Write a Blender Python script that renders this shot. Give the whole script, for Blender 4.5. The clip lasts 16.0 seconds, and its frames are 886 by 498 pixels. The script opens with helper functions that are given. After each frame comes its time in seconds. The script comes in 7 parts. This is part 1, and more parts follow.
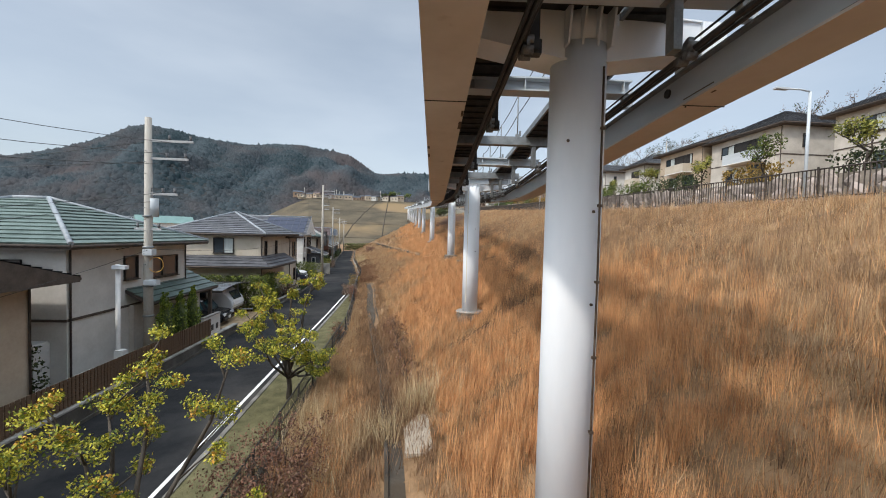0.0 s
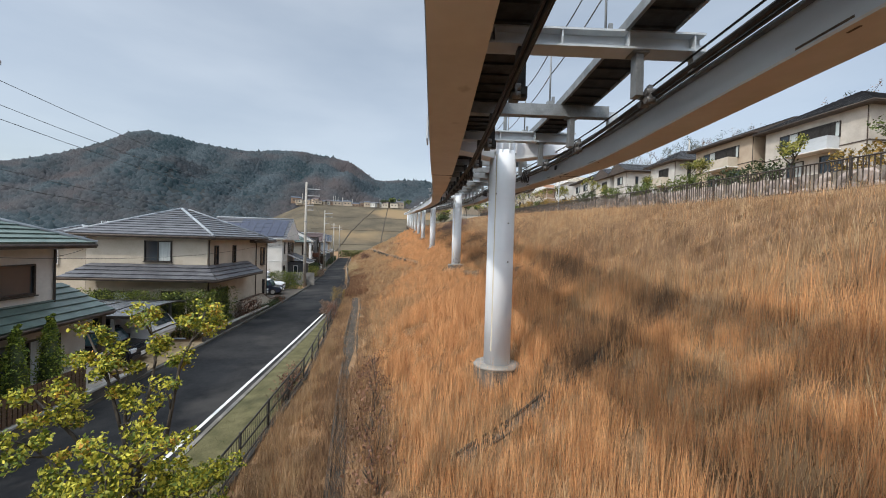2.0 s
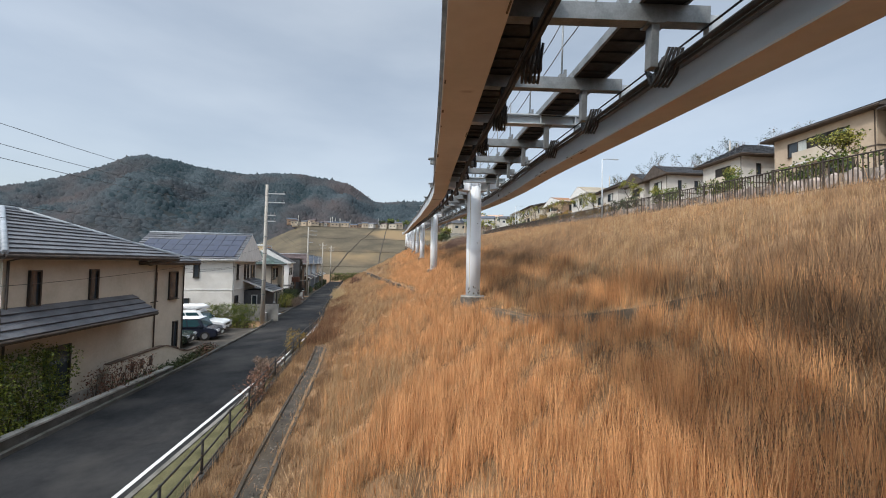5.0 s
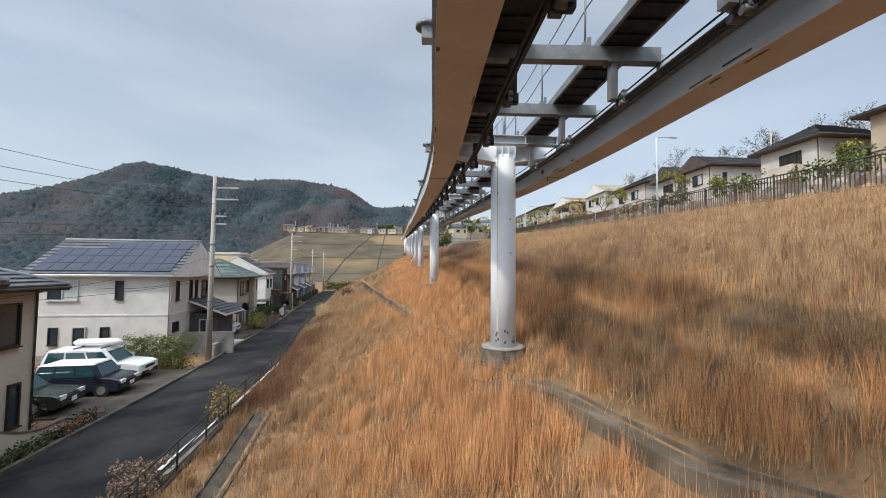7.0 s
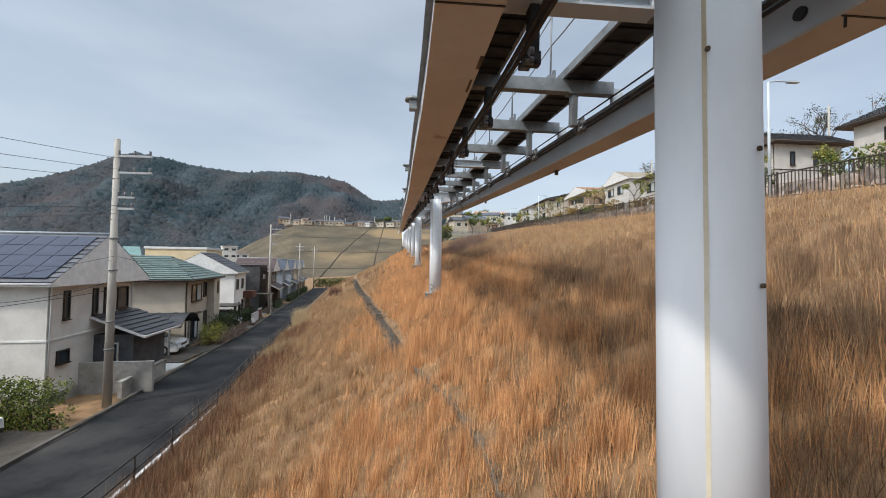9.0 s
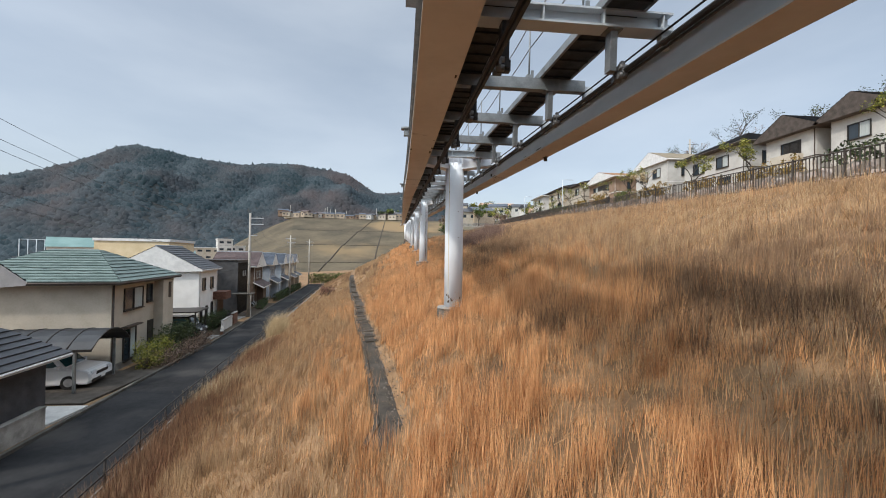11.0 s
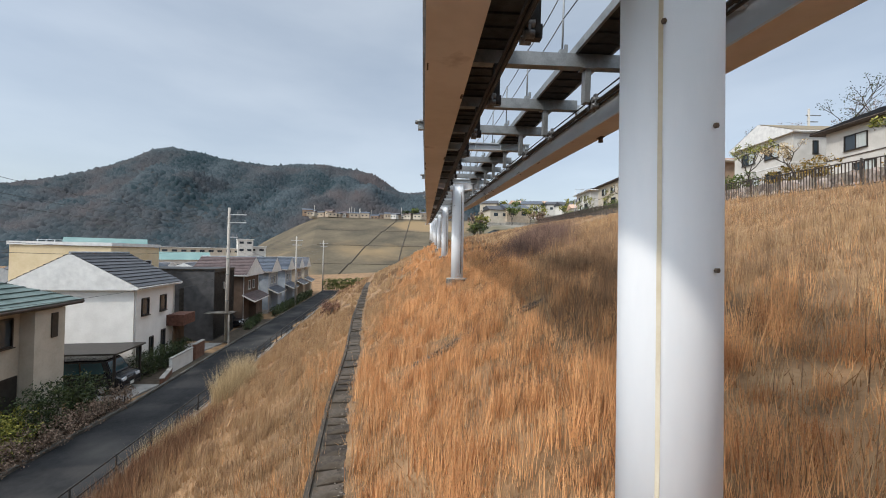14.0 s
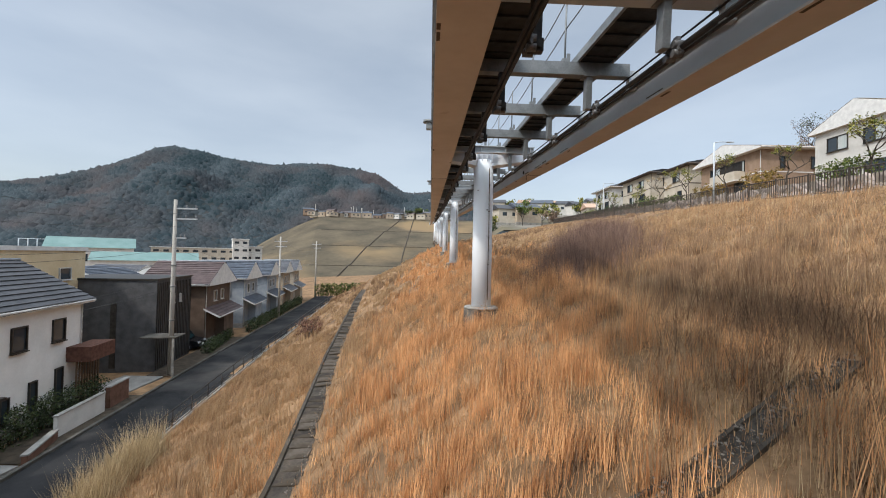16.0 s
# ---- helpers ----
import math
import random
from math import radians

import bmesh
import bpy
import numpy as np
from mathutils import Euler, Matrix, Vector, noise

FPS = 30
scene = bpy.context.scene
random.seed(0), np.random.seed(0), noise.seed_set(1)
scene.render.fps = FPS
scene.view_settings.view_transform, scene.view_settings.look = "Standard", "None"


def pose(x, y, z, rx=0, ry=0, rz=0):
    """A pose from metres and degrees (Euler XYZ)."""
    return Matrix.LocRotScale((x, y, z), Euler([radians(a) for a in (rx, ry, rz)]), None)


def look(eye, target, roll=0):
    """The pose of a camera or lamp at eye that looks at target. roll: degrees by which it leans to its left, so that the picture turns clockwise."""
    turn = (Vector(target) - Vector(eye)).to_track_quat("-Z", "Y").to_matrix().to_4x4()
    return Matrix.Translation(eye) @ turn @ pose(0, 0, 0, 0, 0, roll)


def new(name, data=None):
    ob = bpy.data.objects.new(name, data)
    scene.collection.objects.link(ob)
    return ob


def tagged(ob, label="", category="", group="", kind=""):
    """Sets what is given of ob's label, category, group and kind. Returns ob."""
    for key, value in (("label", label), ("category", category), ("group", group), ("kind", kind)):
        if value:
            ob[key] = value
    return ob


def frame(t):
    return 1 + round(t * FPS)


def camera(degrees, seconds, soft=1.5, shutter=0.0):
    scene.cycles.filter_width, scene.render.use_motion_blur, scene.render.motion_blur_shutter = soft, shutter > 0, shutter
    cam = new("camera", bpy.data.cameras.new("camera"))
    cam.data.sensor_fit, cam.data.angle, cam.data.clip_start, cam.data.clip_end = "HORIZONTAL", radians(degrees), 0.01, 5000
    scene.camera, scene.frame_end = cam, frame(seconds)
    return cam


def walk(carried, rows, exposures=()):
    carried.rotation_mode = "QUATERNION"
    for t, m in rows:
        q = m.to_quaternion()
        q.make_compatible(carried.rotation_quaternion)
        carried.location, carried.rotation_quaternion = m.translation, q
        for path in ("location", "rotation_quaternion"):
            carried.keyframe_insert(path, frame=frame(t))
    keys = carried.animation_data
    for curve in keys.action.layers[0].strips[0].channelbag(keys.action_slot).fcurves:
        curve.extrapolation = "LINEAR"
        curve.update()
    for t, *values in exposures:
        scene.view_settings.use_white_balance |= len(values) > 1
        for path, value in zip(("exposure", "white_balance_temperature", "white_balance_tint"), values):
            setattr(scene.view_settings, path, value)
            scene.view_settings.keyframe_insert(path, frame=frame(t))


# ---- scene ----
cam = camera(97.0, 16.0, soft=1.0)
PATH = [
    (0, (0.684, 3.808, 9.805), (0.851, 5.799, 9.735), 1.5),
    (0.5, (0.785, 5.609, 9.748), (0.951, 7.601, 9.699), 1.6),
    (1, (0.875, 7.43, 9.670), (1.041, 9.422, 9.612), 1.8),
    (1.5, (0.965, 9.262, 9.625), (1.132, 11.255, 9.589), 1.9),
    (2, (1.060, 10.956, 9.575), (1.225, 12.949, 9.543), 1.7),
    (2.5, (1.160, 12.734, 9.500), (1.318, 14.728, 9.476), 1.6),
    (3, (1.260, 14.517, 9.425), (1.417, 16.511, 9.409), 1.4),
    (3.5, (1.340, 16.375, 9.360), (1.500, 18.369, 9.369), 1.4),
    (4, (1.410, 18.195, 9.330), (1.570, 20.188, 9.363), 1.4),
    (6.5, (1.829, 27.819, 9.882), (1.995, 29.809, 9.992), 0.4),
    (7, (1.991, 29.827, 10.031), (2.152, 31.818, 10.132), 0.5),
    (7.5, (2.138, 31.825, 10.171), (2.297, 33.817, 10.262), 0.6),
    (8, (2.214, 33.706, 10.294), (2.377, 35.697, 10.373), 0.7),
    (8.5, (2.308, 35.671, 10.47), (2.475, 37.663, 10.544), 0.7),
    (11, (2.22, 45.48, 10.773), (2.375, 47.473, 10.808), 0.8),
    (11.5, (2.213, 47.391, 10.892), (2.35, 49.386, 10.921), 0.9),
    (12, (2.238, 49.334, 11.007), (2.356, 51.33, 11.038), 1.1),
    (12.5, (2.24, 51.274, 11.152), (2.329, 53.271, 11.183), 1.2),
    (13, (2.244, 53.226, 11.288), (2.31, 55.225, 11.322), 1.2),
    (13.5, (2.176, 55.22, 11.42), (2.219, 57.219, 11.454), 1.1),
    (14, (2.07, 57.24, 11.535), (2.095, 59.24, 11.567), 1.0),
    (14.5, (1.965, 59.30, 11.655), (1.976, 61.30, 11.686), 1.0),
    (15, (1.872, 61.349, 11.796), (1.879, 63.349, 11.829), 1.2),
    (15.5, (1.799, 63.361, 11.951), (1.804, 65.361, 11.983), 1.2),
    (16, (1.724, 65.341, 12.008), (1.732, 67.34, 12.042), 1.3),
]
walk(cam, [(t, look(eye, target, roll)) for t, eye, target, roll in PATH], [(0, 0.62), (16, 0.62)])

# ---- light ----
SUN_DIR = Vector((-0.78, -0.62, 1.0)).normalized()
sun_data = bpy.data.lights.new("sun", "SUN")
sun_data.energy, sun_data.angle, sun_data.color = 1.5, radians(2.6), (1.0, 0.92, 0.82)
sun = new("sun", sun_data)
sun.matrix_world = look((0, 0, 200), Vector((0, 0, 200)) - SUN_DIR)
world = bpy.data.worlds.new("sky")
scene.world = world
world.use_nodes = True
wn = world.node_tree.nodes
wl = world.node_tree.links
wn.clear()
w_sky = wn.new("ShaderNodeTexSky")
w_sky.sky_type, w_sky.sun_disc = "NISHITA", False
w_sky.sun_elevation = math.asin(SUN_DIR.z)
w_sky.sun_rotation = math.atan2(SUN_DIR.x, SUN_DIR.y)
w_sky.dust_density, w_sky.ozone_density = 2.0, 1.5
w_co = wn.new("ShaderNodeTexCoord")
w_map = wn.new("ShaderNodeMapping")
w_map.inputs["Scale"].default_value = (1.0, 1.0, 3.5)
w_noise = wn.new("ShaderNodeTexNoise")
w_noise.inputs["Scale"].default_value, w_noise.inputs["Detail"].default_value, w_noise.inputs["Roughness"].default_value = 1.6, 6.0, 0.5
w_ramp = wn.new("ShaderNodeValToRGB")
w_ramp.color_ramp.elements[0].position, w_ramp.color_ramp.elements[0].color = 0.34, (0.47, 0.535, 0.60, 1)
w_ramp.color_ramp.elements[1].position, w_ramp.color_ramp.elements[1].color = 0.68, (0.69, 0.75, 0.795, 1)
w_bg1, w_bg2, w_add, w_out = wn.new("ShaderNodeBackground"), wn.new("ShaderNodeBackground"), wn.new("ShaderNodeAddShader"), wn.new("ShaderNodeOutputWorld")
w_bg1.inputs["Strength"].default_value, w_bg2.inputs["Strength"].default_value = 0.045, 0.44
wl.new(w_co.outputs["Generated"], w_map.inputs["Vector"])
wl.new(w_map.outputs["Vector"], w_noise.inputs["Vector"])
wl.new(w_noise.outputs["Fac"], w_ramp.inputs["Fac"])
wl.new(w_sky.outputs["Color"], w_bg1.inputs["Color"])
# the overcast sky is brightest overhead
w_sep, w_up, w_mul = wn.new("ShaderNodeSeparateXYZ"), wn.new("ShaderNodeMapRange"), wn.new("ShaderNodeVectorMath")
w_up.inputs["From Min"].default_value, w_up.inputs["From Max"].default_value = 0.52, 1.0
w_up.interpolation_type = "SMOOTHSTEP"
w_up.inputs["To Min"].default_value, w_up.inputs["To Max"].default_value = 0.96, 4.6
w_mul.operation = "MULTIPLY"
wl.new(w_co.outputs["Generated"], w_sep.inputs[0])
wl.new(w_sep.outputs["Z"], w_up.inputs["Value"])
wl.new(w_ramp.outputs["Color"], w_mul.inputs[0])
# thin cloud glows in a wide ring round the sun
w_dot, w_pos, w_pow, w_gain, w_sum = wn.new("ShaderNodeVectorMath"), wn.new("ShaderNodeMath"), wn.new("ShaderNodeMath"), wn.new("ShaderNodeMath"), wn.new("ShaderNodeMath")
w_dot.operation, w_pos.operation, w_pow.operation, w_gain.operation, w_sum.operation = "DOT_PRODUCT", "MAXIMUM", "POWER", "MULTIPLY", "ADD"
w_dot.inputs[1].default_value = SUN_DIR
w_pos.inputs[1].default_value, w_pow.inputs[1].default_value, w_gain.inputs[1].default_value = 0.0, 4.0, 3.2
wl.new(w_co.outputs["Generated"], w_dot.inputs[0])
wl.new(w_dot.outputs["Value"], w_pos.inputs[0])
wl.new(w_pos.outputs[0], w_pow.inputs[0])
wl.new(w_pow.outputs[0], w_gain.inputs[0])
wl.new(w_gain.outputs[0], w_sum.inputs[0])
wl.new(w_up.outputs["Result"], w_sum.inputs[1])
wl.new(w_sum.outputs[0], w_mul.inputs[1])
wl.new(w_mul.outputs[0], w_bg2.inputs["Color"])
wl.new(w_bg1.outputs[0], w_add.inputs[0])
wl.new(w_bg2.outputs[0], w_add.inputs[1])
wl.new(w_add.outputs[0], w_out.inputs["Surface"])

# ---- materials ----
MATS = {}


def mat(name, dark, light, scale=6.0, rough=0.8, metal=0.0, bump=0.2, bump_scale=None, fine=None, stretch=(1, 1, 1), island=0.0, rand=0.0, spec=0.3, stain=None, stain_scale=0.5, stain_pos=(0.5, 0.7), span=(0.3, 0.7)):
    """A surface whose colour wanders between dark and light at two scales, with fine relief and, if given, larger stains."""
    if name in MATS:
        return MATS[name]
    m = bpy.data.materials.new(name)
    m.use_nodes = True
    n, l = m.node_tree.nodes, m.node_tree.links
    p = n["Principled BSDF"]
    p.inputs["Roughness"].default_value, p.inputs["Metallic"].default_value = rough, metal
    p.inputs["Specular IOR Level"].default_value = spec
    co = n.new("ShaderNodeTexCoord")
    mp = n.new("ShaderNodeMapping")
    mp.inputs["Scale"].default_value = stretch
    l.new(co.outputs["Object"], mp.inputs["Vector"])
    a, b = n.new("ShaderNodeTexNoise"), n.new("ShaderNodeTexNoise")
    a.inputs["Scale"].default_value, a.inputs["Detail"].default_value = scale, 5.0
    b.inputs["Scale"].default_value, b.inputs["Detail"].default_value = scale * 9.0, 3.0
    l.new(mp.outputs["Vector"], a.inputs["Vector"])
    l.new(mp.outputs["Vector"], b.inputs["Vector"])
    mixf = n.new("ShaderNodeMath")
    mixf.operation = "MULTIPLY_ADD"
    mixf.inputs[1].default_value, mixf.inputs[2].default_value = 0.35, -0.17
    l.new(b.outputs["Fac"], mixf.inputs[0])
    tot = n.new("ShaderNodeMath")
    tot.operation = "ADD"
    l.new(a.outputs["Fac"], tot.inputs[0])
    l.new(mixf.outputs[0], tot.inputs[1])
    fac = tot.outputs[0]
    for amount, node, out in ((island, "ShaderNodeNewGeometry", "Random Per Island"), (rand, "ShaderNodeObjectInfo", "Random")):
        if amount:
            g = n.new(node)
            ma = n.new("ShaderNodeMath")
            ma.operation = "MULTIPLY_ADD"
            ma.inputs[1].default_value, ma.inputs[2].default_value = amount, -amount / 2
            l.new(g.outputs[out], ma.inputs[0])
            ad = n.new("ShaderNodeMath")
            ad.operation = "ADD"
            l.new(fac, ad.inputs[0])
            l.new(ma.outputs[0], ad.inputs[1])
            fac = ad.outputs[0]
    ramp = n.new("ShaderNodeValToRGB")
    ramp.color_ramp.elements[0].position, ramp.color_ramp.elements[0].color = span[0], (*dark, 1)
    ramp.color_ramp.elements[1].position, ramp.color_ramp.elements[1].color = span[1], (*light, 1)
    l.new(fac, ramp.inputs["Fac"])
    col = ramp.outputs["Color"]
    if stain:
        s = n.new("ShaderNodeTexNoise")
        s.inputs["Scale"].default_value, s.inputs["Detail"].default_value = stain_scale, 6.0
        l.new(co.outputs["Object"], s.inputs["Vector"])
        sr = n.new("ShaderNodeValToRGB")
        sr.color_ramp.elements[0].position, sr.color_ramp.elements[1].position = stain_pos
        l.new(s.outputs["Fac"], sr.inputs["Fac"])
        mx = n.new("ShaderNodeMix")
        mx.data_type = "RGBA"
        l.new(sr.outputs["Color"], mx.inputs["Factor"])
        l.new(col, mx.inputs["A"])
        mx.inputs["B"].default_value = (*stain, 1)
        col = mx.outputs["Result"]
    l.new(col, p.inputs["Base Color"])
    if bump:
        bp = n.new("ShaderNodeBump")
        bp.inputs["Strength"].default_value, bp.inputs["Distance"].default_value = bump, 0.02
        if bump_scale:
            c = n.new("ShaderNodeTexNoise")
            c.inputs["Scale"].default_value, c.inputs["Detail"].default_value = bump_scale, 4.0
            l.new(mp.outputs["Vector"], c.inputs["Vector"])
            l.new(c.outputs["Fac"], bp.inputs["Height"])
        else:
            l.new(b.outputs["Fac"], bp.inputs["Height"])
        l.new(bp.outputs["Normal"], p.inputs["Normal"])
    MATS[name] = m
    return m


def glass_mat(name, tint, rough=0.06):
    """Dark window glass that mirrors the sky."""
    if name in MATS:
        return MATS[name]
    m = bpy.data.materials.new(name)
    m.use_nodes = True
    p = m.node_tree.nodes["Principled BSDF"]
    p.inputs["Base Color"].default_value = (*tint, 1)
    p.inputs["Roughness"].default_value = rough
    p.inputs["Specular IOR Level"].default_value = 0.6
    n, l = m.node_tree.nodes, m.node_tree.links
    no = n.new("ShaderNodeTexNoise")
    no.inputs["Scale"].default_value = 1.2
    bp = n.new("ShaderNodeBump")
    bp.inputs["Strength"].default_value, bp.inputs["Distance"].default_value = 0.03, 0.05
    l.new(no.outputs["Fac"], bp.inputs["Height"])
    l.new(bp.outputs["Normal"], p.inputs["Normal"])
    MATS[name] = m
    return m


GLASS = glass_mat("window_glass", (0.03, 0.04, 0.05))
M_STEEL = mat("painted_steel", (0.40, 0.437, 0.465), (0.52, 0.56, 0.59), 0.8, 0.42, 0.0, 0.03, stretch=(1, 0.25, 1), stain=(0.34, 0.33, 0.31), stain_scale=1.1, stain_pos=(0.62, 0.95))
M_PILLAR = mat("white_pillar_paint", (0.74, 0.78, 0.825), (0.82, 0.85, 0.885), 1.2, 0.62, 0.0, 0.04, stretch=(1, 1, 0.25), spec=0.2)
M_BEAMBOT = mat("beige_beam_underside", (0.50, 0.445, 0.39), (0.60, 0.545, 0.49), 0.7, 0.6, 0.0, 0.03, stain=(0.2, 0.13, 0.08), stain_scale=1.6, stain_pos=(0.68, 0.85))
M_GALV = mat("galvanised_steel", (0.14, 0.152, 0.158), (0.26, 0.275, 0.28), 4.0, 0.5, 0.35, 0.08, stain=(0.16, 0.13, 0.10), stain_scale=2.5, stain_pos=(0.62, 0.85))
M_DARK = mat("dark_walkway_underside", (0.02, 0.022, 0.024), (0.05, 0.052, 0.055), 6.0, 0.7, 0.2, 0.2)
M_CABLE = mat("black_cable", (0.015, 0.015, 0.016), (0.04, 0.04, 0.04), 9.0, 0.55)
M_CLAMP = mat("dull_zinc_clamp", (0.07, 0.072, 0.075), (0.22, 0.225, 0.23), 7.0, 0.5, 0.4)
M_RUST = mat("rusty_bracket", (0.05, 0.035, 0.025), (0.14, 0.10, 0.07), 7.0, 0.75)
M_CONC = mat("weathered_concrete", (0.22, 0.21, 0.19), (0.40, 0.38, 0.35), 3.0, 0.9, 0.0, 0.3, stain=(0.10, 0.095, 0.085), stain_scale=1.5, stain_pos=(0.5, 0.75))
M_ASPHALT = mat("asphalt", (0.016, 0.0165, 0.018), (0.034, 0.034, 0.035), 0.5, 0.92, 0.0, 0.35, bump_scale=70, spec=0.06, stain=(0.060, 0.057, 0.054), stain_scale=0.33, stain_pos=(0.50, 0.72))
M_KERB = mat("mossy_kerb_concrete", (0.05, 0.046, 0.041), (0.115, 0.107, 0.095), 2.0, 0.92, 0.0, 0.3, stain=(0.06, 0.055, 0.045), stain_scale=1.2, stain_pos=(0.45, 0.7))
M_WKERB = mat("pale_kerb_concrete", (0.26, 0.25, 0.23), (0.44, 0.43, 0.40), 2.0, 0.92, 0.0, 0.3, stain=(0.12, 0.11, 0.09), stain_scale=1.2, stain_pos=(0.5, 0.7))
M_VKERB = mat("grey_kerb_concrete", (0.12, 0.112, 0.10), (0.24, 0.225, 0.205), 2.0, 0.92, 0.0, 0.3, stain=(0.09, 0.085, 0.07), stain_scale=1.2, stain_pos=(0.45, 0.7))
M_WHITE = mat("white_road_paint", (0.55, 0.55, 0.54), (0.80, 0.80, 0.79), 3.0, 0.75, 0.0, 0.1)
M_SOIL = mat("dry_soil_and_litter", (0.13, 0.076, 0.038), (0.31, 0.19, 0.10), 1.5, 0.95, 0.0, 0.8, bump_scale=14, stain=(0.09, 0.055, 0.03), stain_scale=0.35, stain_pos=(0.5, 0.7))
M_TURF = mat("short_winter_turf", (0.06, 0.058, 0.024), (0.135, 0.12, 0.06), 2.0, 0.95, 0.0, 0.8, bump_scale=25)

# ---- mesh helpers ----


def add_box(bm, c, s, m=None):
    """A box of sizes s round c, moved by the matrix m."""
    v = []
    for dz in (-0.5, 0.5):
        for dy in (-0.5, 0.5):
            for dx in (-0.5, 0.5):
                p = Vector((c[0] + dx * s[0], c[1] + dy * s[1], c[2] + dz * s[2]))
                v.append(bm.verts.new(m @ p if m else p))
    for q in ((0, 2, 3, 1), (4, 5, 7, 6), (0, 1, 5, 4), (2, 6, 7, 3), (0, 4, 6, 2), (1, 3, 7, 5)):
        bm.faces.new([v[i] for i in q])
    return bm


def box(c, s, m=None):
    return add_box(bmesh.new(), c, s, m)


def add_tube(bm, pts, radii, sides=8, cap=True):
    """A tube through pts with the radius of each point."""
    pts = [Vector(p) for p in pts]
    if not isinstance(radii, (list, tuple)):
        radii = [radii] * len(pts)
    rings = []
    for i, p in enumerate(pts):
        d = (pts[min(i + 1, len(pts) - 1)] - pts[max(i - 1, 0)]).normalized()
        a = d.orthogonal().normalized() if abs(d.z) > 0.9 else d.cross(Vector((0, 0, 1))).normalized()
        if abs(d.z) > 0.9:
            a = (Vector((1, 0, 0)) - d * d.x).normalized()
        b = d.cross(a)
        rings.append([bm.verts.new(p + (a * math.cos(k * 2 * math.pi / sides) + b * math.sin(k * 2 * math.pi / sides)) * radii[i]) for k in range(sides)])
    for r0, r1 in zip(rings, rings[1:]):
        for k in range(sides):
            f = bm.faces.new((r0[k], r0[(k + 1) % sides], r1[(k + 1) % sides], r1[k]))
            f.smooth = True
    if cap and sides > 2:
        bm.faces.new(rings[0][::-1])
        bm.faces.new(rings[-1])
    return bm


def tube(pts, radii, sides=8):
    return add_tube(bmesh.new(), pts, radii, sides)


def add_prism(bm, poly, axis_vec):
    """A solid from a flat polygon pushed along a vector."""
    a = [bm.verts.new(Vector(p)) for p in poly]
    b = [bm.verts.new(Vector(p) + Vector(axis_vec)) for p in poly]
    bm.faces.new(a[::-1])
    bm.faces.new(b)
    for i in range(len(a)):
        j = (i + 1) % len(a)
        bm.faces.new((a[i], a[j], b[j], b[i]))
    return bm


def prism(poly, axis_vec):
    return add_prism(bmesh.new(), poly, axis_vec)


def mesh_of(name, bm, material):
    bmesh.ops.recalc_face_normals(bm, faces=bm.faces)
    me = bpy.data.meshes.new(name)
    bm.to_mesh(me)
    bm.free()
    me.materials.append(material)
    return me


def part(name, bm, material, parent, label=""):
    """One mesh object under a thing or a part; its mesh is in the coordinates of the top thing."""
    ob = new(name, mesh_of(name, bm, material))
    ob.parent = parent
    if label:
        tagged(ob, label)
    return ob


def thing(name, m, label, category, group="", kind=""):
    ob = new(name)
    ob.empty_display_size = 0.2
    ob.matrix_world = m
    return tagged(ob, label, category, group, kind)


def solid(name, bm, material, label, category, group="", kind="", m=None):
    ob = new(name, mesh_of(name, bm, material))
    if m:
        ob.matrix_world = m
    return tagged(ob, label, category, group, kind)


def soup(name, verts, faces, material, smooth=False):
    """A mesh object out of numpy arrays: verts (n, 3), faces (m, 3 or 4)."""
    me = bpy.data.meshes.new(name)
    k = faces.shape[1]
    me.vertices.add(len(verts))
    me.vertices.foreach_set("co", np.asarray(verts, np.float32).ravel())
    me.loops.add(faces.size)
    me.loops.foreach_set("vertex_index", np.asarray(faces, np.int32).ravel())
    me.polygons.add(len(faces))
    me.polygons.foreach_set("loop_start", np.arange(0, faces.size, k, dtype=np.int32))
    me.polygons.foreach_set("loop_total", np.full(len(faces), k, np.int32))
    me.polygons.foreach_set("use_smooth", np.full(len(faces), smooth, bool))
    me.update(calc_edges=True)
    me.materials.append(material)
    return new(name, me)


# ---- the lie of the land ----
Y_L = [-40, 32, 42, 48, 55.5, 66, 77, 85, 93, 109, 137, 200]
X_LINE = [-5.1, -5.05, -5.2, -5.45, -6.05, -7.5, -8.9, -10.3, -11.6, -13.7, -17.4, -28]
Y_RZ = [-40, 0, 13, 32, 48, 56, 66, 77, 85, 93, 140, 200]
Z_ROAD = [3.4, 3.5, 3.64, 4.0, 4.18, 4.15, 3.98, 3.75, 3.62, 3.55, 3.55, 3.5]
Y_F = [-40, 3, 17.7, 26.5, 32.3, 40, 47, 51.7, 55.6]
X_F = [-2.7, -2.75, -2.85, -2.9, -3.4, -4.25, -4.9, -5.2, -5.65]
PILLARS = [(2.0, -6.0), (2.71, 8.6), (3.36, 20.9), (4.5, 40.4), (3.76, 60.1), (3.14, 79.0), (2.75, 98.2), (2.2, 117.5), (1.6, 136.8), (1.0, 156), (0.3, 175), (-0.6, 194)]
RAIL_Y = [-6, 3.8, 9.3, 14.5, 18.2, 23, 27.8, 33.7, 38.5, 41.5, 46.5, 53.2, 59.8, 65.3, 79.0, 98.2, 117.5, 136.8, 156, 175, 194]
RAIL_X = [1.9, 2.50, 2.82, 3.13, 3.34, 3.64, 3.92, 4.18, 4.41, 4.42, 4.30, 4.14, 3.93, 3.72, 3.3, 2.75, 2.2, 1.6, 1.0, 0.3, -0.6]
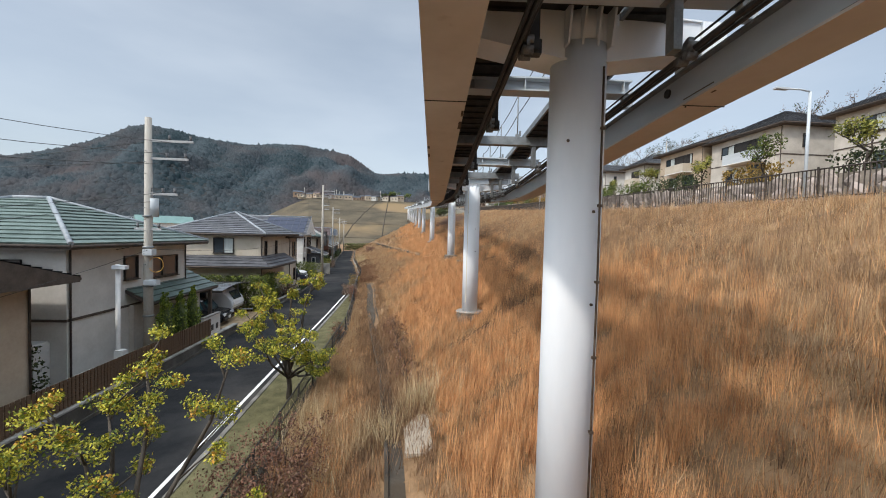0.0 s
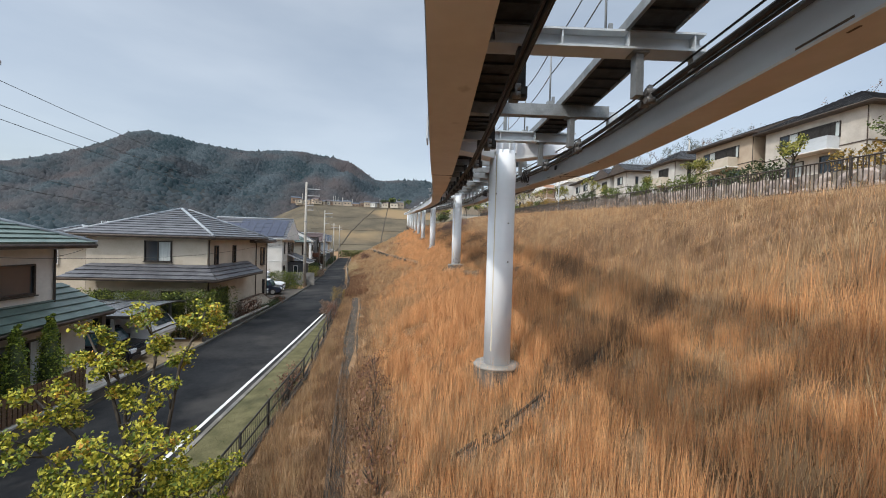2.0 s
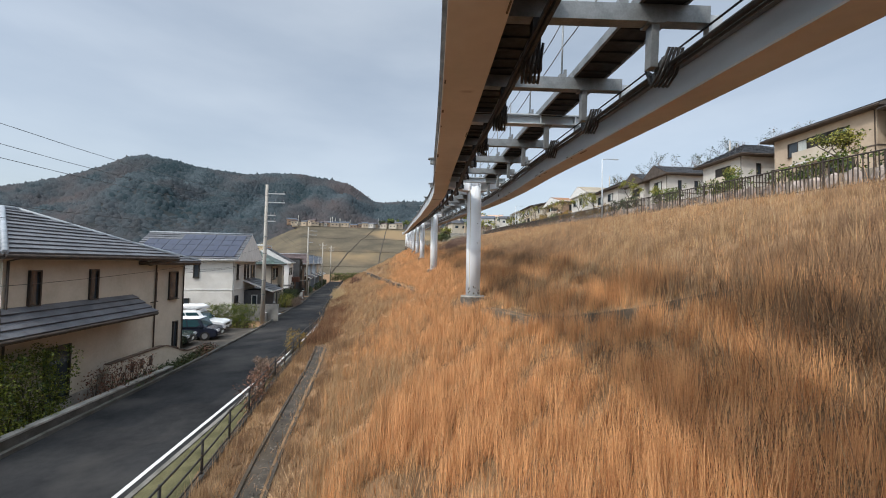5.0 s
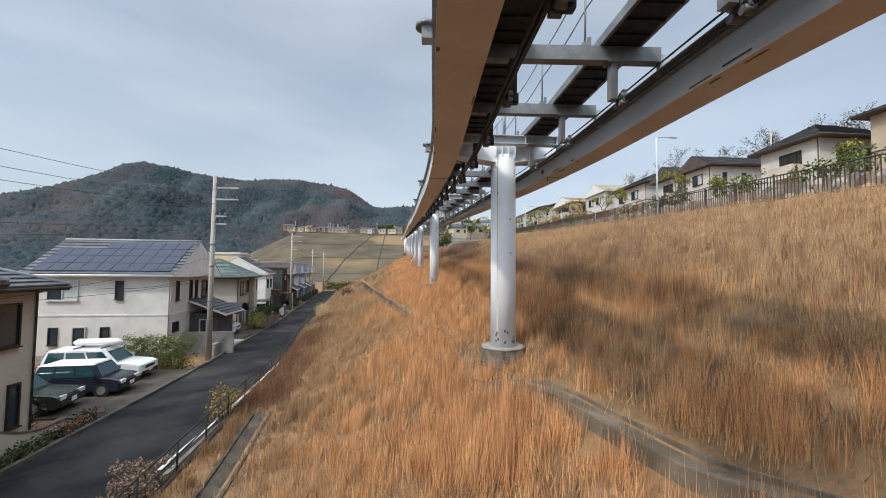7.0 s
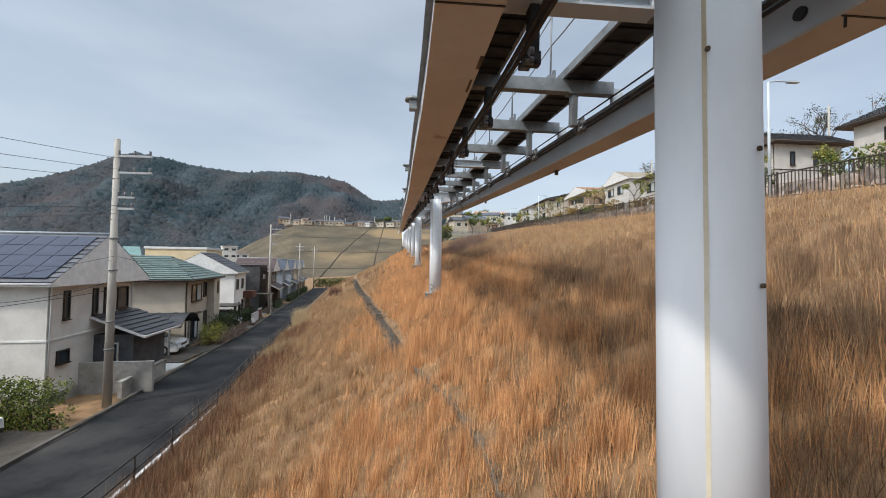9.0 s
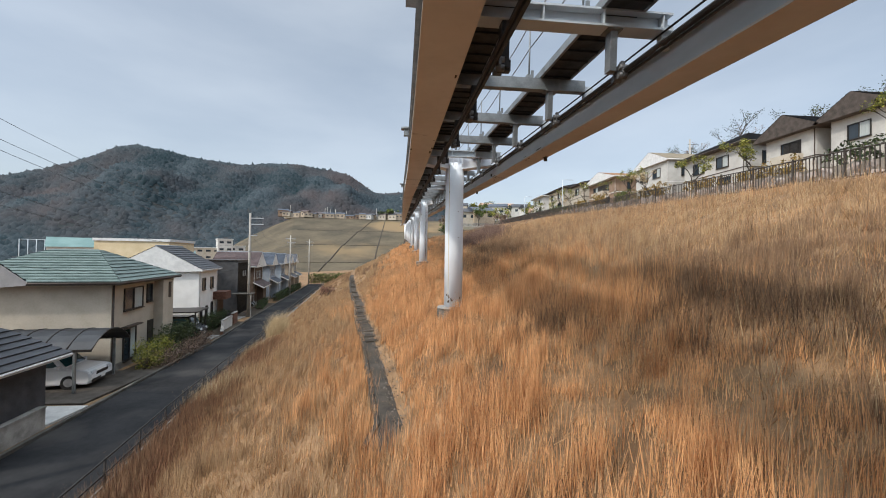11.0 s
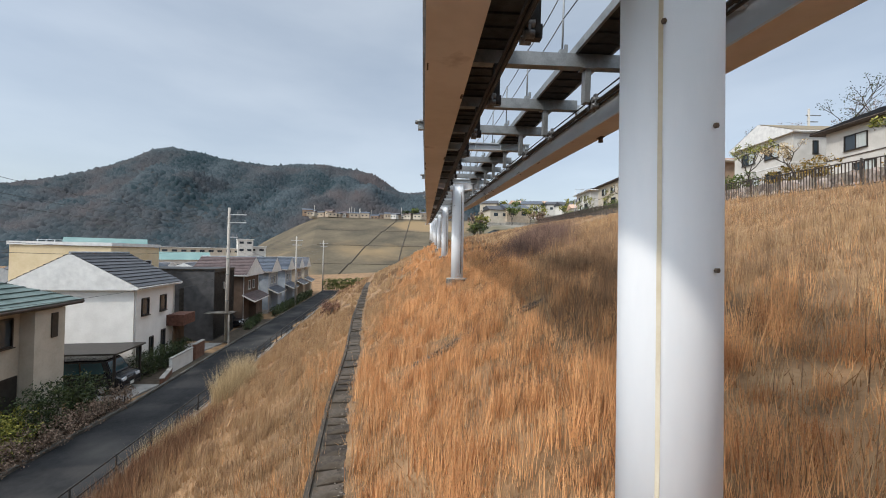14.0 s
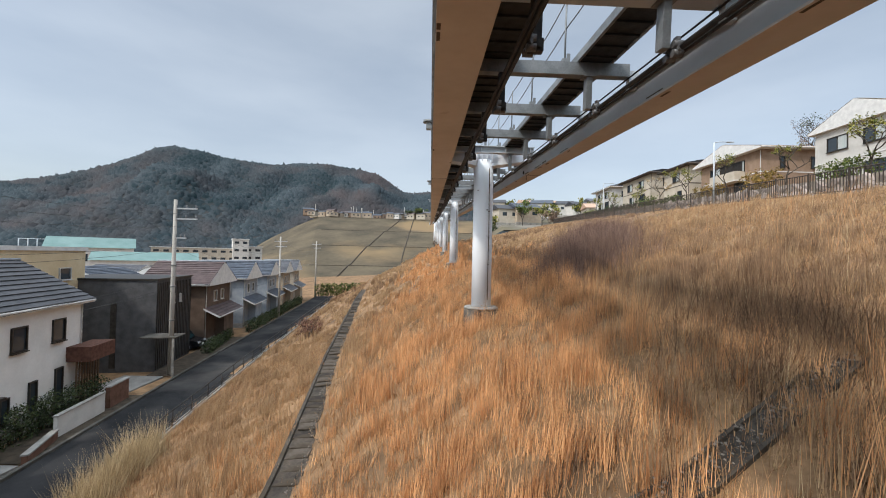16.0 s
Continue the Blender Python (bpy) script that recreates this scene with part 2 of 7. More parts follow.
RAIL_Z = [11.95, 11.65, 11.48, 11.28, 11.2, 11.46, 11.8, 12.2, 12.43, 12.57, 12.82, 13.2, 13.58, 13.92, 14.72, 15.9, 17.1, 18.3, 19.5, 20.7, 21.9]
Z_FOOT = [5.6, 6.0, 6.48, 7.95, 8.86, 10.25, 11.4, 12.5, 13.6, 14.7, 15.8, 16.9]
Z_DROP = [0.1, 0.2, 0.36, 0.38, 0.14, 0.3, 0.25, 0.2, 0.2, 0.2, 0.2, 0.2]
Z_BANK = [a - b for a, b in zip(Z_FOOT, Z_DROP)]
PY = [p[1] for p in PILLARS]
Y_D = [-40, 28.4, 46, 53.6, 61.3, 69, 74.3, 79.2, 84.3, 109, 200]
X_D = [-1.3, -1.3, -1.0, 1.95, 0.75, -0.72, -1.5, -2.4, -3.35, -7.3, -20]
Z_D = [4.1, 4.3, 4.9, 7.15, 7.0, 7.0, 7.0, 6.97, 6.95, 6.9, 6.5]
Y_T = [-40, 3, 22.6, 30.4, 51.8, 73, 80.5, 92, 109, 146, 200]
X_T = [13, 13.65, 14.2, 14.8, 16.5, 18, 18.7, 19.5, 21, 24.7, 31]
Z_T = [10.6, 10.8, 11.45, 11.8, 13.15, 14.4, 14.9, 15.7, 16.8, 19.0, 21.5]


def line_x(y):
    return np.interp(y, Y_L, X_LINE)


def road_z(y):
    return np.interp(y, Y_RZ, Z_ROAD)


def fence_x(y):
    return np.where(np.asarray(y) < 55.6, np.interp(y, Y_F, X_F), line_x(y) + np.interp(y, [55.6, 61, 66, 72, 80], [0.4, 0.12, 0.0, -0.13, -0.3]))


def spline(y, xs, ys):
    """A smooth curve through the points (ys, xs)."""
    xs, ys = np.asarray(xs, float), np.asarray(ys, float)
    s = np.gradient(xs, ys)
    i = np.clip(np.searchsorted(ys, y) - 1, 0, len(ys) - 2)
    h = ys[i + 1] - ys[i]
    t = (y - ys[i]) / h
    return (2 * t**3 - 3 * t**2 + 1) * xs[i] + (t**3 - 2 * t**2 + t) * h * s[i] + (3 * t**2 - 2 * t**3) * xs[i + 1] + (t**3 - t**2) * h * s[i + 1]


def rail_x(y):
    return spline(y, RAIL_X, RAIL_Y)


def rail_z(y):
    return spline(y, RAIL_Z, RAIL_Y)


def ground(x, y):
    """Height of the land at arrays x, y."""
    x, y = np.broadcast_arrays(np.asarray(x, float), np.asarray(y, float))
    zr = road_z(y)
    xl, xf, xd, zd = line_x(y), fence_x(y), np.interp(y, Y_D, X_D), np.interp(y, Y_D, Z_D)
    xp, zp = np.interp(y, PY, [p[0] for p in PILLARS]), np.interp(y, PY, Z_BANK)
    xt, zt = np.interp(y, Y_T, X_T), np.interp(y, Y_T, Z_T)
    ks = [(xl - 200, zr - 6), (xl - 60, zr - 1.5), (xl - 12, zr + 0.0), (xl - 4.2, zr - 0.02), (xf - 0.3, zr - 0.02), (xf, zr + 0.2), (xd, zd), (xp, zp), (xt - 1.5, zt - 0.3), (xt, zt), (xt + 5.6, zt), (xt + 6.3, zt + 1.7), (xt + 15, zt + 2.6), (xt + 45, zt + 5), (xt + 90, zt + 16), (xt + 300, zt + 60)]
    z = np.where(x <= ks[0][0], ks[0][1], ks[-1][1])
    for (x0, z0), (x1, z1) in zip(ks, ks[1:]):
        t = np.clip((x - x0) / np.maximum(x1 - x0, 1e-3), 0, 1)
        z = np.where((x > x0) & (x <= x1), z0 + (z1 - z0) * t, z)
    far = np.clip((y - 150) / 60, 0, 1)
    return z * (1 - far) + far * np.clip(4 + 0.04 * (x + 30), -2, 14)


def ground_at(x, y):
    return float(ground(x, y))


gx = np.concatenate([np.linspace(-3000, -240, 24), np.linspace(-220, -30, 20), np.linspace(-28, -12, 17), np.arange(-11.5, 24, 0.4), np.linspace(24.5, 60, 24), np.linspace(70, 3000, 26)])
gy = np.concatenate([np.linspace(-600, -60, 10), np.arange(-40, 160, 1.0), np.linspace(164, 400, 24), np.linspace(440, 3500, 24)])
GX, GY = np.meshgrid(gx, gy)
GZ = ground(GX, GY)
nx, ny = len(gx), len(gy)
idx = np.arange(nx * ny).reshape(ny, nx)
faces = np.stack([idx[:-1, :-1], idx[:-1, 1:], idx[1:, 1:], idx[1:, :-1]], -1).reshape(-1, 4)
tagged(soup("ground", np.stack([GX, GY, GZ], -1).reshape(-1, 3), faces, M_SOIL, True), "brown earth bank with dry litter under tall grass", "ground", kind="structure")

# ---- road ----


def ribbon(name, ys, x0, x1, z, material, label, category, thick=0.08):
    """A strip along y between two edges; z is its top."""
    bm = bmesh.new()
    prev = None
    for y, a, b, h in zip(ys, x0, x1, z):
        ring = [bm.verts.new((a, y, h)), bm.verts.new((b, y, h)), bm.verts.new((b, y, h - thick)), bm.verts.new((a, y, h - thick))]
        if prev:
            for i in range(4):
                bm.faces.new((prev[i], prev[(i + 1) % 4], ring[(i + 1) % 4], ring[i]))
        prev = ring
    return solid(name, bm, material, label, category, kind="structure")


ry = np.arange(-30, 142.5, 1.0)
ribbon("road", ry, line_x(ry) - 3.7, line_x(ry) + 0.3, road_z(ry) + 0.03, M_ASPHALT, "narrow dark asphalt lane with paler patches", "road")
ribbon("road_edge_line", ry, line_x(ry) - 0.055, line_x(ry) + 0.055, road_z(ry) + 0.036, M_WHITE, "white painted edge line on the asphalt", "road marking", 0.02)
ribbon("gutter", ry, line_x(ry) - 4.15, line_x(ry) - 3.7, road_z(ry) + 0.025, M_ASPHALT, "shallow dark gutter beside the asphalt", "gutter", 0.2)
ribbon("kerb", ry, line_x(ry) - 4.3, line_x(ry) - 4.15, road_z(ry) + 0.14, M_KERB, "grey concrete kerb along the gardens", "kerb", 0.3)
ribbon("kerb", ry, line_x(ry) + 0.3, line_x(ry) + 0.44, road_z(ry) + 0.10, M_VKERB, "low concrete kerb along the bank", "kerb", 0.3)
wy = np.arange(50, 136, 1.0)
ribbon("fence_kerb", wy, fence_x(wy) - 0.10, fence_x(wy) + 0.10, road_z(wy) + 0.34, M_WKERB, "pale concrete kerb under the fence", "kerb", 0.6)
wy = np.arange(-6, 51, 1.0)
ribbon("fence_kerb", wy, fence_x(wy) - 0.08, fence_x(wy) + 0.08, road_z(wy) + 0.30, M_KERB, "low weathered concrete kerb under the fence", "kerb", 0.6)
vy = np.arange(-30, 46, 1.0)
ribbon("verge", vy, line_x(vy) + 0.44, fence_x(vy) - 0.12, road_z(vy) + 0.07, M_TURF, "short winter turf between kerb and fence", "verge", 0.2)

M_SOIL = mat("dark_garden_soil", (0.030, 0.023, 0.016), (0.085, 0.064, 0.044), 3.0, 0.95, 0.0, 0.5, bump_scale=25)
for q0, q1 in ((69.2, 77.4), (80.4, 88.0), (91.6, 104.0)):
    gy = np.linspace(q0, q1, 18)
    ribbon("flower_bed", gy, line_x(gy) - 6.3, line_x(gy) - 4.3, ground(line_x(gy) - 5.3, gy) + 0.06, M_SOIL, "dark soil bed along the gardens", "flower bed", 0.3)
M_DRAIN = mat("dirty_drain_concrete", (0.028, 0.024, 0.020), (0.085, 0.072, 0.058), 2.2, 0.95, 0.0, 0.5, bump_scale=16, stain=(0.06, 0.045, 0.03), stain_scale=0.8, stain_pos=(0.45, 0.65))

M_DUSTY = mat("dusty_drain_concrete", (0.085, 0.068, 0.05), (0.21, 0.17, 0.125), 2.5, 0.95, 0.0, 0.5, bump_scale=18, stain=(0.10, 0.08, 0.055), stain_scale=0.9, stain_pos=(0.5, 0.68))

# concrete drain along the foot of the bank
dy = np.concatenate([np.arange(-10, 46, 0.75), np.arange(46, 118, 0.75)])


def drain(ys, xs, zs, name="drain", label="mossy concrete drainage channel set in the bank", m=None, wide=1.0):
    """A U-shaped channel along points, with a wall on both sides."""
    bm = bmesh.new()
    prof = [(-0.46, 0.03), (-0.36, 0.03), (-0.34, -0.02), (0.34, -0.02), (0.36, 0.05), (0.46, 0.05), (0.46, -0.35), (-0.46, -0.35)]
    prev = None
    for i in range(len(ys)):
        j0, j1 = max(i - 1, 0), min(i + 1, len(ys) - 1)
        d = Vector((xs[j1] - xs[j0], ys[j1] - ys[j0], 0)).normalized()
        r = Vector((d.y, -d.x, 0))
        ring = [bm.verts.new(Vector((xs[i], ys[i], zs[i])) + r * a * wide + Vector((0, 0, b))) for a, b in prof]
        if prev:
            for k in range(len(prof)):
                bm.faces.new((prev[k], prev[(k + 1) % len(prof)], ring[(k + 1) % len(prof)], ring[k]))
        prev = ring
    return solid(name, bm, m or M_DRAIN, label, "drain", kind="structure")


d1 = np.arange(-8, 46, 0.75)
FOOT_Y = [-8, 12, 17.8, 24.1, 28.4, 32.3, 41, 46]
FOOT_X = [1.6, 0.6, 0.0, -0.9, -1.45, -2.0, -2.9, -3.6]
drain(d1, np.interp(d1, FOOT_Y, FOOT_X), ground(np.interp(d1, FOOT_Y, FOOT_X), d1) + 0.04, wide=0.75)
zs_ = ground_at(1.05, 12.8)
slab = prism([(1.05 + a * 0.42, 12.8 + b * 0.95, zs_ - 0.08 + 0.1 * a) for a, b in ((-0.9, -0.8), (0.1, -1.0), (0.8, -0.75), (1.0, 0.1), (0.7, 0.9), (-0.2, 1.0), (-1.0, 0.5))], (0, 0, 0.11))
bmesh.ops.bevel(slab, geom=slab.edges[:], offset=0.02, segments=2, affect="EDGES")
solid("concrete_slab", slab, mat("pale_dusty_slab", (0.26, 0.215, 0.165), (0.42, 0.36, 0.285), 3.0, 0.95, 0.0, 0.3), "pale dusty concrete slab beside the drain", "slab", kind="structure")
d2 = np.arange(53, 122, 0.75)
long_drain = drain(d2, np.interp(d2, Y_D, X_D), ground(np.interp(d2, Y_D, X_D), d2) + 0.11, wide=0.95)
slab = box((0, 0, 0), (0.56, 0.47, 0.05))
bmesh.ops.bevel(slab, geom=slab.edges[:], offset=0.012, segments=1, affect="EDGES")
slab_me = mesh_of("cover_slab", slab, mat("worn_cover_slab", (0.026, 0.021, 0.017), (0.095, 0.078, 0.062), 3.0, 0.95, 0.0, 0.5, bump_scale=20, rand=0.5, stain=(0.05, 0.038, 0.026), stain_scale=2.0, stain_pos=(0.45, 0.62)))
rs = random.Random(31)
for y in np.arange(61.4, 110, 0.52):
    if rs.random() < 0.2:
        continue
    o = new("cover_slab", slab_me)
    x, slope = float(np.interp(y, Y_D, X_D)), float(np.interp(y + 0.3, Y_D, X_D) - np.interp(y - 0.3, Y_D, X_D)) / 0.6
    o.parent = long_drain
    o.location = (x + rs.uniform(-0.03, 0.03), y, ground_at(x, y) + 0.125 + rs.uniform(-0.012, 0.02))
    o.rotation_euler = (rs.uniform(-0.09, 0.09), rs.uniform(-0.09, 0.09), -math.atan(slope) + rs.uniform(-0.12, 0.12))

# drains run slantwise across the bank
DITCH_X = [2.1, 2.63, 3.36, 4.06, 4.96, 5.9, 6.7, 7.6]
DITCH_Y = [18.0, 18.25, 18.5, 18.8, 19.05, 19.45, 19.65, 19.9]
SLANT_Y = [29.5, 31.0, 32.8, 34.3, 37.0, 37.9, 39.4, 41.5, 44.0, 46.4, 50.0]
SLANT_X = [8.2, 6.9, 5.85, 5.3, 4.9, 4.7, 3.85, 3.75, 3.8, 3.5, 2.7]
CROSS_X = [1.4, 2.8, 4.3, 5.5, 6.35, 7.2]
CROSS_Y = [69.0, 69.13, 69.4, 69.9, 70.25, 70.6]
k = np.linspace(29.5, 50, 40)
drain(k, np.interp(k, SLANT_Y, SLANT_X), ground(np.interp(k, SLANT_Y, SLANT_X), k) + np.where(k > 39.6, 0.0, 0.09), label="dusty concrete drain running slantwise up the bank", m=M_DUSTY, wide=0.52)
k = np.linspace(1.4, 7.2, 20)
drain(np.interp(k, CROSS_X, CROSS_Y), k, ground(k, np.interp(k, CROSS_X, CROSS_Y)) + 0.03, label="dark overgrown drain running slantwise up the bank", wide=0.46)

k = np.linspace(2.1, 7.6, 22)
drain(np.interp(k, DITCH_X, DITCH_Y), k, ground(k, np.interp(k, DITCH_X, DITCH_Y)) + 0.02, label="dark overgrown drain running slantwise up the bank", wide=0.42)

# roadside fence
M_FENCE = mat("dark_brown_fence_paint", (0.012, 0.011, 0.010), (0.032, 0.028, 0.025), 8.0, 0.55)
fence = thing("roadside_fence", pose(0, 0, 0), "low dark brown metal fence between lane and bank", "fence")
fy = np.arange(-6, 136, 1.9)
fp = [(float(fence_x(y)), float(y), float(ground(fence_x(y), y))) for y in fy]
post_me = mesh_of("fence_post", tube([(0, 0, -0.3), (0, 0, 0.92)], 0.035, 6), M_FENCE)
for x, y, z in fp:
    o = new("fence_post", post_me)
    o.location, o.parent = (x, y, z), fence
for h in (0.88, 0.5, 0.16):
    part("fence_rail", tube([(x, y, z + h) for x, y, z in fp], 0.026, 6), M_FENCE, fence)
bm = bmesh.new()
for y in np.arange(-6, 25, 0.13):
    x = float(fence_x(y))
    add_box(bm, (x, y, ground_at(x, y) + 0.5), (0.009, 0.009, 0.74))
tagged(part("fence_infill", bm, M_FENCE, fence, "thin dark upright bars"), "thin dark upright bars", kind="stuff")

# ---- guideway ----


def rail_frame(y):
    """The guideway's frame at y: origin on the centre line at the beams' underside, y along the track."""
    d = 0.05
    t = Vector((float(rail_x(y + d) - rail_x(y - d)), 2 * d, float(rail_z(y + d) - rail_z(y - d)))).normalized()
    r = t.cross(Vector((0, 0, 1))).normalized()
    u = r.cross(t)
    m = Matrix((r, t, u)).transposed().to_4x4()
    m.translation = (float(rail_x(y)), y, float(rail_z(y)))
    return m


def cant(y):
    """How far the outer beam is raised in the curve."""
    return float(np.interp(y, [-6, 12, 17, 34, 45, 55, 90], [0.05, 0.05, 0.07, 0.10, 0.13, 0.19, 0.19]))


def sweep(ys, prof, lift=None):
    """A closed profile of (across, up) swept along the guideway."""
    bm = bmesh.new()
    prev = None
    for y in ys:
        m = rail_frame(float(y))
        ring = [bm.verts.new(m @ Vector((a, 0, b + (lift(y) if lift else 0.0)))) for a, b in prof]
        if prev:
            for i in range(len(prof)):
                j = (i + 1) % len(prof)
                bm.faces.new((prev[i], prev[j], ring[j], ring[i]))
        else:
            bm.faces.new(ring[::-1])
        prev = ring
    bm.faces.new(prev)
    return bm


def rect(a0, a1, b0, b1):
    return [(a0, b0), (a1, b0), (a1, b1), (a0, b1)]


sy = np.arange(-5.8, 192, 1.0)
rail = thing("guideway", pose(0, 0, 0), "elevated guideway of two pale steel box beams with dark walkways", "guideway")
for i0, i1, lift, deep in ((-1.97, -1.44, None, 0.48), (1.33, 1.86, cant, 0.40)):
    part("beam", sweep(sy, rect(i0 + 0.03, i1 - 0.03, 0.03, deep), lift), M_STEEL, rail, "pale grey painted steel box beam")
    part("beam_underside", sweep(sy, rect(i0, i1, 0.0, 0.028), lift), M_BEAMBOT, rail, "beige weathered underside plate with rust spots")
    part("beam_top_flange", sweep(sy, rect(i0 - 0.04, i1 + 0.04, deep + 0.002, deep + 0.035), lift), M_GALV, rail)
# left and right grating walkways between side channels
for a0, a1 in ((-1.38, -0.70), (0.34, 0.94)):
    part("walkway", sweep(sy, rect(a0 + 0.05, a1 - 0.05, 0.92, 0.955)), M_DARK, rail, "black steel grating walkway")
    for e0, e1 in ((a0, a0 + 0.045), (a1 - 0.045, a1)):
        part("walkway_channel", sweep(sy, rect(e0, e1, 0.905, 1.03)), M_GALV, rail, "grey steel channel along the grating")
    bm = bmesh.new()
    for y in np.arange(-4, 110, 0.34):
        add_box(bm, ((a0 + a1) / 2, 0, 0.905), (a1 - a0 - 0.1, 0.05, 0.03), rail_frame(float(y)))
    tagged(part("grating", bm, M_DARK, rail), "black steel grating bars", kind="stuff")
# added plate: keeps sun in the beam-walkway gap off the pillars
part("kick_plate", sweep(sy, rect(-1.43, -1.40, 0.52, 0.93)), M_DARK, rail, "dark upright plate added to block sun between beam and walkway")
bm = box((-0.28, 0, 0.985), (1.2, 2.6, 0.03), rail_frame(8.1))
for q in (-1.1, 0.0, 1.1):
    add_box(bm, (-0.28, q, 0.94), (1.2, 0.06, 0.06), rail_frame(8.1))
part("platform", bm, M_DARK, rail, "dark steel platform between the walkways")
# cables
for a, b, r in ((-1.07, 0.16, 0.022), (-1.02, 0.15, 0.022), (-1.045, 0.20, 0.03), (-0.98, 0.18, 0.015), (0.70, 0.17, 0.028), (0.76, 0.14, 0.02), (1.24, 0.56, 0.035), (1.18, 0.66, 0.014)):
    part("cable", sweep(sy, [(a + r * math.cos(q), b + r * math.sin(q)) for q in np.linspace(0, 2 * math.pi, 7)[:-1]]), M_CABLE, rail, "black power cable")

cross_ys, heavy_ys = [], set()
for (a, ya), (b, yb) in zip(PILLARS, PILLARS[1:]):
    n = 5 if ya == 8.6 else max(2, round((yb - ya) / 2.15))
    for q in range(n):
        y = yb - 0.95 - (yb - ya) * q / n
        if ya == 8.6:
            y += (0.0, 0.4, 0.55, 0.65, 0.0)[q]
        cross_ys.append(y)
        # I-beams stand on both sides of a pillar and at mid-span
        if q in (0, n // 2, n - 1):
            heavy_ys.add(y)
cross_ys = sorted(y for y in cross_ys if -5 < y < 150)
bm = box((-0.1, 0, 0.8), (2.62, 0.17, 0.2))
me_cross = mesh_of("crossbeam", bm, M_GALV)
bm = box((-0.05, 0, 0.71), (2.75, 0.26, 0.025))
add_box(bm, (-0.05, 0, 0.91), (2.75, 0.26, 0.025))
add_box(bm, (-0.05, 0, 0.81), (2.75, 0.02, 0.18))
for a in (-1.2, -0.4, 0.4, 1.2):
    add_box(bm, (a, 0, 0.81), (0.015, 0.24, 0.18))
me_icross = mesh_of("crossbeam", bm, M_STEEL)
bm = box((0, 0, -0.22), (0.09, 0.14, 0.54))
add_box(bm, (0, 0, 0.03), (0.2, 0.2, 0.025))
me_hang = mesh_of("hanger", bm, M_GALV)
me_hang_dark = mesh_of("hanger", add_box(box((0, 0, -0.24), (0.1, 0.16, 0.6)), (0, 0, -0.5), (0.16, 0.1, 0.14)), M_CABLE)
bm = bmesh.new()
for dz in (-0.03, 0.07):
    for dy in (-0.07, 0.07):
        add_tube(bm, [(-0.03, dy, dz), (0.08, dy, dz)], 0.045, 8)
add_box(bm, (0.02, 0, 0.02), (0.03, 0.24, 0.06))
add_box(bm, (0.06, 0, 0.13), (0.05, 0.06, 0.1))
me_clamp = mesh_of("cable_clamp", bm, M_CLAMP)
me_post = mesh_of("handrail_post", tube([(0, 0, 0.9), (0, 0, 1.95)], 0.016, 6), M_GALV)
bm = box((0, 0, 0.94), (0.1, 0.1, 0.06))
add_box(bm, (0.06, 0, 1.0), (0.05, 0.03, 0.12))
me_box = mesh_of("post_bracket", bm, M_GALV)
bm = box((1.30, 0, 0.66), (0.16, 0.1, 0.3))
me_plate = mesh_of("end_plate", bm, M_STEEL)
bm = bmesh.new()
rr = random.Random(5)
for q in range(5):
    add_tube(bm, [(-0.05 + 0.04 * q, -0.3, 0.02), (-0.1 + 0.05 * q, -0.2, -0.22 - 0.03 * rr.random()), (-0.05 + 0.05 * q, 0.05, -0.3), (0.0, 0.3, 0.0)], 0.018, 5)
me_loop = mesh_of("cable_loop", bm, M_CABLE)


def hung(name, me, y, u=0.0, w=0.0, label=""):
    o = new(name, me)
    o.parent = rail
    o.matrix_basis = rail_frame(float(y)) @ Matrix.Translation((u, 0, w))
    return tagged(o, label) if label else o


for q, y in enumerate(cross_ys):
    heavy = y in heavy_ys
    hung("crossbeam", me_icross if heavy else me_cross, y, label="" if not heavy else "pale steel I-beam across the guideway")
    hung("hanger", me_hang_dark, y, -0.87, 0.66, "black hanger bracket")
    hung("hanger", me_hang, y, 0.56, 0.66)
    hung("cable_clamp", me_clamp, y, -0.96, 0.14)
    hung("cable_clamp", me_clamp, y, 0.66, 0.14)
    hung("handrail_post", me_post, y, 0.16)
    hung("post_bracket", me_box, y, 0.16)
    hung("end_plate", me_plate, y)
bm = bmesh.new()
for y0, y1 in zip(cross_ys, cross_ys[1:]):
    for h, sag in ((1.92, 0.05), (1.45, 0.04)):
        pts = [rail_frame(y0 + (y1 - y0) * f) @ Vector((0.16, 0, h - sag * 4 * f * (1 - f))) for f in (0, 0.25, 0.5, 0.75, 1)]
        add_tube(bm, pts, 0.011, 5)
part("handrail_wire", bm, M_GALV, rail, "thin sagging handrail wire")
for _, py in PILLARS[2:3]:
    for dy_ in (1.3, 3.4, 5.6, 7.8, 10.0):
        for u in (-0.95, 0.68):
            hung("cable_loop", me_loop, py + dy_, u, 0.3, "bundle of slack black cable")
# expansion joints: dark seams and cable holes near each pillar
bm_j = bmesh.new()
for _, py in PILLARS[:8]:
    m = rail_frame(py + 0.1)
    for c in (-1.705, 1.61):
        add_box(bm_j, (c, 0, -0.001 + (cant(py) if c > 0 else 0)), (0.535, 0.018, 0.012), m)
        add_box(bm_j, (c - 0.235 * (1 if c > 0 else -1), 0, 0.25), (0.012, 0.018, 0.46), m)
    add_tube(bm_j, [m @ Vector((1.33, 0.35, 0.33)), m @ Vector((1.41, 0.35, 0.33))], 0.06, 12)
tagged(part("joint_seam", bm_j, M_CABLE, rail), "dark expansion joint and cable hole", kind="stuff")
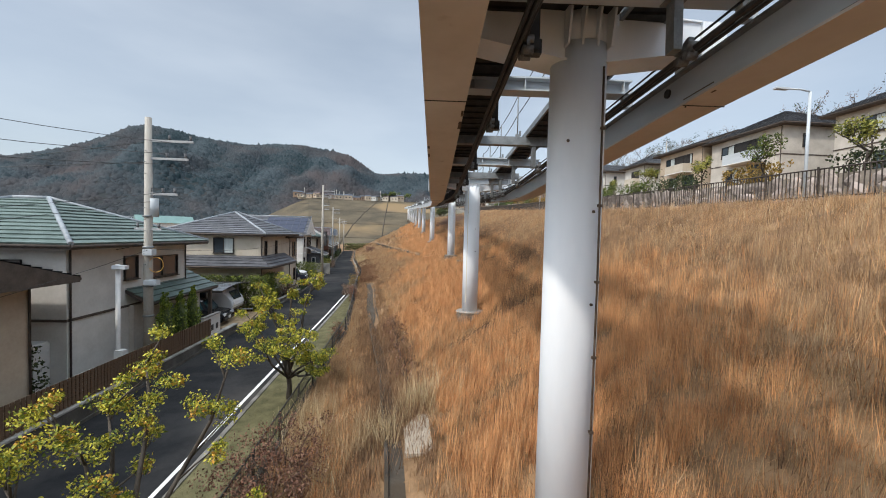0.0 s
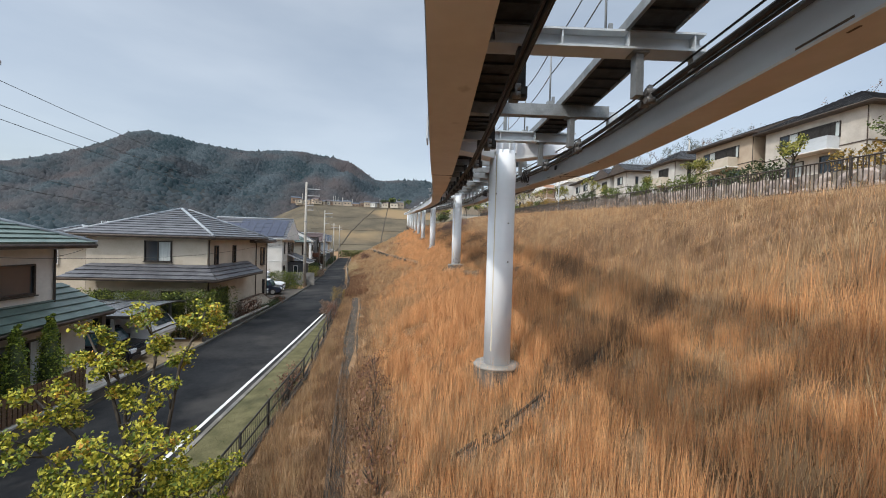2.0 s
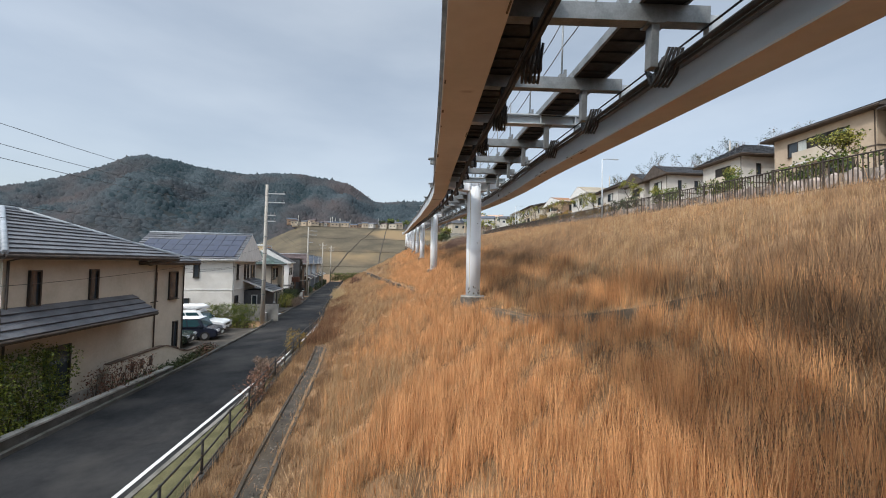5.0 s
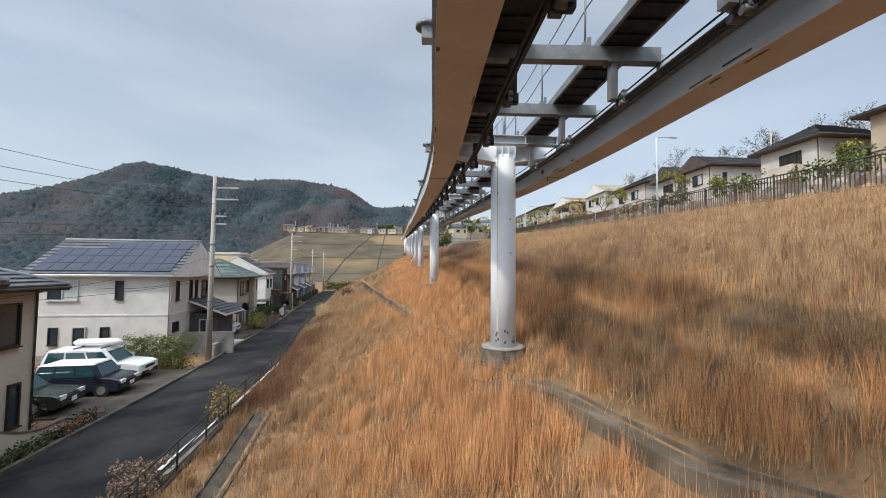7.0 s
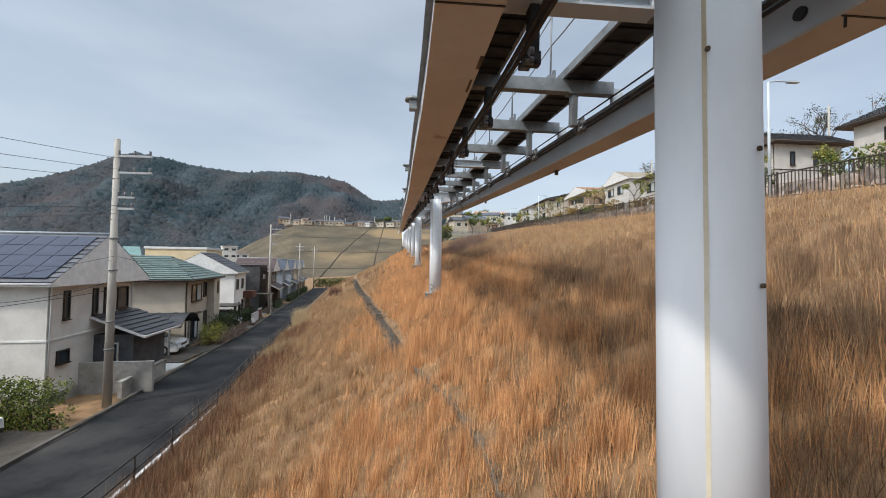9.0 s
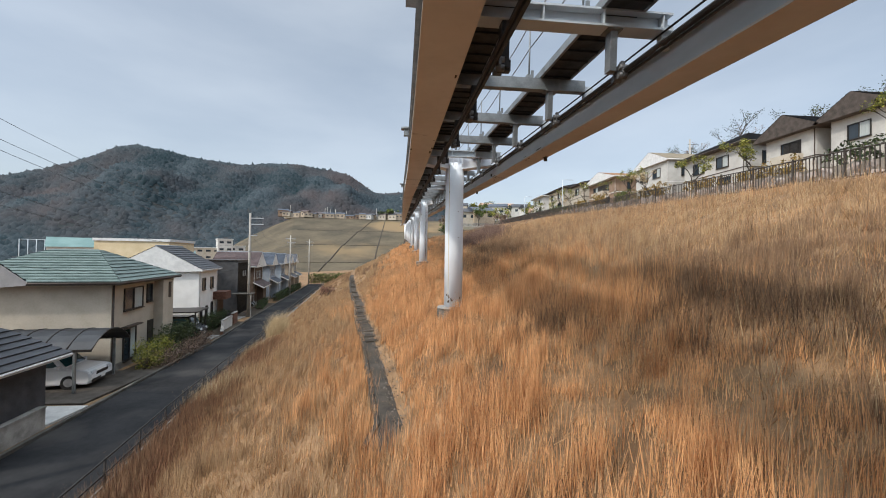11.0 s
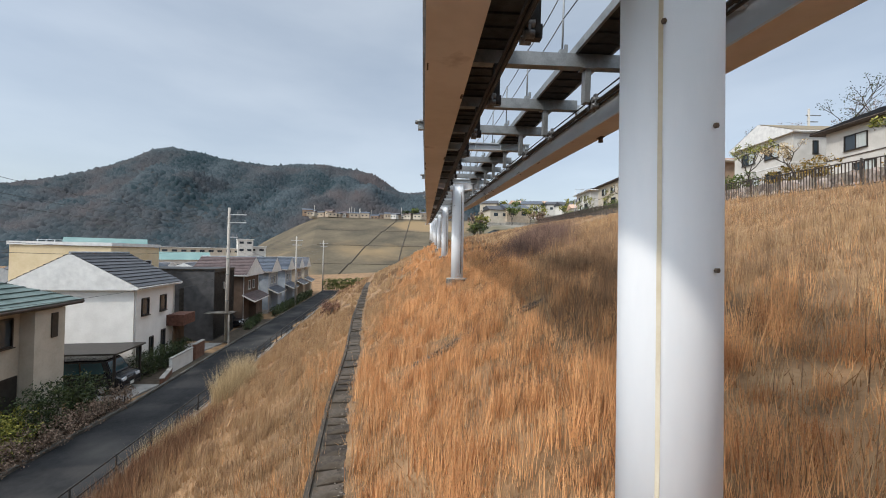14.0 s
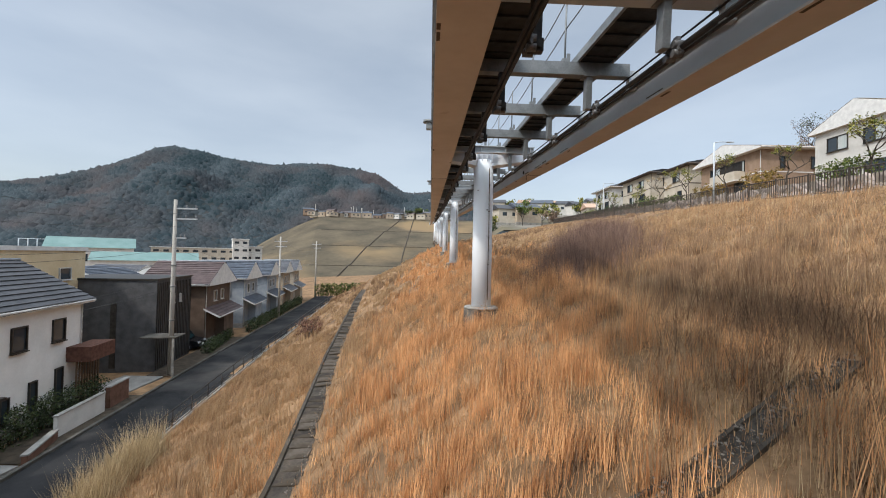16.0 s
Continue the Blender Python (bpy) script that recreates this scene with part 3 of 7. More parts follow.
# rust patches along the lower edges, and small boxes on the outer faces
rr = random.Random(11)
bm = bmesh.new()
for q in range(70):
    y = rr.uniform(2, 85)
    c = rr.choice((-1.945, -1.46, -1.48, 1.39, 1.41))
    lift = cant(y) if c > 0 else 0.0
    add_box(bm, (c, 0, lift - 0.001), (rr.uniform(0.015, 0.05), rr.uniform(0.05, 0.35), 0.006), rail_frame(y))
    if c > 0:
        add_box(bm, (1.358, 0.2, lift + rr.uniform(0.03, 0.08)), (0.004, rr.uniform(0.1, 0.7), rr.uniform(0.01, 0.035)), rail_frame(y))
tagged(part("rust_flake", bm, M_RUST, rail), "rust brown flaking paint", kind="stuff")
bm = box((0, 0, 0), (0.12, 0.16, 0.14))
add_tube(bm, [(0, 0, 0.07), (0, 0, 0.12)], 0.13, 12)
me_ins = mesh_of("signal_box", bm, M_GALV)
for y in (34, 39, 44, 49.5, 55, 66, 74, 84, 95):
    hung("signal_box", me_ins, y, -2.06, 0.42)
bm = box((0, 0, 0), (0.03, 0.5, 0.4))
me_sign = mesh_of("side_panel", bm, M_STEEL)
for y in (5.6, 17.9):
    hung("side_panel", me_sign, y, -2.02, 0.38)
bm = tube([(0, 0, -0.05), (0, 0, 0.05)], 0.05, 10)
add_box(bm, (0, 0, 0.06), (0.1, 0.2, 0.03))
me_knob = mesh_of("drip_fitting", bm, M_RUST)
for y in (47.5, 56, 65.5):
    hung("drip_fitting", me_knob, y, 1.8, cant(y) - 0.06)

# ---- pillars ----
M_FOOTING = mat("stained_footing_concrete", (0.05, 0.04, 0.032), (0.24, 0.20, 0.16), 2.2, 0.92, 0.0, 0.4, stretch=(1, 1, 0.12), stain=(0.035, 0.03, 0.026), stain_scale=1.6, stain_pos=(0.45, 0.65))
M_STREAK = mat("yellow_rust_streak", (0.58, 0.52, 0.38), (0.69, 0.64, 0.52), 3.0, 0.5)


def pillar(px, py, zf, streak, plates):
    zb = float(rail_z(py))
    h = zb - zf
    p = thing("guideway_pillar", pose(px, py, zf), "round white-painted steel guideway pillar on a concrete footing", "pillar", "guideway pillars")
    sh = part("shaft", tube([(0, 0, 0), (0, 0, h * 0.5), (0, 0, h + 0.62)], [0.34, 0.338, 0.336], 40), M_PILLAR, p)
    bm = tube([(0, 0, -1.3), (0, 0, -0.5), (0, 0, -0.02)], [0.6, 0.6, 0.59], 28)
    part("footing", bm, M_FOOTING, p, "stained grey concrete footing")
    bm = tube([(0, 0, -0.018), (0, 0, 0.03), (0, 0, 0.045)], [0.6, 0.58, 0.42], 28)
    rc = random.Random(int(py) + 3)
    for v in bm.verts:
        v.co.x, v.co.y = v.co.x * rc.uniform(0.95, 1.04), v.co.y * rc.uniform(0.95, 1.04)
    part("mortar_collar", bm, M_CONC, p, "rough pale mortar collar")
    # tapered arms to both beams, with flanges
    m = rail_frame(py)
    off = m.translation.x - px
    for sgn, uo in ((-1, -1.44), (1, 1.36)):
        x1 = off + uo
        bm = bmesh.new()
        for d in (-0.2, 0.2):
            add_prism(bm, [(0.2 * sgn, d - 0.012, h + 0.42), (x1, d - 0.012, h + 0.62), (x1, d - 0.012, h + 0.95), (0.2 * sgn, d - 0.012, h + 1.0)], (0, 0.024, 0))
        add_prism(bm, [(0.2 * sgn, -0.24, h + 0.40), (x1, -0.24, h + 0.60), (x1, -0.24, h + 0.62), (0.2 * sgn, -0.24, h + 0.42)], (0, 0.48, 0))
        add_prism(bm, [(0.2 * sgn, -0.24, h + 1.0), (x1, -0.24, h + 0.95), (x1, -0.24, h + 0.97), (0.2 * sgn, -0.24, h + 1.02)], (0, 0.48, 0))
        add_box(bm, (x1 + 0.16 * sgn, 0, h + 0.74), (0.3, 0.5, 0.44))
        part("arm", bm, M_PILLAR, p)
    bm = bmesh.new()
    for q in (-0.26, -0.09, 0.09, 0.26):
        add_prism(bm, [(q - 0.012, -0.33, h + 0.55), (q - 0.012, -0.42, h + 1.0), (q - 0.012, 0.42, h + 1.0), (q - 0.012, 0.33, h + 0.55)], (0.024, 0, 0))
    part("gusset", bm, M_PILLAR, p)
    part("cap", tube([(0, 0, h + 0.6), (0, 0, h + 1.05)], 0.3, 24), M_PILLAR, p)
    part("mast", tube([(0.05, 0.1, h + 1.0), (0.05, 0.1, h + 2.3)], 0.045, 8), M_GALV, p)
    if streak:
        a = -2.3
        bm = bmesh.new()
        for q in range(6):
            a0, a1 = a + 0.014 * q, a + 0.014 * (q + 1)
            v = [bm.verts.new((0.3425 * math.cos(b), 0.3425 * math.sin(b), z)) for b, z in ((a0, 0.4), (a1, 0.4), (a1, h + 0.5), (a0, h + 0.5))]
            bm.faces.new(v)
        part("rust_streak", bm, M_STREAK, p, "thin yellow rust streak down the shaft")
    else:
        bm = bmesh.new()
        add_tube(bm, [(0.17, -0.356, 0.3), (0.18, -0.356, h * 0.6), (0.16, -0.356, h + 0.3)], 0.014, 6)
        for z in np.arange(0.6, h, 0.9):
            add_box(bm, (0.175, -0.356, z), (0.05, 0.04, 0.03))
        part("cable_pipe", bm, M_RUST, p, "thin cable strapped to the shaft")
    if plates:
        bm = bmesh.new()
        r0 = random.Random(int(py))
        for q in range(11):
            a, z = -1.57 + r0.uniform(-0.9, 0.9), r0.uniform(0.12, 0.5)
            c = Vector((0.343 * math.cos(a), 0.343 * math.sin(a), z))
            t = Vector((-math.sin(a), math.cos(a), 0))
            ring = [bm.verts.new(c + t * 0.03 * math.cos(b) * r0.uniform(0.6, 1.2) + Vector((0, 0, 0.045 * math.sin(b)))) for b in np.linspace(0, 2 * math.pi, 7)[:-1]]
            bm.faces.new(ring)
        part("chipped_paint", bm, M_RUST, p, "dark chips in the paint near the base")
    bm = bmesh.new()
    for a, z in ((-1.2, h * 0.55), (-1.25, h * 0.75), (-2.2, h * 0.9)):
        c = Vector((0.345 * math.cos(a), 0.345 * math.sin(a), z))
        add_tube(bm, [c * 1.0, c * 1.0 + Vector((math.cos(a), math.sin(a), 0)) * 0.02], 0.018, 6)
    part("bolt_hole", bm, M_RUST, p)


for q, ((px, py), zf) in enumerate(zip(PILLARS, Z_FOOT)):
    pillar(px, py, zf, q in (2, 3, 4), q in (3, 4))

# ---- houses ----
M_WCREAM = mat("cream_render", (0.41, 0.365, 0.295), (0.51, 0.46, 0.38), 1.2, 0.85, 0.0, 0.15, stain=(0.42, 0.38, 0.32), stain_scale=0.6, stain_pos=(0.55, 0.8))
M_WWHITE = mat("white_render", (0.50, 0.485, 0.455), (0.62, 0.605, 0.57), 1.2, 0.85, 0.0, 0.12, stain=(0.52, 0.50, 0.46), stain_scale=0.5, stain_pos=(0.58, 0.85))
M_WSNOW = mat("bright_white_render", (0.66, 0.655, 0.63), (0.77, 0.765, 0.74), 1.2, 0.85, 0.0, 0.12, stain=(0.58, 0.565, 0.53), stain_scale=0.5, stain_pos=(0.6, 0.9))
M_WPALE = mat("off_white_render", (0.44, 0.43, 0.405), (0.55, 0.54, 0.51), 1.2, 0.85, 0.0, 0.12, stain=(0.38, 0.365, 0.335), stain_scale=0.5, stain_pos=(0.58, 0.85))
M_WTAN = mat("tan_siding", (0.36, 0.29, 0.22), (0.46, 0.38, 0.29), 1.2, 0.85, 0.0, 0.15)
M_WGREY = mat("greige_render", (0.41, 0.38, 0.335), (0.52, 0.49, 0.44), 1.2, 0.85, 0.0, 0.15, stain=(0.30, 0.27, 0.24), stain_scale=0.5, stain_pos=(0.55, 0.8))
M_WCHAR = mat("charcoal_siding", (0.045, 0.046, 0.05), (0.085, 0.086, 0.09), 2.0, 0.7, 0.0, 0.1)
M_WBROWN = mat("brown_render", (0.22, 0.15, 0.10), (0.31, 0.22, 0.16), 1.5, 0.85, 0.0, 0.12)
M_WUMBER = mat("umber_render", (0.085, 0.058, 0.043), (0.14, 0.10, 0.075), 1.5, 0.85, 0.0, 0.12)
M_WBLUE = mat("pale_blue_siding", (0.26, 0.30, 0.345), (0.36, 0.40, 0.445), 1.5, 0.85, 0.0, 0.12)
M_WYEL = mat("yellow_render", (0.58, 0.46, 0.28), (0.68, 0.56, 0.37), 1.2, 0.85, 0.0, 0.12)
M_RGREEN = mat("green_slate_roof", (0.055, 0.085, 0.075), (0.12, 0.165, 0.15), 2.0, 0.5, 0.0, 0.1, island=0.25, spec=0.5)
M_RGREY = mat("dark_grey_tile_roof", (0.05, 0.052, 0.06), (0.115, 0.118, 0.13), 2.0, 0.5, 0.0, 0.1, island=0.25, spec=0.5)
M_RBLACK = mat("black_tile_roof", (0.022, 0.023, 0.027), (0.055, 0.056, 0.062), 2.0, 0.5, 0.0, 0.1, island=0.25, spec=0.5)
M_RPINK = mat("faded_mauve_roof", (0.06, 0.042, 0.041), (0.115, 0.082, 0.08), 2.0, 0.6, 0.0, 0.1, island=0.25)
M_RTAN = mat("terracotta_roof", (0.42, 0.27, 0.19), (0.55, 0.38, 0.28), 2.0, 0.65, 0.0, 0.1, island=0.25)
M_RBLUE = mat("blue_grey_roof", (0.038, 0.047, 0.062), (0.085, 0.10, 0.128), 2.0, 0.5, 0.0, 0.1, island=0.25)
M_CAP = mat("ridge_tile", (0.20, 0.22, 0.24), (0.33, 0.36, 0.39), 3.0, 0.45, 0.0, 0.1)
M_TRIM = mat("white_eaves_trim", (0.55, 0.55, 0.54), (0.70, 0.70, 0.68), 3.0, 0.6, 0.0, 0.05)
M_BRTRIM = mat("brown_eaves_trim", (0.05, 0.04, 0.033), (0.10, 0.08, 0.068), 3.0, 0.6, 0.0, 0.05)
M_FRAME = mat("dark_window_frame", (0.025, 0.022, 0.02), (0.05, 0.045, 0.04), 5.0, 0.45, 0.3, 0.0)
M_WFRAME = mat("pale_window_frame", (0.45, 0.45, 0.44), (0.6, 0.6, 0.59), 5.0, 0.45, 0.3, 0.0)
M_CURTAIN = mat("pale_curtain", (0.32, 0.36, 0.36), (0.5, 0.54, 0.53), 3.0, 0.8, 0.0, 0.2, stretch=(12, 12, 0.2))
M_SOLAR = mat("solar_cells", (0.010, 0.014, 0.035), (0.02, 0.028, 0.06), 3.0, 0.3, 0.0, 0.0, spec=0.35)
M_WOOD = mat("brown_wood_slats", (0.07, 0.042, 0.025), (0.15, 0.095, 0.06), 5.0, 0.8, 0.0, 0.2, stretch=(1, 1, 6))


def add_courses(bm, e0, e1, t0, t1, step=0.36, lift=0.065):
    """Overlapping courses of tiles on a slope from the eave e0-e1 to the top edge t0-t1."""
    e0, e1, t0, t1 = (Vector(v) for v in (e0, e1, t0, t1))
    nrm = (e1 - e0).cross((t0 + t1) / 2 - (e0 + e1) / 2).normalized()
    if nrm.z < 0:
        nrm = -nrm
    n = max(2, round((((t0 + t1) - (e0 + e1)) / 2).length / step))
    for i in range(n):
        f0, f1 = i / n, min(1.0, (i + 1) / n + 0.02)
        a, b, c, d = e0.lerp(t0, f0), e1.lerp(t1, f0), e1.lerp(t1, f1), e0.lerp(t0, f1)
        v = [bm.verts.new(p) for p in (a + nrm * 0.004, b + nrm * 0.004, b + nrm * lift, a + nrm * lift, c + nrm * 0.006, d + nrm * 0.006)]
        bm.faces.new((v[0], v[1], v[2], v[3]))
        if (c - d).length > 0.02:
            bm.faces.new((v[3], v[2], v[4], v[5]))
        else:
            bm.faces.new((v[3], v[2], v[4]))
    return bm


def roof_parts(h, kind, A, B, z, rise, ridge, roofmat, trim, x0=0.0, y0=0.0, caps=True, name="roof", hipf=1.0):
    """A hipped or gabled roof over half sizes A, B with its eaves at z; the ridge runs along 'x' or 'y'."""
    E = [Vector((x0 + sx * A, y0 + sy * B, z)) for sx, sy in ((-1, -1), (1, -1), (1, 1), (-1, 1))]
    if ridge == "y":
        rl = max(0.0, B - A * hipf) if kind == "hip" else B
        R = [Vector((x0, y0 - rl, z + rise)), Vector((x0, y0 + rl, z + rise))]
        slopes = [(E[1], E[2], R[0], R[1]), (E[3], E[0], R[1], R[0])]
        ends = [(E[0], E[1], R[0], R[0]), (E[2], E[3], R[1], R[1])]
    else:
        rl = max(0.0, A - B * hipf) if kind == "hip" else A
        R = [Vector((x0 - rl, y0, z + rise)), Vector((x0 + rl, y0, z + rise))]
        slopes = [(E[0], E[1], R[0], R[1]), (E[2], E[3], R[1], R[0])]
        ends = [(E[1], E[2], R[1], R[1]), (E[3], E[0], R[0], R[0])]
    bm = bmesh.new()
    dn = Vector((0, 0, -0.16))
    base = [bm.verts.new(e + dn) for e in E]
    top = [bm.verts.new(e) for e in E]
    rv = [bm.verts.new(r) for r in R]
    bm.faces.new(base[::-1])
    for i in range(4):
        bm.faces.new((base[i], base[(i + 1) % 4], top[(i + 1) % 4], top[i]))
    if ridge == "y":
        bm.faces.new((top[1], top[2], rv[1], rv[0]))
        bm.faces.new((top[3], top[0], rv[0], rv[1]))
        bm.faces.new((top[0], top[1], rv[0]))
        bm.faces.new((top[2], top[3], rv[1]))
    else:
        bm.faces.new((top[0], top[1], rv[1], rv[0]))
        bm.faces.new((top[2], top[3], rv[0], rv[1]))
        bm.faces.new((top[1], top[2], rv[1]))
        bm.faces.new((top[3], top[0], rv[0]))
    r_ob = part(name, bm, trim, h)
    bm = bmesh.new()
    for s in slopes + (ends if kind == "hip" else []):
        add_courses(bm, *s)
    part("roof_tiles", bm, roofmat, r_ob, "overlapping roof tiles in straight courses")
    if caps:
        bm = bmesh.new()
        lines = [(R[0], R[1])]
        if kind == "hip":
            lines += [(E[0], R[0]), (E[1], R[0] if ridge == "y" else R[1]), (E[2], R[1]), (E[3], R[1] if ridge == "y" else R[0])]
        for a, b in lines:
            if (a - b).length > 0.1:
                add_tube(bm, [a + Vector((0, 0, 0.04)), b + Vector((0, 0, 0.04))], 0.085, 6)
        part("ridge_cap", bm, M_CAP, r_ob, "pale ridge and hip tiles")
    for i in range(4):
        a, b = E[i] + Vector((0, 0, -0.06)), E[(i + 1) % 4] + Vector((0, 0, -0.06))
        is_gable_end = kind == "gable" and ((ridge == "y") == (i in (0, 2)))
        if not is_gable_end:
            part("gutter", tube([a, b], 0.06, 6), trim, r_ob)
    return r_ob


FACES = {"s": ((1, 0, 0), (0, -1, 0)), "n": ((-1, 0, 0), (0, 1, 0)), "e": ((0, 1, 0), (1, 0, 0)), "w": ((0, -1, 0), (-1, 0, 0))}


def add_window(h, face, a, b, u, z, w, hh, style="dark", curtain=False, x0=0.0, y0=0.0):
    """A window centred u along a face at height z: a frame, and its panes set back in it."""
    t, n = (Vector(v) for v in FACES[face])
    c = n * (a if face in "ew" else b) + t * u + Vector((x0, y0, z))
    m = Matrix((t, n, Vector((0, 0, 1)))).transposed().to_4x4()
    m.translation = c
    bm = bmesh.new()
    f = 0.06
    fm = M_FRAME if style == "dark" else M_WFRAME
    loops = []
    for k_, d in ((0, -0.02), (0, 0.08), (f, 0.08), (f, -0.02)):
        loops.append([bm.verts.new(m @ Vector((sx * (w / 2 - k_), d, sz * (hh / 2 - k_)))) for sx, sz in ((-1, -1), (1, -1), (1, 1), (-1, 1))])
    for a_, b_ in zip(loops, loops[1:] + loops[:1]):
        for i in range(4):
            bm.faces.new((a_[i], a_[(i + 1) % 4], b_[(i + 1) % 4], b_[i]))
    fr = part("window", bm, fm, h)
    if w > 1.0:
        part("mullion", box((0, 0.033, 0), (f, 0.07, hh - 2 * f), m), fm, fr)
    part("sill", box((0, 0.06, -hh / 2 - 0.022), (w + 0.06, 0.16, 0.04), m), fm, fr)
    xs = ((-w / 4, w / 2 - f), (w / 4, w / 2 - f)) if w > 1.0 else ((0, w - 2 * f),)
    for i, (cx, cw) in enumerate(xs):
        part("pane", box((cx, 0.012, 0), (cw, 0.016, hh - 2 * f), m), M_CURTAIN if (curtain and i == len(xs) - 1) else GLASS, fr)


def house(label, cx, cy, z0, rz, a, b, eave, wall, roofmat, kind="hip", ridge="y", rise=1.7, over=0.6, trim=None, wins=(), belt=None, deep=1.0, group="houses along the lane", caps=True, hipf=1.0):
    """A two-storey house of half sizes a, b with its eaves at the height eave over z0."""
    trim = trim or M_TRIM
    h = thing("house", pose(cx, cy, z0, 0, 0, rz), label, "house", group)
    bm = box((0, 0, (eave - deep) / 2), (2 * a, 2 * b, eave + deep))
    part("wall", bm, wall, h)
    if kind == "gable":
        bm = bmesh.new()
        over_rise = rise * 0.985
        if ridge == "y":
            for s in (-1, 1):
                add_prism(bm, [(-a, s * b - 0.06, eave), (a, s * b - 0.06, eave), (0, s * b - 0.06, eave + over_rise * a / (a + over))], (0, 0.12, 0))
        else:
            for s in (-1, 1):
                add_prism(bm, [(s * a - 0.06, -b, eave), (s * a - 0.06, b, eave), (s * a - 0.06, 0, eave + over_rise * b / (b + over))], (0.12, 0, 0))
        part("gable_wall", bm, wall, h)
    roof_parts(h, kind, a + over, b + over, eave + 0.12, rise, ridge, roofmat, trim, caps=caps, hipf=hipf)
    part("foundation", box((0, 0, 0.1), (2 * a + 0.06, 2 * b + 0.06, 0.5)), M_CONC, h)
    if belt:
        bm = bmesh.new()
        for s in (-1, 1):
            add_box(bm, (0, s * (b + 0.015), belt), (2 * a + 0.08, 0.05, 0.09))
            add_box(bm, (s * (a + 0.015), 0, belt), (0.05, 2 * b - 0.05, 0.09))
        part("belt_course", bm, trim, h)
    for sx, sy_ in ((1, -1), (1, 1), (-1, -1)):
        part("downpipe", tube([(sx * (a + 0.05), sy_ * (b - 0.1), 0.1), (sx * (a + 0.05), sy_ * (b - 0.1), eave - 0.1), (sx * (a + over - 0.05), sy_ * (b - 0.1), eave + 0.02)], 0.035, 6), trim, h)
    for wd in wins:
        add_window(h, wd[0], a, b, *wd[1:])
    return h


def lean_roof(h, e0, e1, t0, t1, roofmat, trim):
    """A pent roof: a slab under courses of tiles, from the eave e0-e1 to the wall at t0-t1."""
    e0, e1, t0, t1 = (Vector(v) for v in (e0, e1, t0, t1))
    bm = bmesh.new()
    dn = Vector((0, 0, -0.14))
    v = [bm.verts.new(p) for p in (e0, e1, t1, t0)]
    w = [bm.verts.new(p + dn) for p in (e0, e1, t1, t0)]
    bm.faces.new(v)
    bm.faces.new(w[::-1])
    for i in range(4):
        bm.faces.new((v[i], w[i], w[(i + 1) % 4], v[(i + 1) % 4]))
    r = part("pent_roof", bm, trim, h)
    part("roof_tiles", add_courses(bmesh.new(), e0, e1, t0, t1), roofmat, r)
    part("gutter", tube([e0 + Vector((0, 0, -0.05)), e1 + Vector((0, 0, -0.05))], 0.055, 6), trim, r)
    return r


def skirt_roof(h, a, b, d, z, rise, roofmat, trim, sides="se", lo=None):
    """Pent roofs round the sides of a wall of half sizes a, b."""
    if "s" in sides:
        lean_roof(h, (-a - 0.2, -b - d, z), (a + d, -b - d, z), (-a - 0.2, -b, z + rise), (a, -b, z + rise), roofmat, trim)
    if "e" in sides:
        y1 = b if lo is None else lo
        lean_roof(h, (a + d, -b - d, z), (a + d, y1, z), (a, -b, z + rise), (a, y1, z + rise), roofmat, trim)


lane = lambda x, y: float(road_z(y)) + 0.25

# tan house at the start of the lane
h = house("tan two-storey house with dark brown eaves", -14.9, 12.2, 3.6, 0, 4.0, 4.6, 4.4, M_WTAN, M_RBLACK, "gable", "x", 1.5, 0.8, M_BRTRIM, [("e", -2.2, 3.0, 0.9, 1.3), ("e", 3.0, 3.4, 0.7, 1.1), ("n", 0.5, 3.3, 1.2, 1.0)])
# green-roofed house with a lower porch roof
h = house("off-white house with green hipped tile roof and low porch", -15.4, 21.9, 3.8, 0, 4.3, 3.6, 5.25, M_WWHITE, M_RGREEN, "hip", "x", 1.75, 0.75, M_BRTRIM,
          [("s", -1.2, 4.25, 1.6, 1.5, "pale", True), ("s", 2.6, 4.2, 0.6, 1.2), ("e", 1.6, 4.2, 2.4, 1.0), ("e", -0.5, 4.3, 0.8, 1.0), ("s", 0.6, 1.5, 1.2, 1.6)], belt=2.7)
lean_roof(h, (5.3, -0.8, 2.85), (5.3, 4.9, 2.85), (3.4, -0.8, 3.85), (3.4, 4.9, 3.85), M_RGREEN, M_BRTRIM)
part("porch_wall", box((4.0, 2.0, 1.35), (1.0, 5.2, 2.7)), M_WGREY, h)
add_window(h, "e", 4.5, 0, 2.4, 1.5, 2.2, 1.6, "dark", True)
for y in (4.7,):
    part("porch_post", box((5.0, y, 1.4), (0.16, 0.16, 2.8)), M_BRTRIM, h)
# large grey-roofed house
h = house("cream house with dark grey hipped tile roofs on both storeys", -14.0, 38.4, 4.1, 0, 3.3, 3.6, 5.3, M_WCREAM, M_RGREY, "hip", "y", 1.75, 0.65, M_BRTRIM,
          [("s", 0.6, 4.5, 1.5, 1.2, "dark", True), ("s", -1.8, 1.3, 2.0, 1.7, "dark", True), ("s", 1.4, 1.4, 1.2, 1.6), ("e", -2.6, 4.3, 0.42, 1.2), ("e", -0.2, 4.3, 0.42, 1.2), ("e", -1.6, 1.3, 1.0, 1.9)], belt=None)
lean_roof(h, (-3.9, -4.75, 3.0), (4.4, -4.75, 3.0), (-3.0, -3.6, 3.75), (3.3, -3.6, 3.75), M_RGREY, M_BRTRIM)
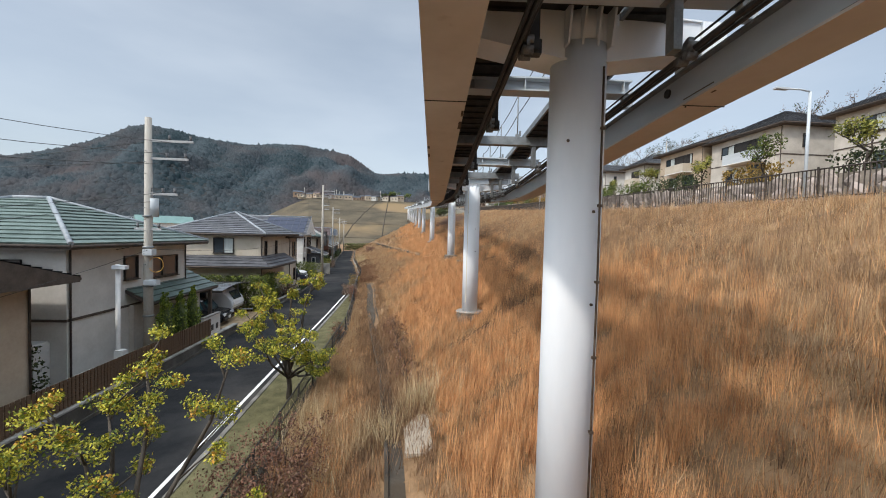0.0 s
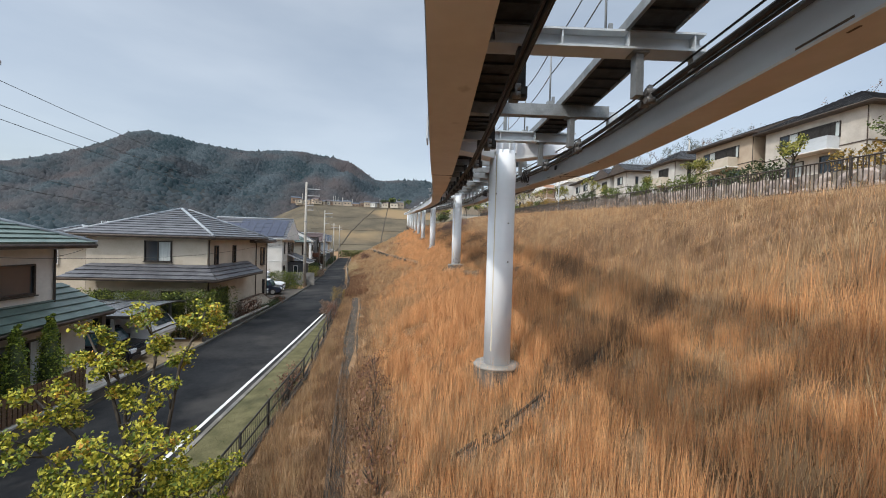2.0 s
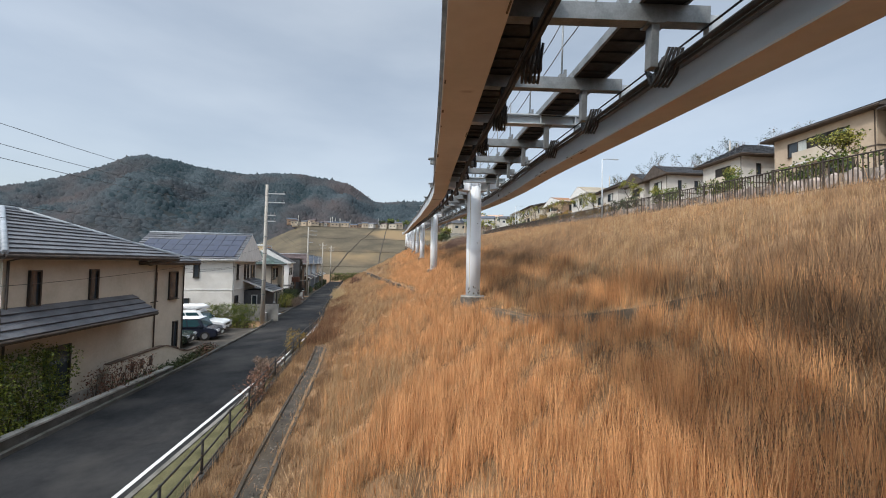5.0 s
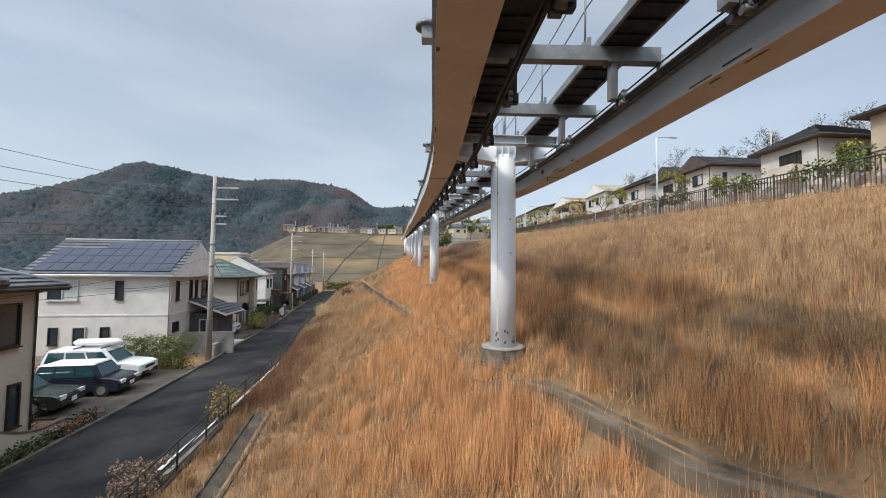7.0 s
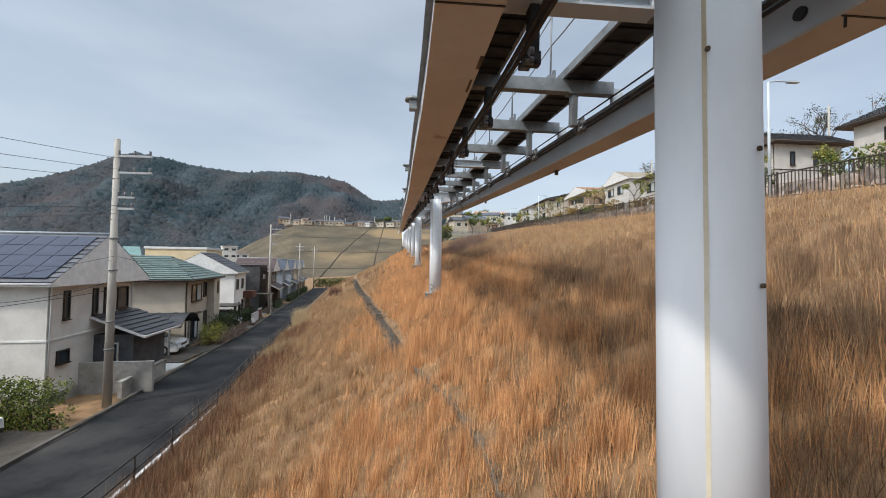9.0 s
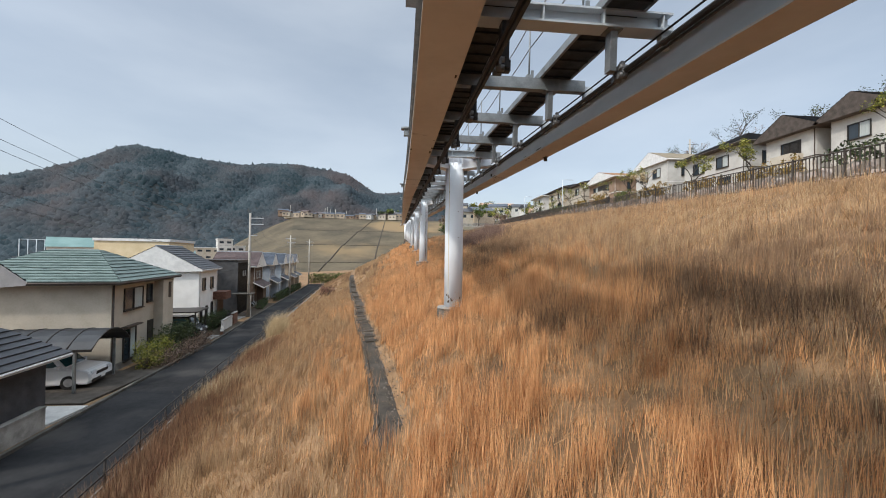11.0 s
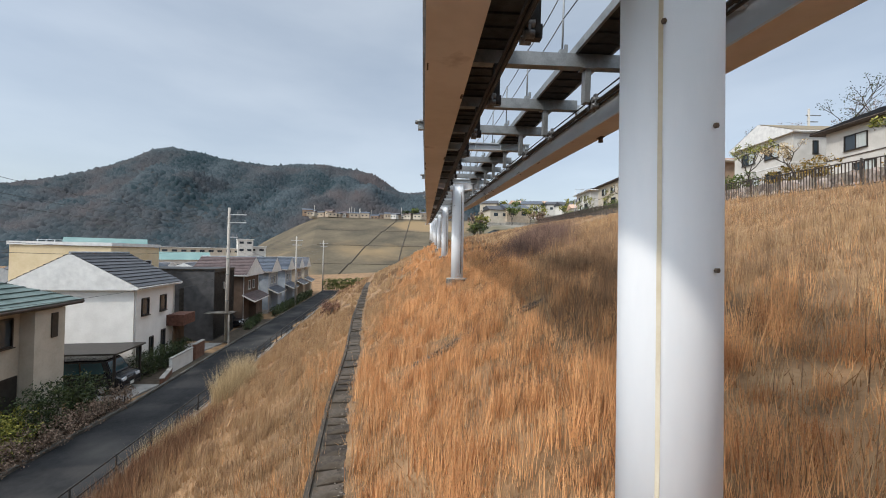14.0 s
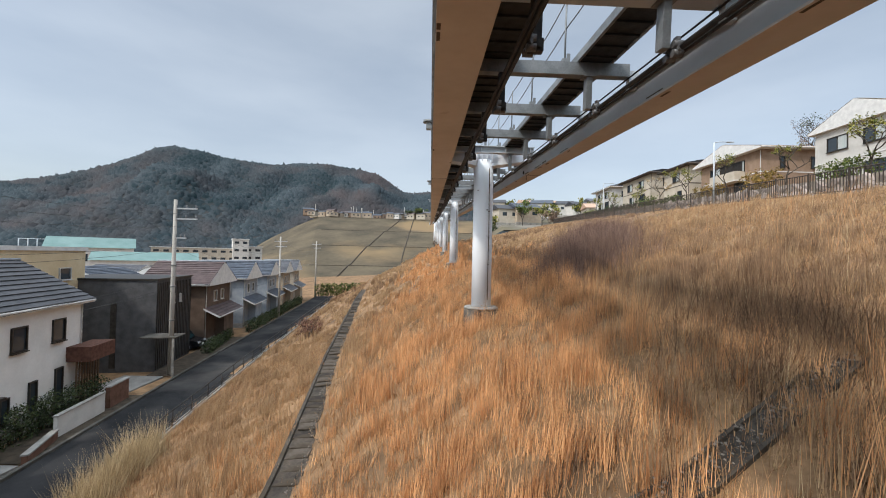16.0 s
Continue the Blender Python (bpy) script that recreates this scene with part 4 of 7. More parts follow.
lean_roof(h, (4.4, -4.75, 3.0), (4.4, 2.0, 3.0), (3.3, -3.6, 3.75), (3.3, 2.0, 3.75), M_RGREY, M_BRTRIM)
h = house("cream rear wing with a lower grey hipped roof", -13.75, 42.9, 4.1, 0, 2.95, 1.6, 5.1, M_WCREAM, M_RGREY, "hip", "y", 1.2, 0.55, M_BRTRIM,
          [("e", -1.0, 4.0, 0.45, 1.4), ("e", 0.6, 4.0, 0.75, 1.4), ("e", -1.0, 1.4, 0.35, 1.2), ("e", 0.9, 1.4, 0.4, 1.4)])
# solar house
h = house("white house with a long gable roof of solar panels", -17.1, 58.6, 4.25, 4, 3.7, 2.9, 5.15, M_WWHITE, M_RGREY, "gable", "x", 2.25, 0.55, M_TRIM,
          [("s", -2.2, 4.25, 1.7, 1.2, "pale", True), ("s", 0.9, 4.3, 0.45, 1.15), ("s", -2.6, 1.5, 0.5, 1.05), ("s", 0.2, 1.5, 0.5, 1.05), ("s", -1.2, 1.2, 0.75, 1.7, "pale"), ("e", -1.9, 4.2, 0.35, 1.3), ("e", -0.1, 4.2, 0.35, 1.3), ("e", 0.7, 4.2, 0.35, 1.3), ("e", 2.0, 4.2, 0.9, 1.2), ("e", -2.0, 1.9, 0.7, 0.6)], belt=2.75)
e0, e1, t0, t1 = Vector((-4.0, -3.45, 5.27)), Vector((4.15, -3.45, 5.27)), Vector((-4.0, 0, 7.52)), Vector((4.15, 0, 7.52))
nrm = (e1 - e0).cross(t0 - e0).normalized()
for i in range(9):
    for j in range(4):
        if j == 3 and i < 3:
            continue
        p = [e0.lerp(e1, (i + s + 0.3) / 9.6).lerp(t0.lerp(t1, (i + s + 0.3) / 9.6), 0.06 + (j + q) * 0.215) + nrm * 0.06 for s, q in ((0.02, 0.02), (0.98, 0.02), (0.98, 0.98), (0.02, 0.98))]
        part("solar_panel", prism(p, nrm * 0.035), M_SOLAR, h, "dark blue solar panel" if i + j == 0 else "")
part("porch", box((4.6, 1.4, 1.25), (1.8, 2.9, 2.5)), M_WCHAR, h, "charcoal entrance porch")
lean_roof(h, (6.2, -0.4, 2.5), (6.2, 3.1, 2.5), (3.7, -0.4, 3.5), (3.7, 3.1, 3.5), M_RBLACK, M_TRIM)
add_window(h, "s", 0, 0.05, 4.6, 1.3, 0.5, 1.6, "pale")
part("low_wall", box((5.2, -0.9, 0.6), (3.4, 0.18, 1.5)), M_CONC, h)
# cream house with green roof
h = house("cream house with a green hipped slate roof and brown windows", -18.74, 71.71, 3.95, 10.3, 3.6, 3.5, 5.0, M_WCREAM, M_RGREEN, "hip", "x", 1.8, 0.75, M_BRTRIM,
          [("e", -1.1, 3.95, 2.3, 1.35, "dark", True), ("e", 0.95, 4.1, 0.75, 1.2, "dark"), ("e", -1.5, 1.25, 1.5, 1.9, "dark", True), ("s", -2.2, 4.0, 0.9, 1.2, "pale", True), ("s", 0.2, 1.2, 0.9, 0.6)], belt=None, hipf=0.75, caps=False)
bm = bmesh.new()
add_box(bm, (3.88, 2.55, 1.75), (0.54, 1.7, 6.3))
part("bay", bm, M_WCREAM, h, "projecting cream bay beside the entrance")
# door panel lies on the wall; entrance shade is put into its colour
part("entrance_recess", box((3.62, 1.2, 1.15), (0.06, 0.8, 2.2)), M_FRAME, h, "flush entrance door darkened like a shaded hollow")
part("window_hood", box((3.75, -1.5, 2.32), (0.4, 1.9, 0.07)), M_BRTRIM, h)
part("downpipe", tube([(3.66, -3.42, 0.0), (3.66, -3.42, 4.85)], 0.045, 8), M_BRTRIM, h)
part("window", box((4.17, 2.75, 4.15), (0.05, 0.36, 1.1)), M_FRAME, h)
# white gabled house
h = house("white gabled house with a dark tile roof and brick balcony", -19.9, 83.2, 3.85, 10, 3.2, 2.5, 5.3, M_WSNOW, M_RBLACK, "gable", "y", 2.0, 0.35, M_TRIM,
          [("s", -1.4, 4.1, 0.7, 1.2), ("s", -1.6, 1.3, 0.8, 1.2, "dark", True), ("e", -1.3, 4.1, 0.8, 1.1), ("e", 0.9, 4.1, 0.8, 1.1), ("e", -1.9, 1.2, 0.45, 1.1), ("e", -0.5, 1.3, 0.45, 1.5), ("e", 1.0, 1.4, 0.5, 1.7)])
part("balcony", box((3.75, 2.4, 2.75), (1.1, 1.9, 0.75)), mat("dark_red_brick", (0.075, 0.032, 0.022), (0.14, 0.065, 0.045), 6.0, 0.9, 0.0, 0.3), h, "brick red balcony box")
for q in np.arange(-0.8, 0.9, 0.2):
    part("balcony_slat", box((3.6, 2.4 + q, 1.2), (0.06, 0.07, 2.3)), M_WOOD, h)
# charcoal flat house
h = thing("house", pose(-21.6, 94.6, 3.75, 0, 0, 10), "charcoal flat-roofed cubic house", "house", "houses along the lane")
part("wall", box((0, 0, 2.8), (6.6, 5.2, 6.6)), M_WCHAR, h)
part("parapet", box((0, 0, 6.14), (6.76, 5.36, 0.12)), M_FRAME, h)
bm = bmesh.new()
for q in np.arange(-2.5, 2.6, 0.25):
    add_box(bm, (3.32, q, 2.9), (0.05, 0.06, 6.0))
part("louvre", bm, M_FRAME, h)
# dark strip laid on the wall, coloured like a shaded upright hollow
part("recess", box((0.7, -2.62, 2.3), (0.35, 0.06, 4.4)), M_FRAME, h)
for u in (-0.4, 0.6):
    add_window(h, "e", 3.36, 0, u, 4.6, 0.2, 0.6, "pale")
part("canopy", box((4.1, -3.3, 2.4), (2.2, 1.4, 0.07)), M_KERB, h)
part("canopy_post", box((5.0, -3.9, 1.1), (0.12, 0.12, 2.6)), M_CONC, h)
# yellow flat building behind
h = thing("apartment_block", pose(-25.2, 88.6, 3.7, 0, 0, 10), "pale yellow flat-roofed block with a white coping", "apartment block")
part("wall", box((0, 0, 4.0), (6.2, 6.6, 8.2)), M_WYEL, h)
part("coping", box((0, 0, 8.2), (6.4, 6.8, 0.25)), M_TRIM, h)
add_window(h, "e", 3.1, 0, 1.5, 6.6, 1.0, 0.8, "pale")
# row of gabled houses further down the lane
rowd = [(-22.0, 102.8, M_WUMBER, M_RPINK, "dark brown house with a faded mauve gable roof", 2.4, 3.2, 1.9), (-22.9, 111.0, M_WBLUE, M_RBLUE, "pale blue house with a blue-grey gable roof", 2.4, 2.7, 1.8), (-23.7, 118.6, M_WBLUE, M_RBLUE, "pale blue house with a blue-grey gable roof", 2.4, 2.6, 1.7), (-24.7, 126.2, M_WTAN, M_RGREY, "tan house with a dark grey gable roof", 2.4, 2.6, 1.6), (-25.9, 133.6, M_WCREAM, M_RGREY, "cream house with a dark grey gable roof", 2.4, 2.6, 1.6)]
for i, (x, y, wm, rm, lab, a_, b_, rise_) in enumerate(rowd):
    h = house(lab, x, y, 3.7, 11, a_, b_, 5.2, wm, rm, "gable", "x", rise_, 0.5, M_TRIM, [("e", -0.9, 4.1, 0.8, 1.0, "pale"), ("e", 0.9, 4.1, 0.8, 1.0, "pale"), ("s", 0.5, 4.0, 1.2, 1.0, "pale", True), ("e", 0.2, 1.3, 1.6, 1.7, "dark")])
    lean_roof(h, (a_ + 1.3, -b_ - 0.3, 2.5), (a_ + 1.3, b_, 2.5), (a_, -b_ - 0.3, 3.2), (a_, b_, 3.2), rm, M_TRIM)
    part("porch_wall", box((a_ + 0.4, 0.6, 1.2), (0.8, 2.6, 2.4)), wm, h)
# second row behind, roofs only show
rr = random.Random(3)
back = [M_RGREY, M_RBLUE, M_RGREY, M_RPINK, M_RBLACK]
for i in range(26):
    x, y = -33 - 13 * (i % 4) + rr.uniform(-2, 2) - 0.12 * (i // 4) * 11, 62 + 12.5 * (i // 4) + rr.uniform(-2, 2)
    house("pale house with a dark tiled roof among its neighbours", x, y, 3.2 - 0.03 * (-x - 30), 10 + rr.uniform(-6, 6), rr.uniform(3, 4), rr.uniform(3, 4), 4.9, rr.choice((M_WCREAM, M_WWHITE, M_WGREY, M_WTAN)), back[i % 5], rr.choice(("hip", "gable")), rr.choice("xy"), 1.7, 0.5, M_TRIM,
          [("e", -1, 4.0, 1.2, 1.0, "pale"), ("e", 1.2, 4.0, 0.8, 1.0), ("s", 0.5, 4.0, 1.3, 1.0, "pale", True)], group="houses behind the lane", caps=False)
for i, (x, y) in enumerate(((-27, 47), (-26, 33.5), (-28, 66), (-29, 22))):
    house("pale house with a dark tiled roof behind the lane", x, y, 3.6, 4, 3.4, 3.4, 4.9, M_WCREAM, M_RGREY, "hip", "y", 1.5, 0.5, M_TRIM, [("e", 0, 4, 1.4, 1.1, "pale"), ("s", 0, 4, 1.4, 1.1, "pale")], group="houses behind the lane")

# ---- upper houses beyond the fence ----
upper = [
    (38.4, 27.5, 14.5, 0, 4.4, 5.0, 5.5, M_WGREY, M_RBLACK, "hip", "y", 2.5, "greige two-storey house with a dark hipped roof"),
    (38.4, 41.1, 15.2, 0, 4.4, 4.2, 5.4, M_WGREY, M_RBLACK, "hip", "y", 2.6, "greige house with a long balcony under a dark roof"),
    (37.6, 50.45, 15.6, 0, 3.6, 3.9, 5.4, M_WTAN, M_RBLACK, "gable", "y", 1.6, "tan house with a wide balcony and dark roof"),
    (37.4, 60.4, 15.3, 0, 3.4, 2.6, 5.4, M_WPALE, M_RBLACK, "hip", "x", 1.9, "white house with a dark hipped roof and balcony"),
    (37.2, 71.0, 16.3, 0, 3.2, 1.9, 5.1, M_WPALE, M_RBLACK, "gable", "x", 1.45, "white gabled house with a grey lower storey"),
    (37.3, 76.2, 16.4, 0, 3.3, 2.2, 5.0, M_WPALE, M_RBLACK, "gable", "x", 1.6, "white gabled house with a recessed balcony"),
    (38.0, 84.9, 17.0, 0, 4.0, 4.2, 5.1, M_WPALE, M_RBLACK, "hip", "y", 2.2, "white house with a dark grey hipped roof"),
    (38.0, 95.6, 17.7, 0, 4.0, 3.5, 5.5, M_WPALE, M_WCREAM, "flat", "x", 1.7, "white block house with a shallow gabled roof"),
    (38.2, 109.4, 18.5, 0, 4.2, 4.6, 5.1, M_WBROWN, M_RTAN, "gable", "x", 1.5, "tan house with a terracotta roof and corner balcony"),
    (37.6, 119.3, 19.5, 0, 3.6, 2.9, 5.2, M_WCREAM, M_RBLACK, "hip", "y", 1.3, "cream house with a dark hipped roof"),
    (38.0, 130.4, 20.4, 0, 4.0, 4.8, 5.1, M_WCREAM, M_RBLACK, "hip", "y", 1.5, "cream house with a dark hipped roof"),
    (39.0, 146.0, 21.4, 0, 4.0, 4.2, 4.8, M_WPALE, M_RBLUE, "hip", "y", 1.5, "white house with a blue-grey hipped roof"),
]
for i, (x, y, z, rz, a_, b_, ev, wm, rm, kd, rg, rs, lab) in enumerate(upper):
    flat = kd == "flat"
    if b_ < 3:
        wins = [("w", 0, ev - 1.2, 1.5, 1.15, "dark", True), ("w", b_ * 0.3, 1.3, 0.9, 1.5), ("s", -a_ * 0.5, ev - 1.3, 0.45, 1.2), ("s", a_ * 0.2, ev - 1.3, 0.45, 1.2)]
    else:
        wins = [("w", -b_ * 0.45, ev - 1.25, 1.7, 1.2, "dark", True), ("w", b_ * 0.35, ev - 1.25, 1.6, 1.2, "dark", True), ("w", b_ * 0.4, 1.4, 1.8, 1.7), ("s", -a_ * 0.5, ev - 1.3, 0.5, 1.2), ("s", a_ * 0.25, ev - 1.3, 0.5, 1.2), ("w", -b_ * 0.3, 1.4, 1.5, 1.6, "dark", True)]
    h = house(lab, x, y, z, rz, a_, b_, ev, wm, rm, "gable" if flat else kd, rg, rs, 0.35 if flat else 0.7, M_BRTRIM if rm == M_RBLACK else M_TRIM, wins, belt=2.8, group="upper houses", caps=False)
    if i in (1, 2, 3, 5, 8):
        bal = part("balcony", box((-a_ - 0.55, -b_ * 0.1, ev - 2.3), (1.1, b_ * 0.85, 0.95)), M_WCREAM if i != 1 else M_STEEL, h, "pale balcony front")
        part("balcony_floor", box((-a_ - 0.55, -b_ * 0.1, ev - 2.84), (1.2, b_ * 0.9, 0.1)), M_TRIM, bal)
        # flat dark sheet on the wall imitates the shade behind the balcony
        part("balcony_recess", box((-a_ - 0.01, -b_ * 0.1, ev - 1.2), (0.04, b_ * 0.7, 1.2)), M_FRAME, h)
    if i in (4, 5):
        part("lower_storey", box((-a_ - 0.04, 0, 1.2), (0.08, 2 * b_, 2.4)), M_WGREY, h)

# ---- utility poles and wires ----
M_POLE = mat("concrete_pole", (0.30, 0.28, 0.25), (0.42, 0.40, 0.36), 2.0, 0.85, 0.0, 0.15, stretch=(1, 1, 0.3))
M_ARM = mat("dull_steel_arm", (0.26, 0.27, 0.28), (0.40, 0.41, 0.42), 4.0, 0.6, 0.2, 0.1)
M_PORC = mat("dark_insulator", (0.05, 0.05, 0.055), (0.12, 0.12, 0.125), 5.0, 0.4)


def utility_pole(x, y, top, arms, r=0.15, label="grey concrete utility pole with crossarms and insulators"):
    z = float(road_z(y)) + 0.05
    p = thing("utility_pole", pose(x, y, z), label, "utility pole", "utility poles")
    hgt = top - z
    part("shaft", tube([(0, 0, -0.4), (0, 0, hgt)], [r, r * 0.62], 14), M_POLE, p)
    for dz, x0, x1 in arms:
        arm = part("crossarm", box(((x0 + x1) / 2, 0, hgt - dz), (x1 - x0, 0.09, 0.09)), M_ARM, p)
        for q in np.linspace(x0 + 0.1, x1 - 0.1, 3):
            part("insulator", tube([(q, 0, hgt - dz + 0.04), (q, 0, hgt - dz + 0.12), (q, 0, hgt - dz + 0.14), (q, 0, hgt - dz + 0.24)], [0.03, 0.06, 0.04, 0.055], 8), M_PORC, arm)
    bm = bmesh.new()
    for q in np.arange(1.8, hgt - 1, 0.45):
        s = 1 if int(q / 0.45) % 2 else -1
        add_tube(bm, [(0, 0, q), (0, s * 0.3, q)], 0.012, 5)
    part("step_bolt", bm, M_GALV, p)
    for q in (2.4, 3.6, hgt * 0.5, hgt * 0.62):
        part("steel_band", tube([(0, 0, q), (0, 0, q + 0.07)], r * 1.04, 12), M_GALV, p)
    return p, z


p, z = utility_pole(-9.75, 20.4, 14.15, [(0.9, -0.1, 1.7), (1.6, -0.1, 1.5), (3.0, 0.0, 1.1), (4.4, -0.5, 0.5)], 0.19)
part("transformer", tube([(0.12, 0.1, 6.4), (0.12, 0.1, 7.15)], 0.19, 16), M_STEEL, p, "grey drum transformer")
part("cable_box", box((0.1, -0.1, 5.0), (0.35, 0.3, 0.25)), M_STEEL, p)
part("cable_box", box((0.25, -0.2, 3.8), (0.5, 0.25, 0.2)), M_STEEL, p)
M_ORANGE = mat("orange_cable", (0.45, 0.24, 0.05), (0.6, 0.36, 0.1), 5.0, 0.6)
part("slack_cable", tube([(0.35 + 0.28 * math.cos(a), -0.1, 4.5 + 0.3 * math.sin(a)) for a in np.linspace(0, 6.2, 20)], 0.014, 5), M_ORANGE, p, "loop of orange cable")
p2 = thing("service_pole", pose(-9.85, 18.9, 3.85), "thin white metal service pole with a meter box", "service pole")
part("shaft", tube([(0, 0, -0.3), (0, 0, 4.6)], 0.075, 12), M_TRIM, p2)
part("meter_box", box((0.12, -0.05, 1.2), (0.3, 0.25, 0.55)), M_TRIM, p2)
part("camera_box", box((0.15, -0.1, 4.5), (0.45, 0.2, 0.14)), M_STEEL, p2)
utility_pole(-10.75, 56.1, 15.9, [(0.75, 0, 1.5), (1.5, 0, 1.5), (2.6, 0.0, 0.8), (3.1, 0, 0.8)], 0.18)
utility_pole(-16.4, 92.0, 15.4, [(0.6, 0, 1.5), (1.3, 0, 1.5), (2.6, 0.0, 0.8)], 0.17)
utility_pole(-21.9, 139.5, 14.2, [(0.6, -0.8, 0.9), (1.3, -0.6, 0.8)], 0.17)
utility_pole(-19.25, 116.5, 14.0, [(0.6, -0.8, 0.9), (1.3, -0.6, 0.8)], 0.15)
wires = thing("overhead_wires", pose(0, 0, 0), "thin black overhead wires strung between the utility poles", "wires")
spans = [(-9.75, 20.4, 14.15, -10.75, 56.1, 15.9), (-10.75, 56.1, 15.9, -16.4, 92.0, 15.4), (-16.4, 92.0, 15.4, -19.25, 116.5, 14.0), (-19.25, 116.5, 14.0, -21.9, 139.5, 14.2), (-9.75, 20.4, 14.15, -8.6, -14, 12.2)]
for x0, y0, z0, x1, y1, z1 in spans:
    for dx, dz, sag in ((0.9, 0.95, 1.0), (0.5, 1.38, 1.0), (0.7, 1.8, 1.0), (0.4, 2.95, 1.05), (0.1, 3.3, 1.05), (0.1, 5.2, 1.1)):
        part("wire", tube([(x0 + dx + (x1 - x0) * f, y0 + (y1 - y0) * f, z0 - dz + (z1 - z0) * f - sag * 4 * f * (1 - f)) for f in np.linspace(0, 1, 13)], 0.008, 4), M_CABLE, wires)
for x1, y1, z1, x0, y0, z0 in ((-17, 21.5, 8.6, -9.75, 20.4, 9.2), (-16.5, 54.9, 8.7, -10.75, 56.1, 9.6), (-21, 48, 8.2, -10.75, 56.1, 9.2), (-20.5, 81, 8.0, -16.4, 92, 9.5), (-23, 72.5, 7.6, -16.4, 92, 9.2), (-60, 40, 12, -9.75, 20.4, 13.2), (-60, 36, 13, -9.75, 20.4, 12.4), (-17.5, 34.9, 8.6, -9.75, 20.4, 9.0)):
    part("wire", tube([(x0 + (x1 - x0) * f, y0 + (y1 - y0) * f, z0 + (z1 - z0) * f - 0.35 * 4 * f * (1 - f)) for f in np.linspace(0, 1, 9)], 0.012, 4), M_CABLE, wires)

# ---- cars ----
M_TYRE = mat("tyre_rubber", (0.012, 0.012, 0.012), (0.03, 0.03, 0.03), 9.0, 0.85)
M_RIM = mat("alloy_rim", (0.35, 0.36, 0.37), (0.5, 0.5, 0.52), 6.0, 0.35, 0.7, 0.0)
M_LAMP = mat("clear_headlight", (0.5, 0.52, 0.55), (0.75, 0.77, 0.8), 6.0, 0.15, 0.0, 0.0, spec=0.6)
CAR_GLASS = glass_mat("tinted_car_glass", (0.012, 0.045, 0.055))
M_PLATE = mat("white_number_plate", (0.6, 0.6, 0.58), (0.75, 0.75, 0.73), 6.0, 0.5)


def paint(name, c):
    return mat(name, tuple(v * 0.92 for v in c), tuple(min(1, v * 1.05) for v in c), 1.0, 0.22, 0.0, 0.0, spec=0.6)


P_WHITE, P_BLACK, P_DGREEN, P_NAVY = paint("white_car_paint", (0.72, 0.73, 0.74)), paint("black_car_paint", (0.012, 0.013, 0.016)), paint("dark_green_car_paint", (0.03, 0.04, 0.03)), paint("navy_car_paint", (0.02, 0.024, 0.04))


